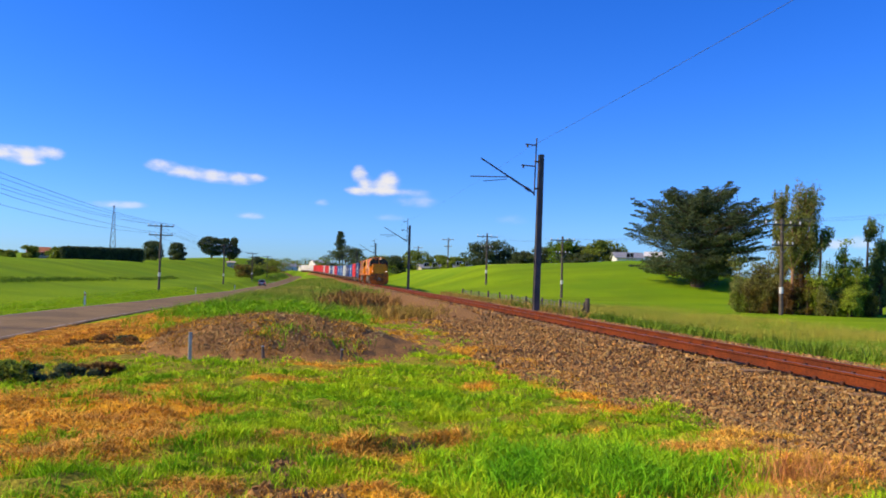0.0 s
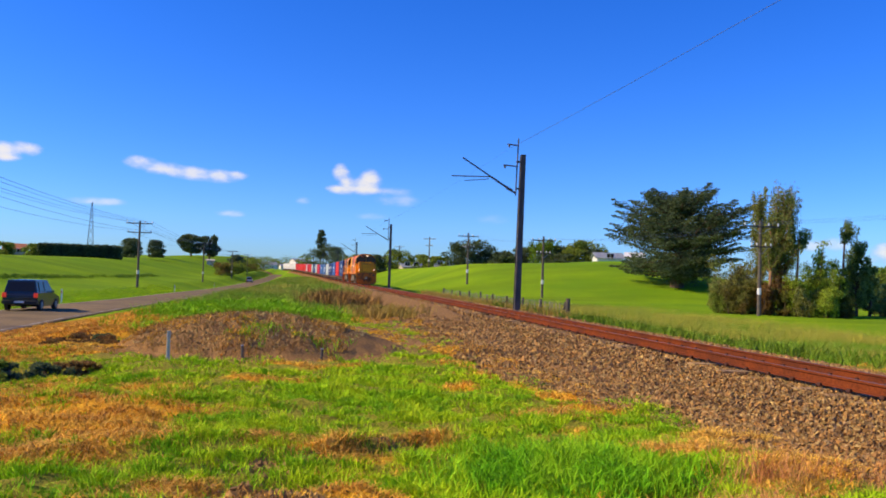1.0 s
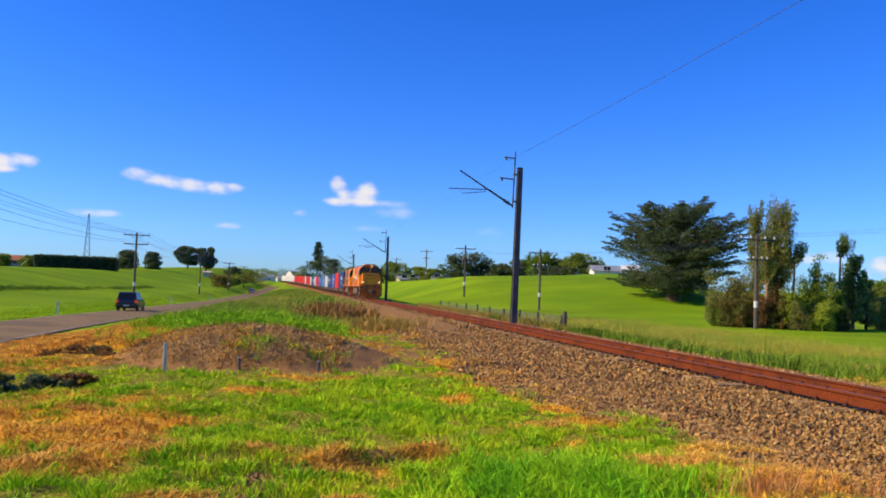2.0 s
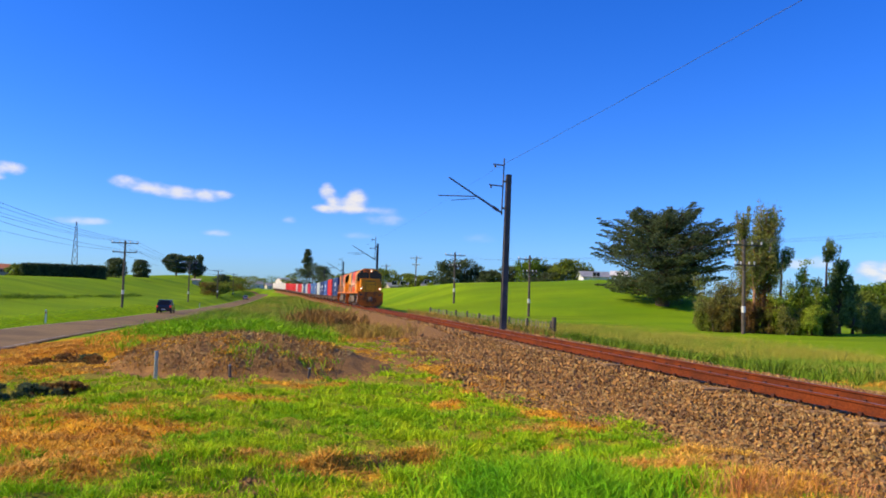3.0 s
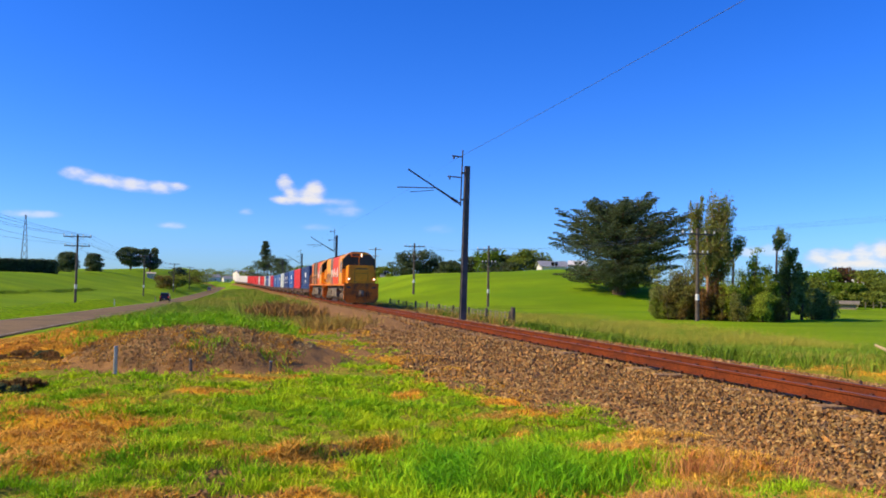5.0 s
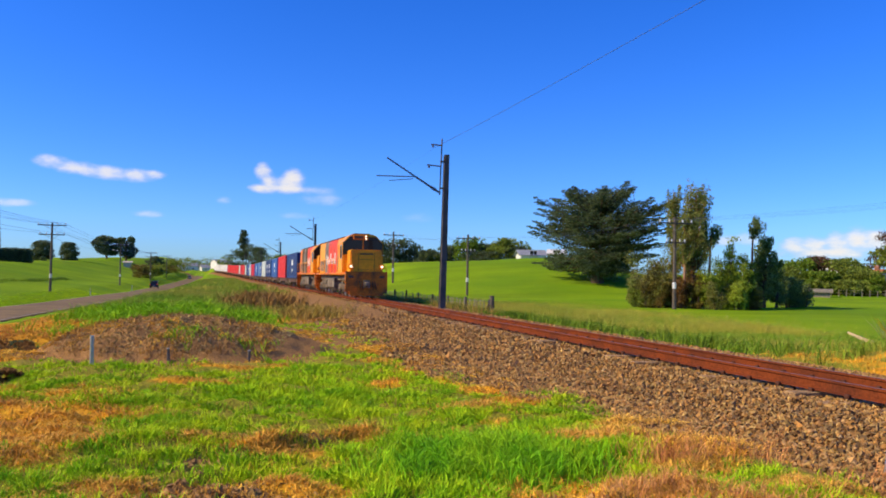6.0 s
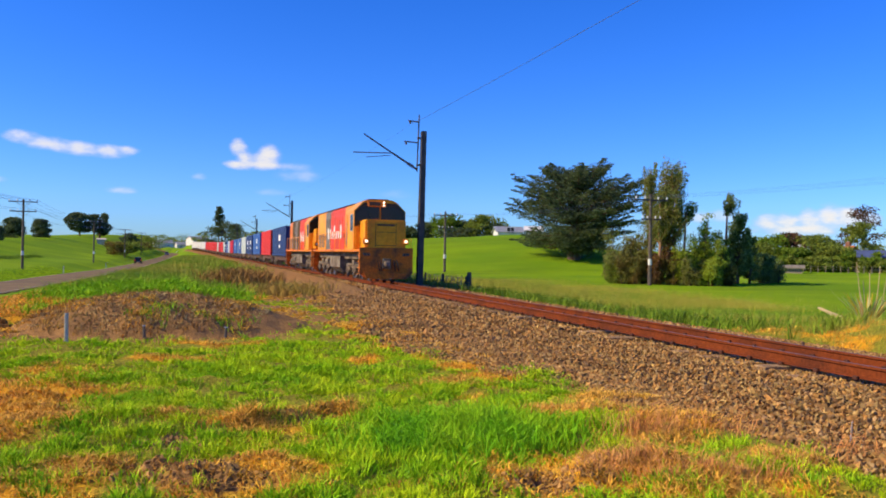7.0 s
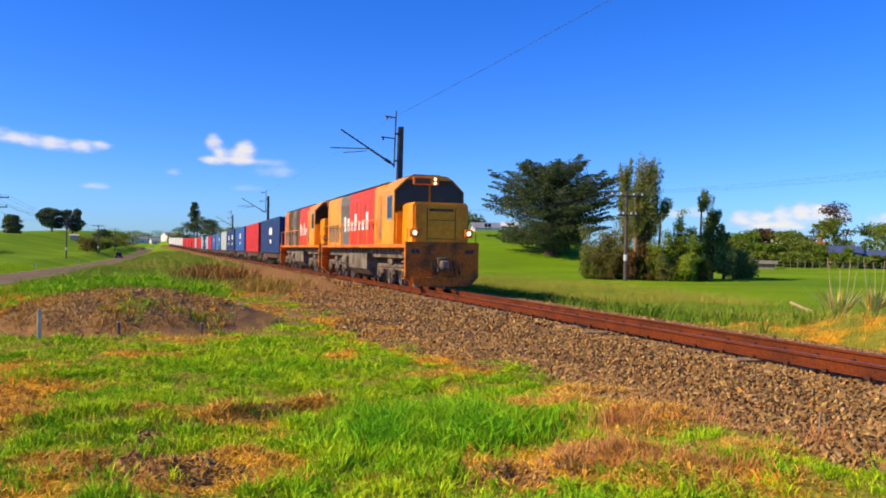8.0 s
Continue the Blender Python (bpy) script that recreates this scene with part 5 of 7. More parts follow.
def hedge(az0, az1, d, el0, el1):
    """A long clipped shelter hedge."""
    (xa, ya), (xb, yb) = at_az(az0, d), at_az(az1, d * 1.04)
    he = thing("hedge", "long dark clipped shelter hedge on the ridge", "hedge")
    cs, rs = [], []
    for f in np.linspace(0, 1, 60):
        x, y = xa + (xb - xa) * f, ya + (yb - ya) * f
        z0 = height_xy(x, y)
        top = 1.28 + math.hypot(x, y) * math.tan(radians(el0 + (el1 - el0) * f))
        for q in (0.2, 0.5, 0.78):
            cs.append((x, y, z0 + (top - z0) * q))
            rs.append((0.6, 1.2, (top - z0) * 0.24))
    bm = bm_new()
    for f in np.linspace(0.01, 0.99, 14):
        x, y = xa + (xb - xa) * f, ya + (yb - ya) * f
        tube(bm, [(x, y, height_xy(x, y) - 0.2), (x, y, height_xy(x, y) + 2.2)], 0.12, 0.05, sides=5)
    part("stems", bm, M["bark"], he)
    crown(he, "foliage", cs, rs, 70, 0.6, M["leaf_dark"])


def norfolk_pine(az, d, el_top):
    x, y = at_az(az, d)
    tr = tree_base("pine_tree", "tall dark tiered pine tree beyond the railway", x, y)
    h = 1.28 + d * math.tan(radians(el_top)) - height_xy(x, y)
    bm = bm_new()
    tube(bm, [(0, 0, -0.3), (0, 0, h)], 0.35, 0.05, sides=7)
    cs, rs = [], []
    for i in range(11):
        f = i / 10
        z0, r = h * (0.3 + 0.67 * f), (3.4 * (1 - f) ** 0.8 + 0.4) * rng.uniform(0.75, 1.15)
        for k in range(7):
            a = k * 0.9 + i * 0.5 + rng.uniform(-0.2, 0.2)
            z = min(z0 + rng.uniform(-0.045, 0.045) * h, 0.97 * h)
            rr = r * rng.uniform(0.45, 1.3)
            tip = Vector((math.cos(a) * rr, math.sin(a) * rr, z + rr * rng.uniform(0.2, 0.9)))
            tube(bm, [(0, 0, z), tip], 0.06, 0.02, sides=4)
            for q in (0.5, 0.85):
                cs.append(Vector((0, 0, z)).lerp(tip, q))
                rs.append((0.85, 0.85, 0.45))
    part("trunk", bm, M["bark"], tr)
    crown(tr, "crown", cs, rs, 50, 0.5, M["leaf_dark"], up=0.4)


big_cypress()
# clump round the pole in the right-hand paddock
plume_tree(23.95, 69, 6.85, 2.9, "gum_tree", "tall narrow tree with feathery plumes and a warm bare trunk", M["leaf_gum"], 84, 0.24, 0.17, 34, 0.3, "bark_warm")
plume_tree(22.75, 70, 6.65, 1.7, "gum_tree", "slim upright tree with feathery plumes beside the power pole", M["leaf_gum"], 46, 0.24, 0.17, 34, -0.1, "bark_warm")
plume_tree(23.3, 68.5, 5.2, 2.2, "gum_tree", "leaning thin tree with a pale pinkish trunk", M["leaf_gum"], 30, 0.4, 0.17, 30, 0.6, "bark_warm")
plume_tree(24.9, 69.5, 3.75, 1.9, "pine_tree", "low spreading pine with a bare stem", M["leaf_pine"], 8, 0.72, 0.2, 44, 0.3, "bark_warm")
plume_tree(28.45, 74, 3.3, 2.3, "conifer_tree", "dark upright conifer in the paddock clump", M["leaf_pine"], 36, 0.06, 0.2, 50, 0.0)
plume_tree(29.2, 75, 1.9, 1.8, "conifer_tree", "smaller dark conifer in the paddock clump", M["leaf_pine"], 22, 0.05, 0.2, 46, 0.0)
plume_tree(27.6, 73, 4.3, 2.0, "pine_tree", "sparse feathery pine tuft on a thin bare trunk", M["leaf_pine"], 6, 0.78, 0.2, 40, 0.3)
SHRUBS = ((21.0, 70, 2.5, 4.0, "leaf_gum"), (20.5, 71, 0.9, 3.2, "leaf_gum"), (21.9, 71, 2.3, 2.8, "leaf_olive"), (21.3, 68, 0.3, 2.6, "leaf_olive"), (20.5, 69, -0.3, 2.2, "leaf_mid"), (22.4, 69, 0.9, 2.0, "leaf_gum"),
          (23.3, 70, 2.9, 1.8, "leaf_brown"), (23.9, 69, 3.4, 1.5, "leaf_brown"), (23.0, 68, 0.6, 2.0, "leaf_brown"), (24.2, 68.5, 0.5, 2.0, "leaf_olive"), (24.9, 68.5, 1.8, 2.6, "leaf_bush"),
          (25.6, 70, 3.1, 3.4, "leaf_bush"), (26.4, 70.5, 2.7, 3.2, "leaf_bush"), (26.9, 69.5, 1.3, 2.6, "leaf_bush"), (25.7, 67.5, 0.4, 2.4, "leaf_gum"), (26.6, 68, 0.1, 3.0, "leaf_bush"), (27.3, 71, 2.0, 2.4, "leaf_mid"),
          (27.7, 69.5, 0.0, 2.0, "leaf_olive"), (30.0, 77, 0.5, 3.0, "leaf_pine"), (30.7, 79, 0.25, 2.6, "leaf_pine"))
for az, d, el, w, mt in SHRUBS:
    shaggy_shrub(az, d, el, w, {"leaf_dark": "dense dark green shrub in the paddock clump", "leaf_mid": "leafy green shrub in the paddock clump", "leaf_pine": "loose dark pine shrub in the paddock clump", "leaf_gum": "ragged olive brown shrub in the paddock clump", "leaf_brown": "shrub of dead brown foliage round the trunks",
               "leaf_bush": "bright green bushy shrub in the paddock clump", "leaf_olive": "ragged olive shrub in the paddock"}[mt], mt, 12 if w > 2.5 else 9, 0.15, 19 if mt != "leaf_brown" else 9)
# trees behind the far paddock
for az, d, el, w, mt in ((30.8, 150, 1.75, 9, "leaf_light"), (32.1, 152, 1.9, 8, "leaf_red"), (33.2, 150, 1.75, 9, "leaf_mid"), (34.2, 140, 1.1, 9, "leaf_mid"), (31.6, 138, 0.9, 9, "leaf_light"),
                         (35.6, 136, 0.7, 10, "leaf_light"), (37.2, 134, 0.15, 9, "leaf_mid"), (38.8, 134, 0.2, 9, "leaf_light"), (33.2, 133, 0.3, 9, "leaf_mid"), (40.2, 150, 2.3, 12, "leaf_mid"), (38.9, 170, 2.3, 10, "leaf_mid"),
                         (29.8, 140, 1.2, 7, "leaf_mid"), (42.5, 140, 1.5, 12, "leaf_light")):
    round_tree(az, d, el, w, "garden_tree", "leafy garden tree behind the far paddock", mt, 34, 0.55, 90, low=0.05, group="garden trees behind the paddock")
round_tree(35.9, 165, 3.7, 7.5, "garden_tree", "tall reddish brown tree above the houses", "leaf_red", 30, 0.42, 60, low=0.3, squash=0.4)
round_tree(35.6, 160, 2.6, 6.5, "garden_tree", "leafy green tree among the houses", "leaf_mid", 26, 0.55, 90, low=0.1)
# behind the hill
for az, d, el, w, mt in ((2.3, 195, 2.6, 7, "leaf_dark"), (3.6, 196, 2.78, 8, "leaf_dark"), (4.5, 198, 1.9, 6, "leaf_dark"), (5.6, 190, 2.1, 7, "leaf_dark"), (7.0, 190, 2.4, 8, "leaf_dark"),
                         (8.7, 185, 3.0, 8, "leaf_light"), (10.0, 186, 2.5, 9, "leaf_dark"), (11.3, 180, 2.95, 8, "leaf_mid"), (9.3, 178, 2.0, 10, "leaf_dark"), (11.9, 178, 2.3, 7, "leaf_dark"),
                         (-0.6, 225, 1.6, 9, "leaf_mid"), (-2.2, 230, 1.9, 9, "leaf_mid"), (-3.6, 230, 1.5, 8, "leaf_dark"), (0.9, 215, 1.5, 7, "leaf_mid"), (-4.9, 235, 1.5, 9, "leaf_mid")):
    round_tree(az, d, el, w, "tree", "dense dark tree behind the green hill" if mt == "leaf_dark" else "leafy green tree behind the hill", mt, 30, 0.6, 80, low=0.05, group="trees behind the hill")
norfolk_pine(-7.6, 385, 3.1)
for az, d, el, w, mt in ((-8.1, 430, 1.8, 9, "leaf_dark"), (-7.2, 382, 2.15, 13, "leaf_dark"), (-6.55, 378, 2.0, 8, "leaf_dark"), (-6.3, 340, 1.7, 10, "leaf_dark"), (-8.75, 460, 1.3, 10, "leaf_mid"), (-10.0, 780, 1.2, 20, "leaf_mid"),
                         (-11.5, 560, 1.1, 14, "leaf_mid"), (-12.4, 440, 1.05, 10, "leaf_mid"), (-9.3, 760, 1.0, 16, "leaf_mid"), (-10.7, 780, 0.95, 18, "leaf_mid"), (-13.5, 330, 1.1, 6, "leaf_dark")):
    round_tree(az, d, el, w, "tree", "distant tree beside the railway and road", mt, 26, 0.6, 80, low=0.05, group="distant trees")
# paddock ridge beyond the road
hedge(-25.7, -20.9, 220, 1.36, 1.38)
round_tree(-20.2, 280, 1.95, 6.4, "tree", "dark ragged tree beside the hedge", "leaf_dark", 56, 0.55, 90, low=0.1)
round_tree(-18.6, 315, 1.9, 5.6, "tree", "dark rounded tree on the ridge", "leaf_dark", 60, 0.55, 110, low=0.02)
umbrella_tree(-16.4, 400, 2.42, 12.0, 0.3)
umbrella_tree(-15.2, 408, 2.42, 9.0, 0.25)
for az, d, el, w, mt in ((-13.4, 310, 0.5, 8, "leaf_mid"), (-12.5, 400, 0.5, 9, "leaf_olive"), (-27.6, 226, 1.35, 4, "leaf_mid"),
                         (-26.1, 222, 1.3, 5, "leaf_mid"), (-13.9, 262, 0.75, 8, "leaf_mid"), (-13.0, 335, 0.8, 9, "leaf_mid"), (-12.2, 425, 0.95, 10, "leaf_mid"), (-14.3, 255, 0.55, 6, "leaf_olive"), (-28.8, 230, 1.0, 5, "leaf_mid"), (-13.1, 330, 1.2, 4, "leaf_dark")):
    round_tree(az, d, el, w, "tree", "low dark tree on the ridge beyond the road", mt, 24, 0.5, 80, low=0.03, group="low trees on the ridge")


def flax_bush(az, d):
    """Stiff upright leaves with tall pale flower stalks."""
    x, y = at_az(az, d)
    fb = tree_base("flax_bush", "flax bush with stiff pale leaves and tall dry stalks", x, y, "shrub")
    for i in range(84):
        a, l, t = rng.uniform(0, 6.28), rng.uniform(0.5, 1.15), rng.uniform(0.15, 1.1)
        b0 = Vector((math.cos(a) * 0.2, math.sin(a) * 0.2, 0))
        tip = b0 + Vector((math.cos(a) * l * t, math.sin(a) * l * t, l))
        bm = bm_new()
        s = Vector((-math.sin(a), math.cos(a), 0)) * 0.025
        mid = b0.lerp(tip, 0.55) - Vector((math.cos(a), math.sin(a), 0)) * 0.06
        q = [bm.verts.new(p) for p in (b0 - s * 0.6, b0 + s * 0.6, mid + s, mid - s, tip)]
        bm.faces.new((q[0], q[1], q[2], q[3]))
        bm.faces.new((q[3], q[2], q[4]))
        part("leaf", bm, M["flax"] if i % 4 else M["straw"], fb)
    for i, (sx, sh) in enumerate(((-0.35, 2.1), (0.15, 1.75), (0.55, 2.0), (-0.1, 1.5), (0.8, 1.6))):
        bm = bm_new()
        tube(bm, [(sx * 0.4, 0, 0), (sx * 0.8, 0.05, sh * 0.6), (sx, 0.1, sh)], 0.017, 0.01, sides=5)
        part("stalk", bm, M["stalk"], fb, "tall pale dry stalk")


M["flax"] = material("grey_green_flax_leaf", (0.38, 0.42, 0.14), 0.6, 0, 0.3, 3, 20, 0.1, (0.45, 0.4, 0.16))
M["straw"] = material("dry_straw", (0.84, 0.49, 0.045), 0.9, 0, 0.25, 1.5, 20, 0.0, (0.56, 0.27, 0.035), island=0.35)
M["stalk"] = material("pale_dry_stalk", (0.5, 0.38, 0.2), 0.9, 0, 0.2, bump=0)
flax_bush(36.3, 31)
flax_bush(38.3, 34)
bm = bm_new()
(xa, ya), (xb, yb) = at_az(33.5, 35), at_az(34.9, 31.5)
tube(bm, [(xa, ya, height_xy(xa, ya) + 0.28), (xb, yb, height_xy(xb, yb) + 0.1)], 0.05, 0.09, sides=8)
part("stem", bm, M["stalk"], thing("fallen_log", "pale bare fallen log in the grass", "log"))

# weeds in the hollows by the road; dark leaves also stand for shade there
for az, d, el, w, mt in ((-26.6, 13.2, -6.3, 1.0, "leaf_dark"), (-24.6, 13.6, -6.3, 0.9, "leaf_dark"), (-28.4, 13.0, -6.0, 1.1, "leaf_mid"), (-22.7, 14.3, -6.2, 0.7, "leaf_brown"), (-22.2, 19.2, -4.35, 1.3, "leaf_brown"), (-23.8, 18.8, -4.7, 1.1, "leaf_brown"), (-21.2, 19.6, -4.45, 0.8, "leaf_dark")):
    round_tree(az, d, el, w, "bramble", "low tangled weed in the roadside hollow, put there for its dark shade", mt, 22, 0.07, 110, low=0.02, group="brambles in the hollow")

# ---- houses ----
def house(name, label, az, d, w, dep, wall_h, roof_h, wall_mat, roof_mat, turn=0, windows=3, chimney=False):
    x, y = at_az(az, d)
    z = height_xy(x, y) - 0.2
    ho = thing(name, label, "house", "distant houses", at=pose(x, y, z, 0, 0, -az + turn))
    for y0, y1 in ((-dep / 2, -dep / 2 + 0.2), (dep / 2 - 0.2, dep / 2)):
        bm = bm_new()
        box(bm, -w / 2, w / 2, y0, y1, -0.5, wall_h)
        part("wall", bm, wall_mat, ho)
    for x0 in (-w / 2, w / 2 - 0.2):
        bm = bm_new()
        a = [(y, zz) for y, zz in ((-dep / 2 + 0.2, -0.5), (dep / 2 - 0.2, -0.5), (dep / 2 - 0.2, wall_h), (0, wall_h + roof_h * 0.93), (-dep / 2 + 0.2, wall_h))]
        va = [bm.verts.new((x0, q, r)) for q, r in a]
        vb = [bm.verts.new((x0 + 0.2, q, r)) for q, r in a]
        bm.faces.new(va)
        bm.faces.new(vb[::-1])
        for i in range(5):
            bm.faces.new((va[i], vb[i], vb[(i + 1) % 5], va[(i + 1) % 5]))
        bmesh.ops.recalc_face_normals(bm, faces=bm.faces)
        part("gable_wall", bm, wall_mat, ho)
    for q in (-1, 1):
        bm = bm_new()
        plate(bm, [(-w / 2 - 0.4, q * (dep / 2 + 0.4), wall_h - 0.15), (w / 2 + 0.4, q * (dep / 2 + 0.4), wall_h - 0.15), (w / 2 + 0.4, 0, wall_h + roof_h), (-w / 2 - 0.4, 0, wall_h + roof_h)], 0.12, (0, 0, 1))
        part("roof", bm, roof_mat, ho)
    for i in range(windows):
        cx = w * ((i + 0.5) / windows - 0.5)
        bm = bm_new()
        box(bm, cx - 0.75, cx + 0.75, -dep / 2 - 0.04, -dep / 2 + 0.01, 0.9, 2.1)
        wi = part("window", bm, M["insulator"], ho)
        for s in (-1, 1):
            bm = bm_new()
            box(bm, cx + s * 0.35 - 0.3, cx + s * 0.35 + 0.3, -dep / 2 - 0.06, -dep / 2 - 0.041, 1.0, 2.0)
            part("pane", bm, M["cab_glass"], wi)
    if chimney:
        bm = bm_new()
        box(bm, w * 0.2, w * 0.2 + 0.7, -0.3, 0.4, wall_h + roof_h * 0.6, wall_h + roof_h + 0.8)
        part("chimney", bm, M["brick"], ho)
    return ho


M["plaster"] = material("white_painted_weatherboard", (0.72, 0.71, 0.68), 0.7, 0, 0.12, 1, 10, 0.1)
M["cream"] = material("cream_wall_paint", (0.6, 0.52, 0.4), 0.8, 0, 0.15, 1, 10, 0.1)
M["tile_red"] = material("orange_red_roof_tiles", (0.48, 0.17, 0.07), 0.8, 0, 0.25, 2, 12, 0.3)
M["iron_blue"] = material("blue_grey_roofing_iron", (0.11, 0.14, 0.24), 0.5, 0.2, 0.2, 1, 12, 0.1)
M["iron_grey"] = material("grey_roofing_iron", (0.35, 0.36, 0.36), 0.5, 0.2, 0.2, 1, 12, 0.1)
M["brick"] = material("dull_brick", (0.3, 0.14, 0.09), 0.9, 0, 0.3, 3, 20, 0.3)
house("house", "white weatherboard house behind the big cypress", 12.75, 160, 5.0, 6, 1.2, 1.0, M["plaster"], M["iron_grey"], 10, 1)
house("shed", "low white garden shed beside the house", 14.6, 150, 3.0, 3, 1.5, 0.7, M["plaster"], M["plaster"], 0, 1)
house("house", "house with an orange tiled roof among garden trees", 34.7, 158, 3.6, 5, 3.3, 1.0, M["cream"], M["tile_red"], -20, 3, True)
house("house", "house with a long blue iron roof behind the paddock", 36.4, 139, 4.2, 6, 2.6, 0.9, M["cream"], M["iron_blue"], 8)
house("house", "pale house with a blue-grey iron roof", 38.1, 140, 4.6, 6, 2.2, 0.6, M["plaster"], M["iron_blue"], -5, 4)
house("house", "white gabled house above the garden trees", 32.9, 175, 6, 9, 4.6, 1.6, M["plaster"], M["iron_grey"], 70, 2)
house("warehouse", "white warehouse beyond the railway", -9.0, 540, 11, 12, 3.6, 1.8, M["plaster"], M["iron_grey"], 20, 3)
house("house", "pale distant house among trees by the railway", -1.3, 225, 5, 6, 0.6, 0.9, M["cream"], M["iron_grey"], 15, 2)
house("house", "blue-roofed house behind the green hill", -0.4, 238, 6, 7, 0.8, 1.0, M["plaster"], M["iron_blue"], -10, 2)
house("house", "low grey-roofed house behind the green hill", 1.2, 215, 5, 6, 0.5, 0.8, M["plaster"], M["iron_grey"], 5, 2)
house("house", "small pinkish house on the ridge beside the hedge", -27.1, 235, 5, 6, 1.9, 1.3, M["cream"], M["tile_red"], 0, 2)
house("shed", "small cream shed on the paddock ridge", -15.1, 345, 3.0, 3, 2.2, 0.4, M["cream"], M["cream"], 0, 0)
for az, d in ((-9.9, 770), (-11.3, 640), (-10.5, 800)):
    house("house", "distant pale house at the end of the road", az, d, 14, 10, 3.4, 2.4, M["plaster"], M["iron_grey"], 12, 2)
# a trailer, given the plain walls and roof of a shed
house("tool_shed", "small grey trailer in the far paddock, shaped as a shed", 31.6, 124, 3.4, 2, 1.0, 0.25, M["grey_wood"], M["grey_wood"], 0, 0)


# ---- cars ----
def hatchback(label, paint):
    """A five-door car: rear at y = 0, driving towards +y, ground at z = 0."""
    ca = thing("car", label, "car", "cars on the road")
    bm = bm_new()
    L, W = 4.0, 0.84
    low = [(0.02, 0.35), (0.0, 0.75), (0.08, 0.95), (0.6, 0.98), (2.75, 0.95), (3.75, 0.78), (3.98, 0.6), (4.0, 0.3), (3.4, 0.22), (0.6, 0.22)]
    va = [bm.verts.new((-W, y, z)) for y, z in low]
    vb = [bm.verts.new((W, y, z)) for y, z in low]
    for i in range(len(low)):
        bm.faces.new((va[i], va[(i + 1) % len(low)], vb[(i + 1) % len(low)], vb[i]))
    bm.faces.new(va[::-1])
    bm.faces.new(vb)
    bmesh.ops.recalc_face_normals(bm, faces=bm.faces)
    bmesh.ops.bevel(bm, geom=bm.edges[:], offset=0.05, segments=2, affect="EDGES")
    part("body", bm, paint, ca)
    bm = bm_new()
    b0, t0 = [(-0.8, 0.1, 0.94), (0.8, 0.1, 0.94), (0.8, 2.85, 0.94), (-0.8, 2.85, 0.94)], [(-0.66, 0.22, 1.6), (0.66, 0.22, 1.6), (0.66, 2.1, 1.62), (-0.66, 2.1, 1.62)]
    a, b2 = [bm.verts.new(p) for p in b0], [bm.verts.new(p) for p in t0]
    for i in range(4):
        bm.faces.new((a[i], a[(i + 1) % 4], b2[(i + 1) % 4], b2[i]))
    bm.faces.new(b2)
    bmesh.ops.recalc_face_normals(bm, faces=bm.faces)
    cabin = part("cabin", bm, paint, ca)
    for pts in ([(-0.7, 0.115, 1.02), (0.7, 0.115, 1.02), (0.6, 0.2, 1.5), (-0.6, 0.2, 1.5)], [(-0.7, 2.77, 1.02), (0.7, 2.77, 1.02), (0.58, 2.26, 1.5), (-0.58, 2.26, 1.5)]):
        bm = bm_new()
        plate(bm, pts, 0.02, (0, -1 if pts[0][1] < 1 else 1, 0.4))
        part("window", bm, M["cab_glass"], cabin, "dark car window")
    for q in (-1, 1):
        for y0, y1 in ((0.5, 1.25), (1.35, 2.3)):
            bm = bm_new()
            plate(bm, [(q * 0.785, y0, 1.02), (q * 0.785, y1, 1.02), (q * 0.685, min(y1 - 0.12, 2.05), 1.5), (q * 0.685, y0 + 0.04, 1.5)], 0.02, (q, 0, 0.35))
            part("side_window", bm, M["cab_glass"], cabin)
        bm = bm_new()
        box(bm, *sorted((q * 0.86, q * 0.66)), -0.015, 0.06, 0.7, 0.94, 0.02)
        part("tail_light", bm, M["tail"], ca, "lit red tail light")
        bm = bm_new()
        box(bm, *sorted((q * 0.98, q * 0.84)), 2.3, 2.42, 0.95, 1.06, 0.02)
        part("mirror", bm, paint, ca)
        for y in (0.72, 3.2):
            bm = bm_new()
            tube(bm, [(q * 0.7, y, 0.3), (q * 0.87, y, 0.3)], 0.3, sides=16)
            wh = part("wheel", bm, M["rubber"], ca)
            bm = bm_new()
            tube(bm, [(q * 0.86, y, 0.3), (q * 0.885, y, 0.3)], 0.18, sides=12)
            part("rim", bm, M["galv"], wh)
    bm = bm_new()
    box(bm, -0.86, 0.86, -0.05, 0.1, 0.36, 0.55, 0.03)
    part("bumper", bm, M["rubber"], ca)
    bm = bm_new()
    box(bm, -0.24, 0.24, -0.062, -0.05, 0.42, 0.52)
    part("number_plate", bm, M["insulator"], ca, "blank white number plate")
    return ca


M["tail"] = material("red_tail_lamp", (0.5, 0.02, 0.015), 0.3, 0, 0.0, bump=0, emission=(1.0, 0.08, 0.03), strength=0.25)
M["car_dark"] = material("dark_blue_car_paint", (0.02, 0.025, 0.035), 0.25, 0.0, 0.1, 2, 20, 0.0, spec=0.6)
M["car_silver"] = material("silver_car_paint", (0.42, 0.42, 0.42), 0.3, 0.3, 0.1, 2, 20, 0.0, spec=0.6)
M["car_white"] = material("white_car_paint", (0.75, 0.75, 0.73), 0.3, 0.0, 0.08, 2, 20, 0.0, spec=0.6)
car_dark = hatchback("dark hatchback car driving away along the road", M["car_dark"])
car_far = hatchback("silver grey car driving away far along the road", M["car_silver"])
car_white = hatchback("white car far off on the road, coming nearer", M["car_white"])


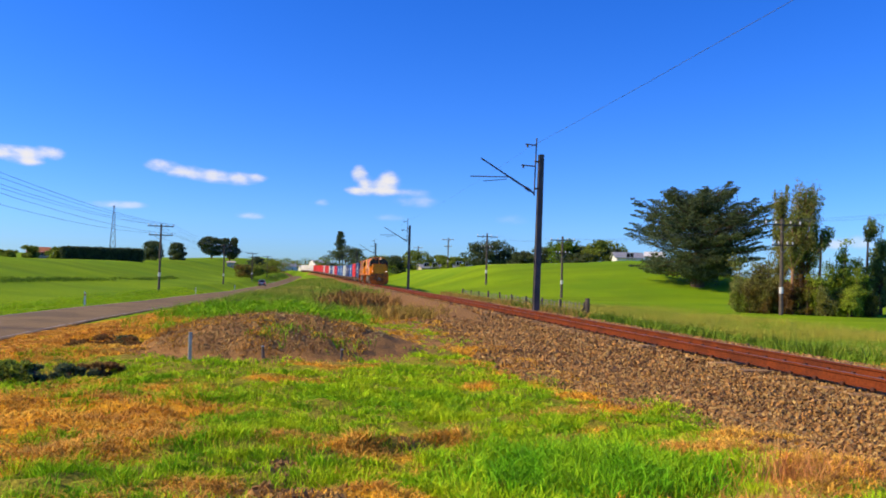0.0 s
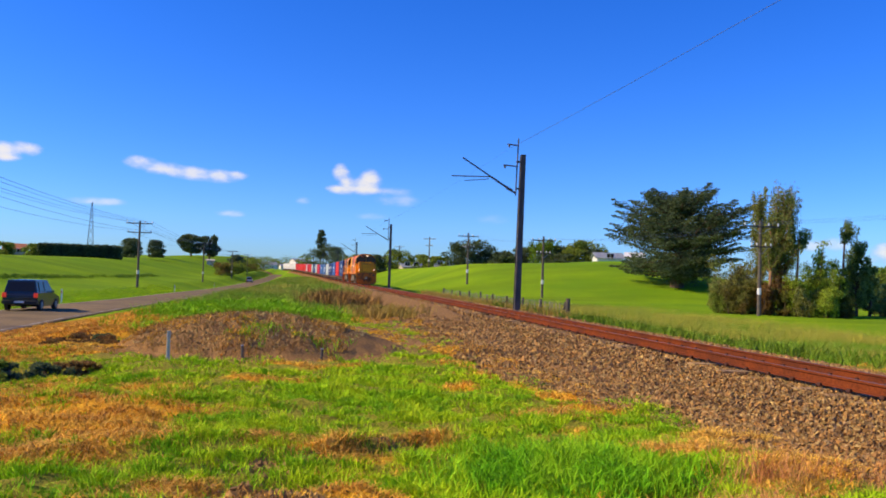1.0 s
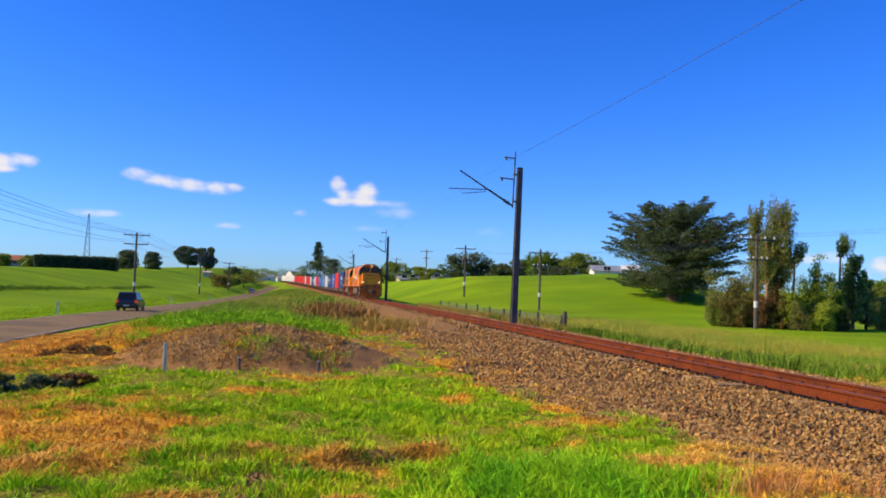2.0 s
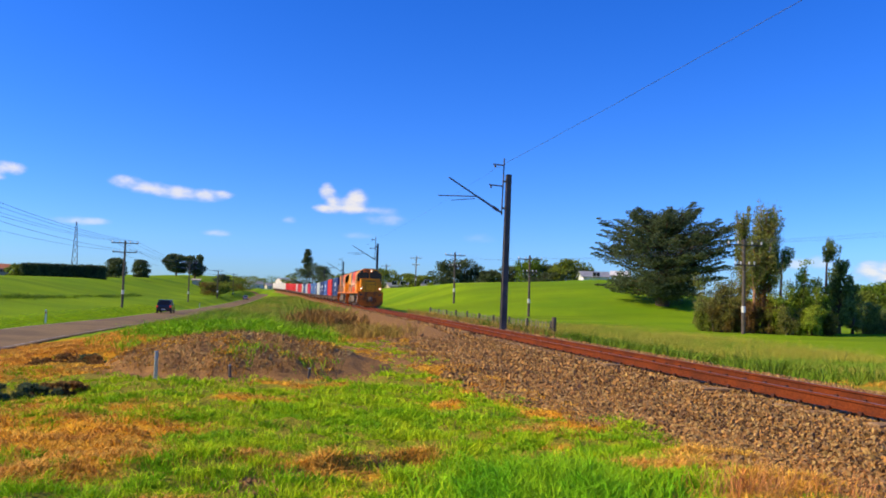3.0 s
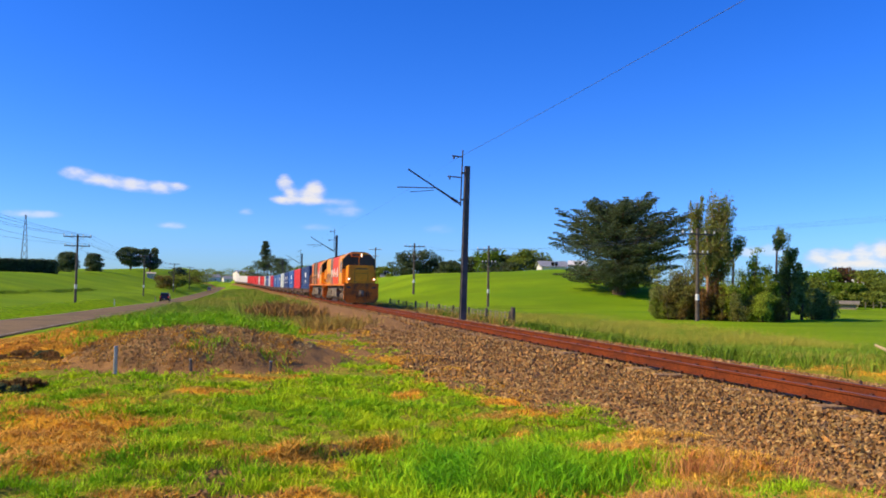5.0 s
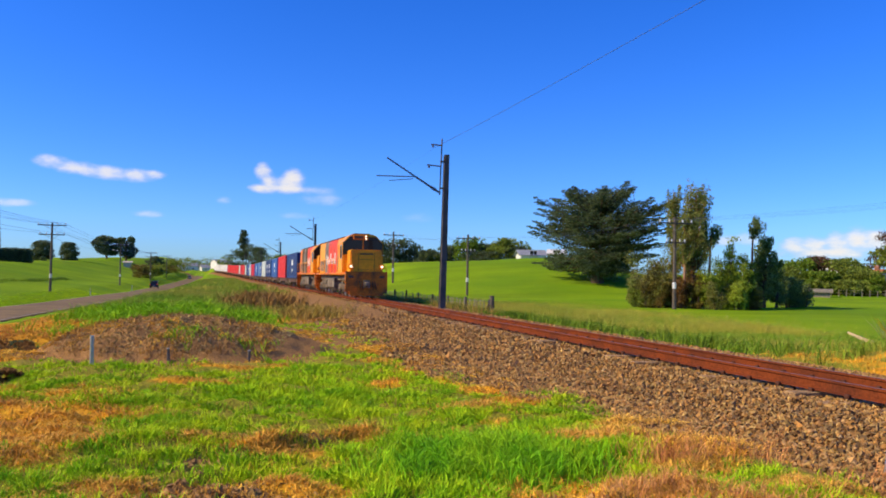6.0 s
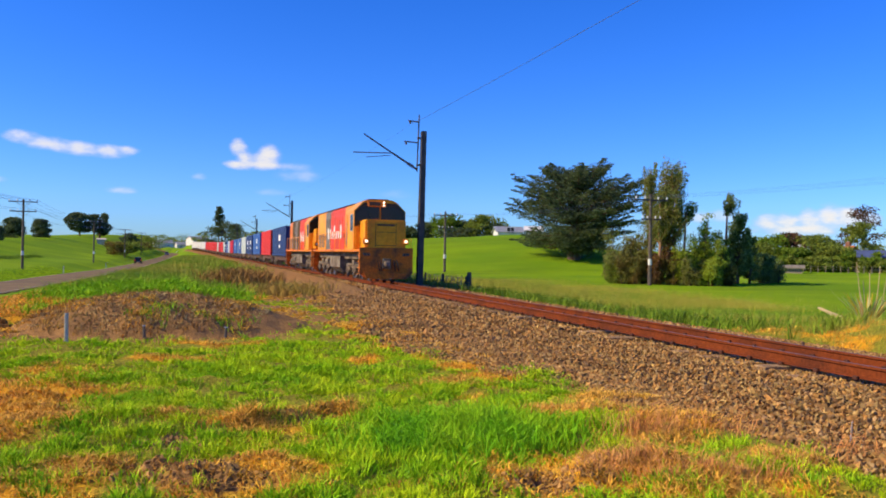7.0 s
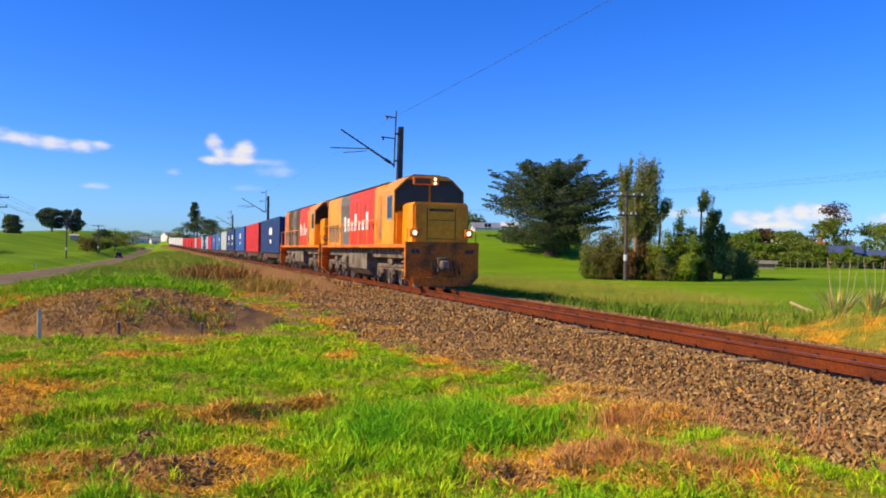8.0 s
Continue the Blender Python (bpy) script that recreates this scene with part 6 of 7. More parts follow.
def on_road(n, s, turn=0):
    x, y = ns(n, s)
    rise = math.degrees(math.atan((road_z(s + 2) - road_z(s - 2)) / 4))
    crown_z = 0.05 * (1 - abs(n - (ROAD_A + ROAD_B) / 2) / 2.55)
    return pose(x, y, float(road_z(s)) + crown_z, rise, 0, HD + turn)


car_dark.matrix_basis, car_far.matrix_basis, car_white.matrix_basis = on_road(-14.0, 17.6), on_road(-14.0, 208), on_road(-11.5, 640, 180)

# ---- clouds: a far backdrop ----
def cloud_material(seed, soft, lobes):
    m = bpy.data.materials.new("self_lit_cloud")
    m.use_nodes = True
    t = m.node_tree
    t.nodes.remove(t.nodes["Principled BSDF"])
    out = t.nodes["Material Output"]
    co = t.nodes.new("ShaderNodeTexCoord")
    sep = t.nodes.new("ShaderNodeSeparateXYZ")
    t.links.new(co.outputs["Object"], sep.inputs[0])

    def math_node(op, a, b, c=None):
        q = t.nodes.new("ShaderNodeMath")
        q.operation = op
        for i, v in enumerate((a, b, c)):
            if v is None:
                continue
            if isinstance(v, (int, float)):
                q.inputs[i].default_value = v
            else:
                t.links.new(v, q.inputs[i])
        return q.outputs[0]
    nz = t.nodes.new("ShaderNodeTexNoise")
    nz.noise_dimensions = "4D"
    nz.inputs["Scale"].default_value, nz.inputs["Detail"].default_value, nz.inputs["W"].default_value = 0.028, 6, seed
    mp = t.nodes.new("ShaderNodeMapping")
    mp.inputs["Scale"].default_value = (0.75, 1.0, 1.6)
    t.links.new(co.outputs["Object"], mp.inputs["Vector"])
    t.links.new(mp.outputs[0], nz.inputs["Vector"])
    body = None
    for cx, cz, rx, rz in lobes:
        u = math_node("MULTIPLY_ADD", sep.outputs["X"], 1 / rx, -cx / rx)
        v = math_node("MULTIPLY_ADD", sep.outputs["Z"], 1 / rz, -cz / rz)
        one = math_node("SUBTRACT", 1.0, math_node("ADD", math_node("MULTIPLY", u, u), math_node("MULTIPLY", v, v)))
        body = one if body is None else math_node("SMOOTH_MAX", body, one, 0.9)
    dens = math_node("ADD", body, math_node("MULTIPLY_ADD", nz.outputs["Fac"], 1.7, -0.62))
    mr = t.nodes.new("ShaderNodeMapRange")
    mr.interpolation_type = "SMOOTHSTEP"
    mr.inputs["From Min"].default_value, mr.inputs["From Max"].default_value = 0.0, soft * 2.0
    t.links.new(dens, mr.inputs["Value"])
    # the cloud glows; sunlit white and shaded blue-grey are put into its colour
    shade = math_node("ADD", math_node("MULTIPLY_ADD", nz.outputs["Fac"], 0.8, -0.2), math_node("MULTIPLY", body, 0.4))
    cr = t.nodes.new("ShaderNodeValToRGB")
    cr.color_ramp.elements[0].color, cr.color_ramp.elements[1].color = (0.46, 0.55, 0.78, 1), (1.0, 0.93, 0.85, 1)
    cr.color_ramp.elements[0].position, cr.color_ramp.elements[1].position = 0.15, 0.55
    t.links.new(shade, cr.inputs[0])
    em, tr, mx = t.nodes.new("ShaderNodeEmission"), t.nodes.new("ShaderNodeBsdfTransparent"), t.nodes.new("ShaderNodeMixShader")
    em.inputs["Strength"].default_value = 0.78
    t.links.new(cr.outputs[0], em.inputs[0])
    t.links.new(math_node("MULTIPLY", mr.outputs[0], 0.92), mx.inputs[0])
    t.links.new(tr.outputs[0], mx.inputs[1])
    t.links.new(em.outputs[0], mx.inputs[2])
    t.links.new(mx.outputs[0], out.inputs[0])
    return m


# each cloud: how soft its edge is, and its lobes as azimuth, elevation and two radii in degrees
CLOUDS = (
    (0.8, ((-29.55, 7.15, 1.2, 0.55), (-28.26, 7.07, 1.4, 0.65), (-26.77, 7.32, 1.0, 0.5), (-27.88, 6.69, 1.0, 0.3))),
    (0.9, ((-19.96, 7.08, 1.15, 0.5), (-18.44, 6.75, 1.5, 0.5), (-17.5, 6.62, 1.2, 0.46), (-16.59, 6.56, 1.6, 0.5), (-14.9, 6.49, 1.6, 0.5), (-13.63, 6.63, 0.9, 0.32))),
    (0.8, ((-6.39, 7.23, 0.66, 0.66), (-5.91, 6.56, 0.72, 0.64), (-5.1, 6.5, 0.8, 0.5), (-4.29, 6.74, 0.95, 0.85), (-6.24, 6.01, 1.3, 0.4), (-4.85, 6.09, 1.85, 0.45))),
    (1.7, ((-2.7, 6.0, 1.5, 0.42), (-2.27, 5.4, 1.8, 0.5))),
    (1.3, ((-22.9, 4.25, 1.6, 0.34), (-21.6, 4.3, 1.0, 0.28))),
    (1.4, ((-14.0, 3.95, 1.15, 0.3),)),
    (1.8, ((-9.0, 5.1, 0.6, 0.32),)),
    (2.4, ((-4.2, 4.2, 1.4, 0.32),)),
    (0.8, ((30.11, 2.48, 0.94, 0.64), (31.35, 2.63, 1.02, 0.63), (32.76, 2.78, 0.9, 0.71), (33.95, 3.01, 0.98, 0.78), (34.93, 2.94, 0.87, 0.81), (35.89, 2.68, 1.14, 0.63), (32.17, 2.08, 3.2, 0.5))),
    (1.0, ((39.2, 2.4, 1.8, 0.6), (41.2, 2.6, 2.0, 0.8), (43.2, 2.3, 1.8, 0.6))),
    (1.2, ((26.0, 2.9, 1.0, 0.5), (27.3, 3.0, 1.1, 0.5))),
    (3.0, ((4.6, 4.3, 1.3, 0.45),)))
for i, (soft, lobes) in enumerate(CLOUDS):
    dd, deg = 2600.0, 2600.0 * radians(1)
    a0, a1 = min(q[0] - 1.6 * q[2] for q in lobes), max(q[0] + 1.6 * q[2] for q in lobes)
    e0, e1 = min(q[1] - 1.6 * q[3] for q in lobes), max(q[1] + 1.6 * q[3] for q in lobes)
    az, el = (a0 + a1) / 2, (e0 + e1) / 2
    x, y = at_az(az, dd)
    z = 1.28 + dd * math.tan(radians(el))
    w, h = (a1 - a0) / 2 * deg, (e1 - e0) / 2 * deg
    bm = bm_new()
    v = [bm.verts.new(p) for p in ((-w, 0, -h), (w, 0, -h), (w, 0, h), (-w, 0, h))]
    bm.faces.new(v)
    local = [((q[0] - az) * deg, (q[1] - el) * deg, q[2] * deg, q[3] * deg) for q in lobes]
    thing("cloud", "small white self-lit cloud low in the sky", "cloud", "clouds", "structure", pose(x, y, z, 0, 0, -az), bm, cloud_material(i * 3.7, soft, local))

# ---- sleepers, clips and ballast ----
def sleepers():
    bed = thing("track_bed", "row of weathered sleepers under the rails", "sleepers", "", "structure")
    bm = bm_new()
    box(bm, -1.07, 1.07, -0.11, 0.11, -0.29, -0.168, 0.012)
    me = mesh_of(bm, "sleeper", M["sleeper"])
    bm = bm_new()
    for q in (-1, 1):
        x = q * (GAUGE / 2 + 0.036)
        for e in (-1, 1):
            box(bm, x + e * 0.09 - 0.025, x + e * 0.09 + 0.025, -0.04, 0.04, -0.168, -0.115, 0.01)
    mc = mesh_of(bm, "rail_clip", M["clip"])
    k = 0
    s = -14.0
    while s < 160:
        ob = new("sleeper", me)
        ob.parent = bed
        ob.matrix_basis = on_line(s, random.uniform(-0.06, 0.004), random.uniform(-0.1, 0.08)) @ pose(0, 0, 0, 0, 0, random.uniform(-1.5, 1.5))
        if s < 70:
            cl = new("rail_clip", mc)
            cl.parent = bed
            cl.matrix_basis = on_line(s, 0.0)
        s += 0.66
        k += 1


sleepers()


def stones(name, label, place, size, mat, **tags):
    """Angular stones, each a squashed and skewed eight-sided lump."""
    p = np.asarray(place)
    k = len(p)
    base = np.array([(1, 0, 0), (-1, 0, 0), (0, 1, 0), (0, -1, 0), (0, 0, 1), (0, 0, -1)], float)
    tri = np.array([(0, 2, 4), (2, 1, 4), (1, 3, 4), (3, 0, 4), (2, 0, 5), (1, 2, 5), (3, 1, 5), (0, 3, 5)])
    sc = size[:, None, None] * rng.uniform(0.55, 1.25, (k, 6, 1)) * np.ones((1, 1, 3))
    v = base[None] * sc + rng.normal(0, 0.33, (k, 6, 3)) * size[:, None, None]
    ang = rng.uniform(0, 6.28, k)
    til = rng.uniform(-0.7, 0.7, k)
    c, s = np.cos(til)[:, None], np.sin(til)[:, None]
    y2, z2 = v[..., 1] * c - v[..., 2] * s, v[..., 1] * s + v[..., 2] * c
    c, s = np.cos(ang)[:, None], np.sin(ang)[:, None]
    x3, y3 = v[..., 0] * c - y2 * s, v[..., 0] * s + y2 * c
    v = np.stack([x3, y3, z2], -1) + p[:, None]
    f = (tri[None] + 6 * np.arange(k)[:, None, None]).reshape(-1, 3)
    return soup(name, v.reshape(-1, 3), f, mat, label=label, kind="stuff", **tags)


def ballast_material():
    m = material("mixed_ballast_stone", (0.34, 0.19, 0.065), 0.9, 0, 0.2, 0.9, 30, 0.0, (0.25, 0.15, 0.06), island=0.5, tints=((0.38, 0.2, 0.05), (0.25, 0.125, 0.04), (0.43, 0.275, 0.085), (0.21, 0.13, 0.06), (0.39, 0.185, 0.045), (0.33, 0.225, 0.1)))
    return m


M["ballast"] = ballast_material()


def ballast_z(m):
    """Profile of the stone bed across the line."""
    z = np.where(m < 7.2, -0.215 - 0.13 * (1 - smooth(4.6, 7.0, m)), -0.222)
    return np.where(m > 9.9, -0.245 - 0.35 * smooth(9.9, 11.8, m), z)


def ballast():
    out, sz = [], []
    for s0, s1, cnt, size in ((2, 14, 46000, 0.024), (14, 30, 24000, 0.031), (30, 70, 10000, 0.06)):
        s = rng.uniform(s0, s1, cnt)
        edge = toe(s) - 0.15 + 0.4 * fbm(s * 0.5, s * 0 + 3.0, 61) + 0.15 * fbm(s * 2.5, s * 0, 62)
        m = edge + (11.4 - edge) * rng.uniform(0, 1, cnt) ** 1.35
        keep = (s < 24 + 6 * rng.uniform(0, 1, cnt)) | (m > 6.9)
        s, m = s[keep], m[keep]
        cnt = len(s)
        x, y = m * CH - s * SH, m * SH + s * CH
        z = ballast_z(m) + rng.uniform(-0.02, 0.03, cnt)
        z = np.maximum(z, height(m, s) + 0.012)
        z = np.where(np.abs(m - TRACK_N) < 1.1, np.minimum(z, -0.205), z)
        out.append(np.stack([x, y, z], -1))
        sz.append(np.full(cnt, size) * rng.uniform(0.6, 1.4, cnt))
    stones("ballast", "brown and grey crushed stone track ballast", np.concatenate(out), np.concatenate(sz), M["ballast"], category="gravel")
    # heap of gravel and scattered clods
    k = 5200
    a, r = rng.uniform(0, 6.28, k), np.sqrt(rng.uniform(0, 1, k))
    x, y = MOUND[0] + 2.5 * r * np.cos(a), MOUND[1] + 2.1 * r * np.sin(a)
    z = height(x * CH + y * SH, -x * SH + y * CH)
    stones("gravel_heap", "low weathered heap of brown gravel and soil", np.stack([x, y, z], -1), rng.uniform(0.01, 0.03, k), M["heap"], category="gravel")
    k = 2600
    c = np.array([(-1.15, 6.15), (-1.35, 6.05), (-0.75, 5.65), (-0.95, 5.9), (-1.27, 6.9), (1.6, 5.4)])[rng.integers(0, 6, k)]
    x, y = c[:, 0] + rng.normal(0, 0.2, k), c[:, 1] + rng.normal(0, 0.13, k)
    z = height(x * CH + y * SH, -x * SH + y * CH)
    stones("soil_clods", "dark broken clods of soil in the grass", np.stack([x, y, z], -1), 0.008 + 0.028 * rng.uniform(0, 1, k) ** 2, M["clod"], category="soil")


M["heap"] = material("brown_gravel_and_soil", (0.44, 0.32, 0.125), 0.95, 0, 0.25, 1, 20, 0, (0.32, 0.21, 0.075), island=0.45)
M["clod"] = material("dark_soil_clod", (0.42, 0.24, 0.075), 0.95, 0, 0.3, 3, 20, 0.3, (0.27, 0.15, 0.05), island=0.4)
ballast()


# ---- grass ----
def blades(name, label, x, y, hgt, wid, mat, lean=0.45, per=5, spread=0.03, category="grass", away=None):
    """Tufts of bent blades, two triangles each."""
    x, y = np.repeat(x, per), np.repeat(y, per)
    h = np.repeat(hgt, per) * rng.uniform(0.5, 1.15, len(x))
    x, y = x + rng.normal(0, spread, len(x)), y + rng.normal(0, spread, len(x))
    z = height(x * CH + y * SH, -x * SH + y * CH) - 0.01
    k = len(x)
    a, b = rng.uniform(0, 6.28, k), rng.uniform(0, 6.28, k)
    if away is not None:                                    # leaning out of the tuft
        a = np.repeat(away, per) + rng.normal(0, 0.7, k)
    w = np.repeat(wid, per) if np.ndim(wid) else np.full(k, wid)
    l1, l2 = lean * rng.uniform(0.1, 0.5, k) * h, lean * rng.uniform(0.5, 1.6, k) * h
    p0 = np.stack([x, y, z], -1)
    side = np.stack([np.cos(b) * w / 2, np.sin(b) * w / 2, 0 * w], -1)
    mid = p0 + np.stack([np.cos(a) * l1, np.sin(a) * l1, h * 0.6], -1)
    tip = p0 + np.stack([np.cos(a) * l2, np.sin(a) * l2, h * 0.6 + h * 0.4 * np.sqrt(np.clip(1 - (l2 / (h * 1.6)) ** 2, 0.05, 1))], -1)
    v = np.stack([p0 - side, p0 + side, mid + side * 0.8, mid - side * 0.8, tip], 1).reshape(-1, 3)
    f0 = 5 * np.arange(k)[:, None]
    f = np.concatenate([f0 + np.array([[0, 1, 2]]), f0 + np.array([[0, 2, 3]]), f0 + np.array([[3, 2, 4]])])
    return soup(name, v, f, mat, label=label, category=category, kind="stuff")


def scatter(count, n0, n1, s0, s1, keep, power=1.0):
    n = rng.uniform(n0, n1, count)
    s = s0 + (s1 - s0) * rng.uniform(0, 1, count) ** power
    x, y = n * CH - s * SH, n * SH + s * CH
    dry, soil = dryness(x, y, n)
    ok = keep(n, s, x, y, dry, soil) > rng.uniform(0, 1, count)
    return x[ok], y[ok], dry[ok], soil[ok]


def leafy(name, base, second, var, broad=2.2):
    m = material(name, base, 0.6, 0, 0.25, broad, 7, 0, second, island=var, spec=0.06)
    return m


M["grass"] = leafy("fresh_green_grass", (0.32, 0.55, 0.01), (0.5, 0.63, 0.014), 0.42)
M["grass_dark"] = leafy("deep_green_grass", (0.21, 0.45, 0.012), (0.32, 0.52, 0.014), 0.35)
M["tall"] = leafy("seeding_olive_grass", (0.37, 0.345, 0.055), (0.17, 0.32, 0.022), 0.3, 0.16)
M["lush"] = leafy("lush_green_grass", (0.17, 0.44, 0.010), (0.3, 0.54, 0.014), 0.4)
M["rusty"] = leafy("rusty_dry_stalks", (0.6, 0.24, 0.08), (0.7, 0.36, 0.13), 0.45)
M["dark_weed"] = leafy("dark_strip_weed", (0.12, 0.22, 0.015), (0.17, 0.25, 0.02), 0.35)
M["turf"] = leafy("dead_matted_turf", (0.78, 0.46, 0.07), (0.58, 0.31, 0.05), 0.5)
M["seed"] = leafy("yellow_olive_seed_heads", (0.46, 0.4, 0.06), (0.36, 0.36, 0.05), 0.35)
M["weed_pale"] = leafy("dried_pale_weeds", (0.46, 0.3, 0.07), (0.34, 0.27, 0.05), 0.4)
M["weed_brown"] = leafy("dried_brown_weeds", (0.31, 0.16, 0.045), (0.37, 0.23, 0.06), 0.4)


def grass():
    def green(n, s, x, y, dry, soil):
        bare = np.clip(1 - 1.5 * blob(x, y, MOUND[0] + 0.2, MOUND[1] - 0.2, 2.4, 2.0), 0, 1)
        return bare * np.clip(1.15 - 1.4 * dry - 1.3 * soil, 0.02, 1) * (0.5 + 0.9 * fbm(x * 1.4, y * 1.4, 77)) * (n > -9.3) * (n < toe(s) + 0.35 + 0.5 * fbm(x * 0.9, y * 0.9, 66))
    x, y, dry, soil = scatter(70000, -9.5, 6.2, 3.3, 13, green)
    lush = blob(x, y, 1.5, 7.0, 0.75, 0.75) + 0.6 * blob(x, y, -0.7, 11, 1.0, 0.9) + 0.6 * blob(x, y, -1.7, 7.2, 0.5, 0.8) + 0.7 * blob(x, y, 0.1, 8.6, 0.35, 0.3)
    h = 0.042 + 0.025 * fbm(x * 0.8, y * 0.8, 80) + 0.16 * np.clip(fbm(x * 2.4, y * 2.4, 83) - 0.12, 0, 1) + 0.13 * np.clip(lush, 0, 1)
    blades("near_grass", "short fresh green grass in uneven tufts", x, y, np.clip(h, 0.025, 0.24), 0.008, M["grass"], 0.6)

    def tufty(n, s, x, y, dry, soil):
        return green(n, s, x, y, dry, soil) * (x > -0.62 * y - 0.5) * (x < 0.85 * y + 0.5)
    for name, label, count, s0, s1, r0, h0, wide, mat in (("grass_tufts", "thick fresh green tufts of grass", 3600, 4.2, 9.5, 0.13, 0.12, 0.0075, "grass"),
                                                         ("grass_tufts", "deep green tufts of broad grass", 1700, 4.2, 11, 0.12, 0.1, 0.01, "grass_dark"),
                                                         ("grass_tufts", "green tufts of grass on the verge", 4200, 9.5, 26, 0.24, 0.11, 0.011, "grass")):
        cx, cy, _, _ = scatter(count, -8.6, 5.6, s0, s1, tufty)
        q = rng.uniform(0.55, 1.35, len(cx))
        per = 20
        ang, u = rng.uniform(0, 6.28, len(cx) * per), np.sqrt(rng.uniform(0, 1, len(cx) * per))
        rad = np.repeat(q * r0, per)
        x, y = np.repeat(cx, per) + rad * u * np.cos(ang), np.repeat(cy, per) + rad * u * np.sin(ang)
        blades(name, label, x, y, np.repeat(q * h0, per) * (1.15 - 0.6 * u), wide, M[mat], 0.75, 4, 0.02, away=ang)
    x, y, dry, soil = scatter(30000, -9.5, 5.0, 12, 34, green, 1.3)
    h = 0.07 + 0.04 * fbm(x * 0.6, y * 0.6, 81)
    blades("verge_grass", "green verge grass beyond the near turf", x, y, np.clip(h, 0.04, 0.2), 0.016, M["grass"], 0.6)

    def dark(n, s, x, y, dry, soil):
        return np.clip(1 - 1.5 * blob(x, y, MOUND[0] + 0.2, MOUND[1] - 0.2, 2.4, 2.0), 0, 1) * np.clip(fbm(x * 1.1 + 40, y * 1.1, 90) * 1.6 - 0.1, 0, 1) * np.clip(1 - dry - soil, 0, 1) * (n < 4.6) * (n > -9)
    x, y, dry, soil = scatter(30000, -9.3, 4.8, 3.5, 30, dark, 1.4)
    blades("clover_tufts", "deeper green tufts among the grass", x, y, 0.06 + 0.05 * rng.uniform(0, 1, len(x)), 0.014, M["grass_dark"], 0.8)

    def strawy(n, s, x, y, dry, soil):
        return np.clip(dry * 1.2 - 0.25 + 0.25 * soil, 0, 1) * (n > -10) * (n < toe(s) + 0.6)
    x, y, dry, soil = scatter(90000, -10, 5.2, 4, 34, strawy, 1.5)
    d = np.hypot(x, y)
    blades("dry_straw", "flattened dry orange straw on the ground", x, y, 0.05 + 0.0012 * d + 0.03 * rng.uniform(0, 1, len(x)), 0.007 + 0.0006 * d, M["straw"], 1.5)

    def hump(n, s, x, y, dry, soil):
        return (blob(n, s, -1.5, 38, 4.5, 16) * 1.6 * smooth(-5.8, -3.4, n - 0.06 * (s - 30)) * (n < 3.6)) * (0.5 + 0.5 * fbm(x * 0.7, y * 0.7, 95)) * np.clip(1 - 1.6 * straw_strip(n, s), 0, 1)
    x, y, _, _ = scatter(46000, -8.5, 4.6, 30, 78, hump)
    blades("rank_grass", "tall rank olive grass on the bank beside the railway", x, y, 0.22 + 0.2 * rng.uniform(0, 1, len(x)), 0.012, M["tall"], 0.6, 5, 0.1)

    def beyond(n, s, x, y, dry, soil):
        return np.clip(0.75 + 0.7 * fbm(x * 0.25, y * 0.25, 97), 0, 1) * smooth(12.0, 13.2, n) * (1 - smooth(20, 27, n)) * np.clip(1 - 1.3 * dry, 0.02, 1)
    x, y, _, _ = scatter(76000, 12, 27, 2, 80, beyond)
    blades("paddock_grass", "tall seeding grass on the far side of the railway", x, y, 0.14 + 0.2 * rng.uniform(0, 1, len(x)) * (1 + 0.9 * fbm(x * 0.2, y * 0.2, 98)), 0.008, M["tall"], 1.0, 5, 0.14)

    def left_verge(n, s, x, y, dry, soil):
        return smooth(-20.5, -16.4, n) * (n < -15.7) * 0.8 + 0 * dry
    x, y, _, _ = scatter(14000, -21, -15.6, 25, 120, left_verge)
    blades("roadside_grass", "rough green grass along the road edge", x, y, 0.09 + 0.1 * rng.uniform(0, 1, len(x)), 0.018, M["grass"], 0.8, 5, 0.12)

    # dark blades added in a row to stand in for a terrain step
    def rushes(n, s, x, y, dry, soil):
        return blob(n, 0 * s, -29.0 + 1.2 * fbm(s * 0.04, s * 0, 150), 0, 0.7, 1) * np.clip(0.55 + 1.1 * fbm(s * 0.08, n * 0.3, 151), 0, 1)
    x, y, _, _ = scatter(9000, -32, -26, 60, 170, rushes)
    blades("rushes", "row of dark blades standing in for a step in the paddock", x, y, 0.25 + 0.25 * rng.uniform(0, 1, len(x)), 0.04, M["dark_weed"], 0.6, 4, 0.15)

    def weedy(n, s, x, y, dry, soil):
        return smooth(-6.2, -4.0, n) * blob(n, s, -1.6, 28.5, 2.9, 4.2) * 1.5 * np.clip(1 - 1.6 * straw_strip(n, s), 0, 1) * (1 - smooth(1.2, 2.6, n)) * (1 - blob(x, y, -1.9, 23.3, 0.9, 1.8))
    x, y, _, _ = scatter(17000, -7.5, 4.0, 20.5, 37, weedy)
    blades("green_weeds", "leafy bright green weeds behind the gravel heap", x, y, 0.1 + 0.34 * np.clip(fbm(x * 0.9, y * 0.9, 96) + 0.25, 0, 1) + 0.08 * rng.uniform(0, 1, len(x)), 0.026, M["grass_dark"], 0.9, 6, 0.08)
    # weeds on the heap
    k = 48
    c = np.array([(-3.25, 15.75), (-3.05, 15.9), (-2.1, 15.95), (-1.8, 15.8)])[rng.integers(0, 4, k)]
    x, y = c[:, 0] + rng.normal(0, 0.26, k), c[:, 1] + rng.normal(0, 0.16, k)
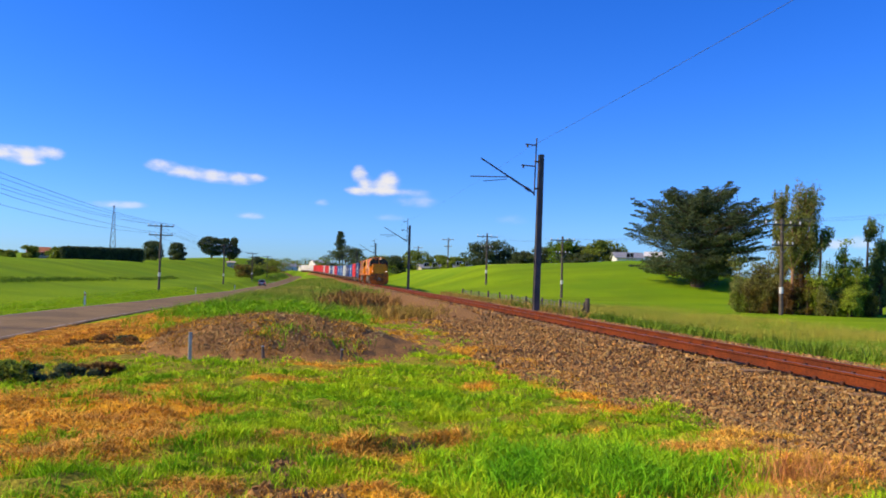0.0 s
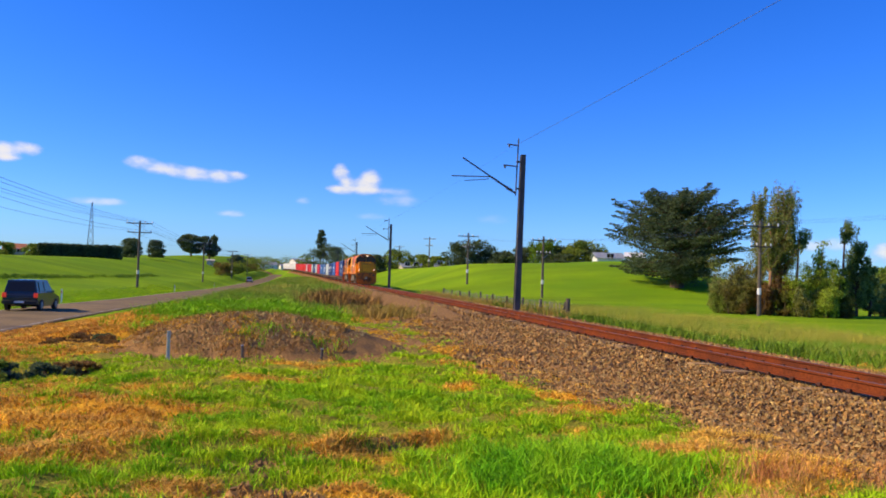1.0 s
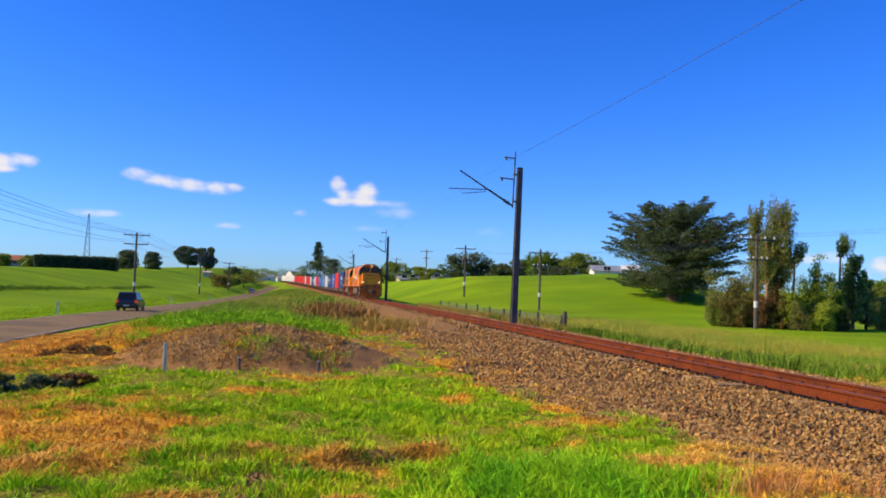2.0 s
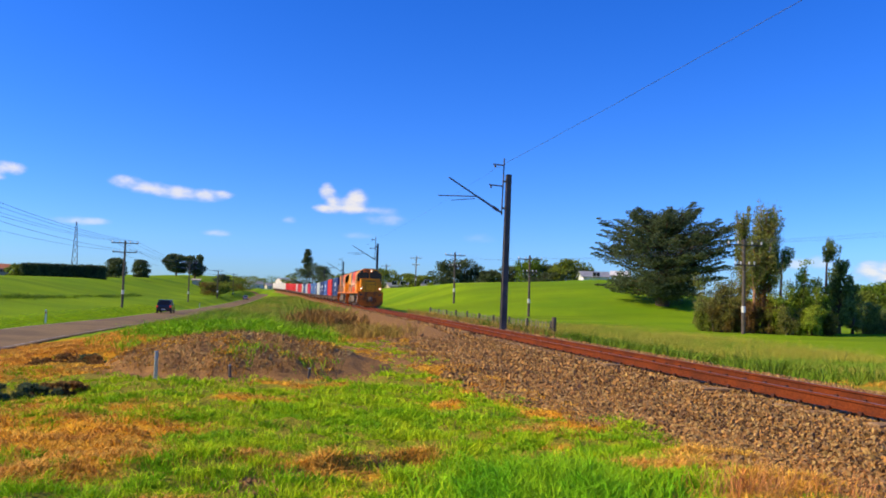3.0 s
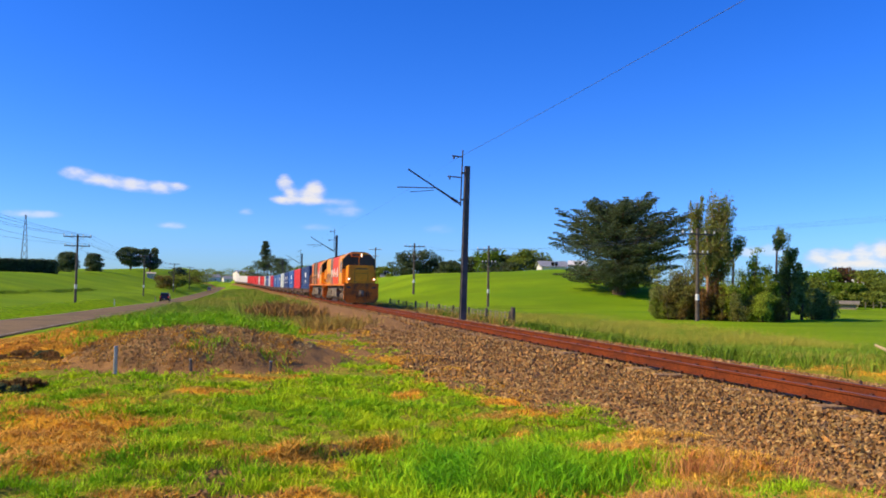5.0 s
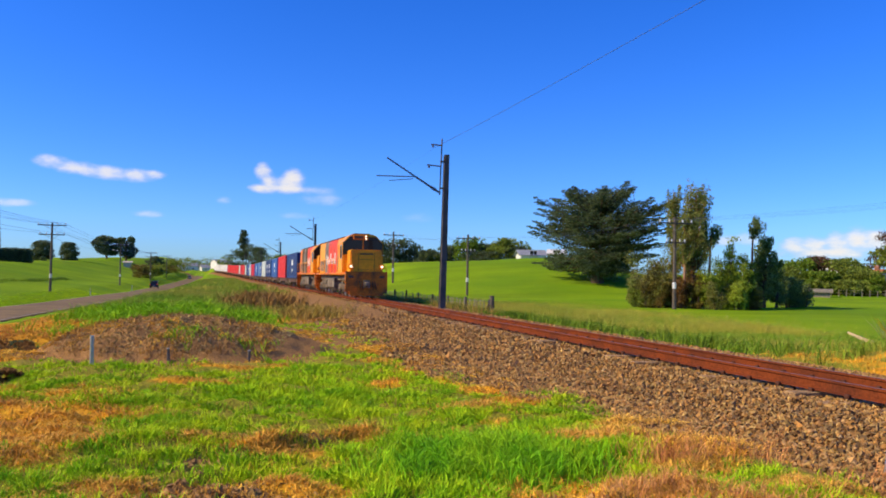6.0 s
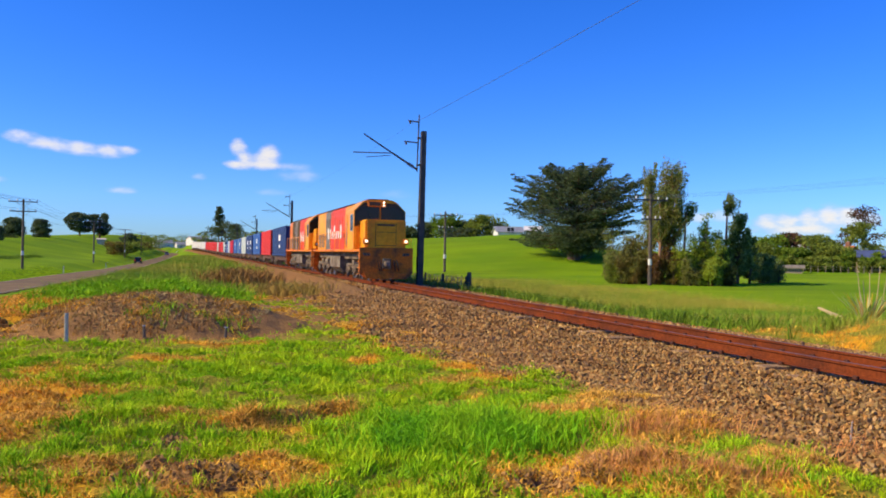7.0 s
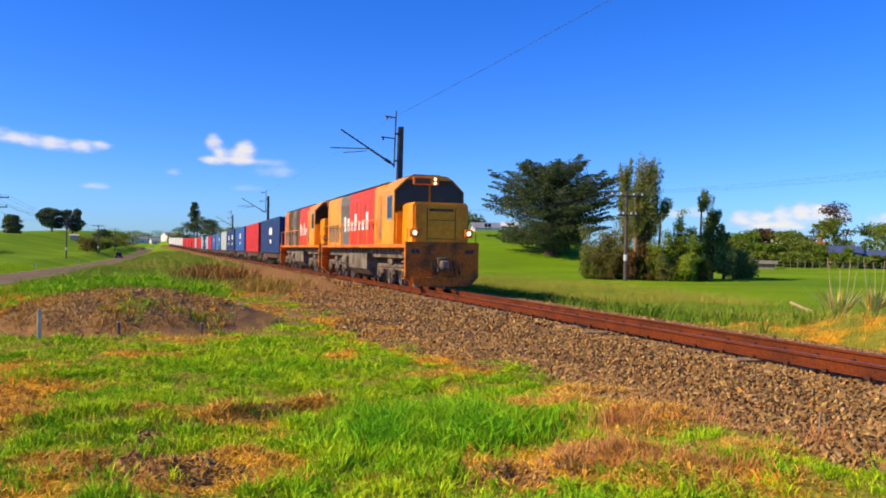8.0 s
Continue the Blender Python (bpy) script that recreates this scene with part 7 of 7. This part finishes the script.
    blades("heap_weeds", "green weeds rooted on the gravel heap", x, y, 0.1 + 0.1 * rng.uniform(0, 1, k), 0.014, M["grass_dark"], 0.8, 6, 0.05)
    k = 1100
    a, r = rng.uniform(0, 6.28, k), np.sqrt(rng.uniform(0, 1, k))
    x, y = MOUND[0] + 2.2 * r * np.cos(a), MOUND[1] - 0.4 + 2.0 * r * np.sin(a)
    blades("heap_stems", "short dead brown stems on the gravel heap", x, y, 0.05 + 0.1 * rng.uniform(0, 1, k), 0.012, M["weed_brown"], 0.6, 4, 0.05)
    # dead weeds by the track
    k = 460
    x, y = -3.8 + rng.normal(0, 0.6, k), 36 + rng.normal(0, 1.4, k)
    blades("dead_weeds", "clump of dead brown weeds beside the railway", x, y, 0.55 + 0.3 * rng.uniform(0, 1, k), 0.04, M["weed_brown"], 0.5, 9, 0.08)
    k = 240
    x, y = -1.7 + rng.normal(0, 0.7, k), 30.5 + rng.normal(0, 1.0, k)
    blades("dead_weeds", "clump of pale dry weeds beside the railway", x, y, 0.3 + 0.25 * rng.uniform(0, 1, k), 0.02, M["weed_pale"], 0.6, 9, 0.08)
    k = 1900
    x, y = 1.25 + rng.normal(0, 0.42, k), 6.85 + rng.normal(0, 0.34, k)
    blades("lush_tuft", "thick lush tuft of bright green grass", x, y, 0.12 + 0.14 * rng.uniform(0, 1, k), 0.009, M["lush"], 0.75, 6, 0.03)

    def bank(n, s, x, y, dry, soil):
        return np.clip(dry * 1.2 - 0.2, 0, 1)
    x, y, _, _ = scatter(9000, 12.4, 17.5, 1, 19, bank)
    blades("bank_straw", "dry pale straw on the spoil bank", x, y, 0.07 + 0.07 * rng.uniform(0, 1, len(x)), 0.012, M["turf"], 1.2)

    def fence_weeds(n, s, x, y, dry, soil):
        return blob(n, 0 * s, 12.7, 0, 0.55, 1) * np.clip(0.6 + fbm(s * 0.3, n, 160), 0, 1)
    x, y, _, _ = scatter(9000, 11.8, 14, 36, 78, fence_weeds)
    blades("fence_weeds", "dry tan weeds along the railway fence", x, y, 0.3 + 0.35 * rng.uniform(0, 1, len(x)), 0.018, M["weed_pale"], 0.6, 5, 0.08)

    def seed_heads(n, s, x, y, dry, soil):
        return np.clip(0.3 + 1.6 * fbm(x * 0.12, y * 0.12, 162), 0, 1) * smooth(13.5, 16, n) * (1 - smooth(24, 32, n))
    x, y, _, _ = scatter(36000, 13, 32, 12, 62, seed_heads)
    blades("seed_heads", "thin yellowish seed heads over the paddock grass", x, y, 0.3 + 0.25 * rng.uniform(0, 1, len(x)), 0.007, M["seed"], 0.8, 4, 0.12)
    # dry stalks close by
    for cx, cy, k, h0 in ((2.9, 6.85, 64, 0.44), (2.35, 5.75, 90, 0.24), (2.75, 5.35, 90, 0.2), (2.0, 5.5, 70, 0.16), (3.2, 5.35, 60, 0.18), (3.6, 5.9, 60, 0.14), (2.35, 7.85, 110, 0.12), (3.75, 6.75, 16, 0.42), (4.4, 6.0, 16, 0.36)):
        x, y = cx + rng.normal(0, 0.2, k), cy + rng.normal(0, 0.12, k)
        blades("dry_stalks", "thin dry reddish grass stalks in a ragged clump", x, y, h0 * (0.35 + 0.8 * rng.uniform(0, 1, k) ** 1.6), 0.0045, M["rusty"], 0.8, 6, 0.04)
    k = 16
    x, y = 3.65 + rng.normal(0, 0.16, k), 7.1 + rng.normal(0, 0.16, k)
    blades("dry_stalks", "sparse dry stalks at the foot of the ballast", x, y, 0.2 + 0.25 * rng.uniform(0, 1, k), 0.004, M["rusty"], 0.6, 3, 0.03)
    # lumps of dead matted turf
    spots = np.array([(q[0], q[1], min(q[2], 0.55)) for q in DRY_SPOTS if q[1] < 10 and q[2] < 1.2 and not (q[0] < 0 and q[1] < 6.1)])
    k = 5200
    c = spots[rng.integers(0, len(spots), k)]
    x, y = c[:, 0] + rng.normal(0, 0.6, k) * c[:, 2], c[:, 1] + rng.normal(0, 0.42, k) * c[:, 2]
    lump = np.exp(-((x - c[:, 0]) ** 2 + (y - c[:, 1]) ** 2) / c[:, 2] ** 2) * (0.6 + 0.8 * np.clip(fbm(x * 4, y * 4, 120), -0.5, 1))
    blades("dead_turf", "tangled lumps of dead brown turf", x, y, 0.03 + 0.13 * np.clip(lump, 0, 1.2), 0.011, M["turf"], 1.4, 4, 0.05)

    # ditch weeds, dark so that they also stand for the fence's shadow strip
    def dark_weed(n, s, x, y, dry, soil):
        return blob(n, s, 13.6, 34, 1.6, 16) * (0.6 + 0.6 * fbm(x * 0.5, y * 0.5, 130)) * np.clip(1 - 1.5 * dry, 0, 1)
    x, y, _, _ = scatter(9000, 12, 16, 14, 60, dark_weed)
    blades("ditch_weeds", "dark green ditch weeds, also standing for the shadow strip beside the railway", x, y, 0.3 + 0.3 * rng.uniform(0, 1, len(x)), 0.03, M["dark_weed"], 0.7, 6, 0.08)

    def far_bank(n, s, x, y, dry, soil):
        return smooth(-9.6, -8.0, n) * (1 - smooth(3.0, 5.0, n)) * np.clip(0.75 + fbm(x * 0.15, y * 0.15, 140), 0, 1)
    x, y, _, _ = scatter(21000, -10, 5, 52, 230, far_bank, 1.3)
    blades("far_rank_grass", "rough olive and brown grass between road and railway", x, y, (0.1 + 0.2 * rng.uniform(0, 1, len(x))) * (1 + 1.0 * smooth(-3, 2, x * CH + y * SH)), 0.05, M["tall"], 0.6, 4, 0.2)


grass()


# ---- what moves ----
def motions():
    steps = [k * 0.5 for k in range(17)]
    for ob, off, dz in moving:
        walk(ob, [(t, on_line(train_s(t) + off, dz)) for t in steps])
    for ws in sets_a + sets_b:
        y, r = ws.location.y, ws.location.z
        turns = [(k / 30, math.degrees((train_s(0) - train_s(k / 30)) / r)) for k in range(241)]
        walk(ws, [(t, pose(0, y, r, a, 0, 0)) for t, a in turns])
    walk(car_dark, [(t, on_road(-14.0, 17.6 + 26.8 * t + 0.2 * t * t)) for t in steps])
    walk(car_far, [(t, on_road(-14.0, 208 + 31.0 * t)) for t in steps])
    walk(car_white, [(t, on_road(-11.5, 640 - 12.0 * t, 180)) for t in steps])


motions()
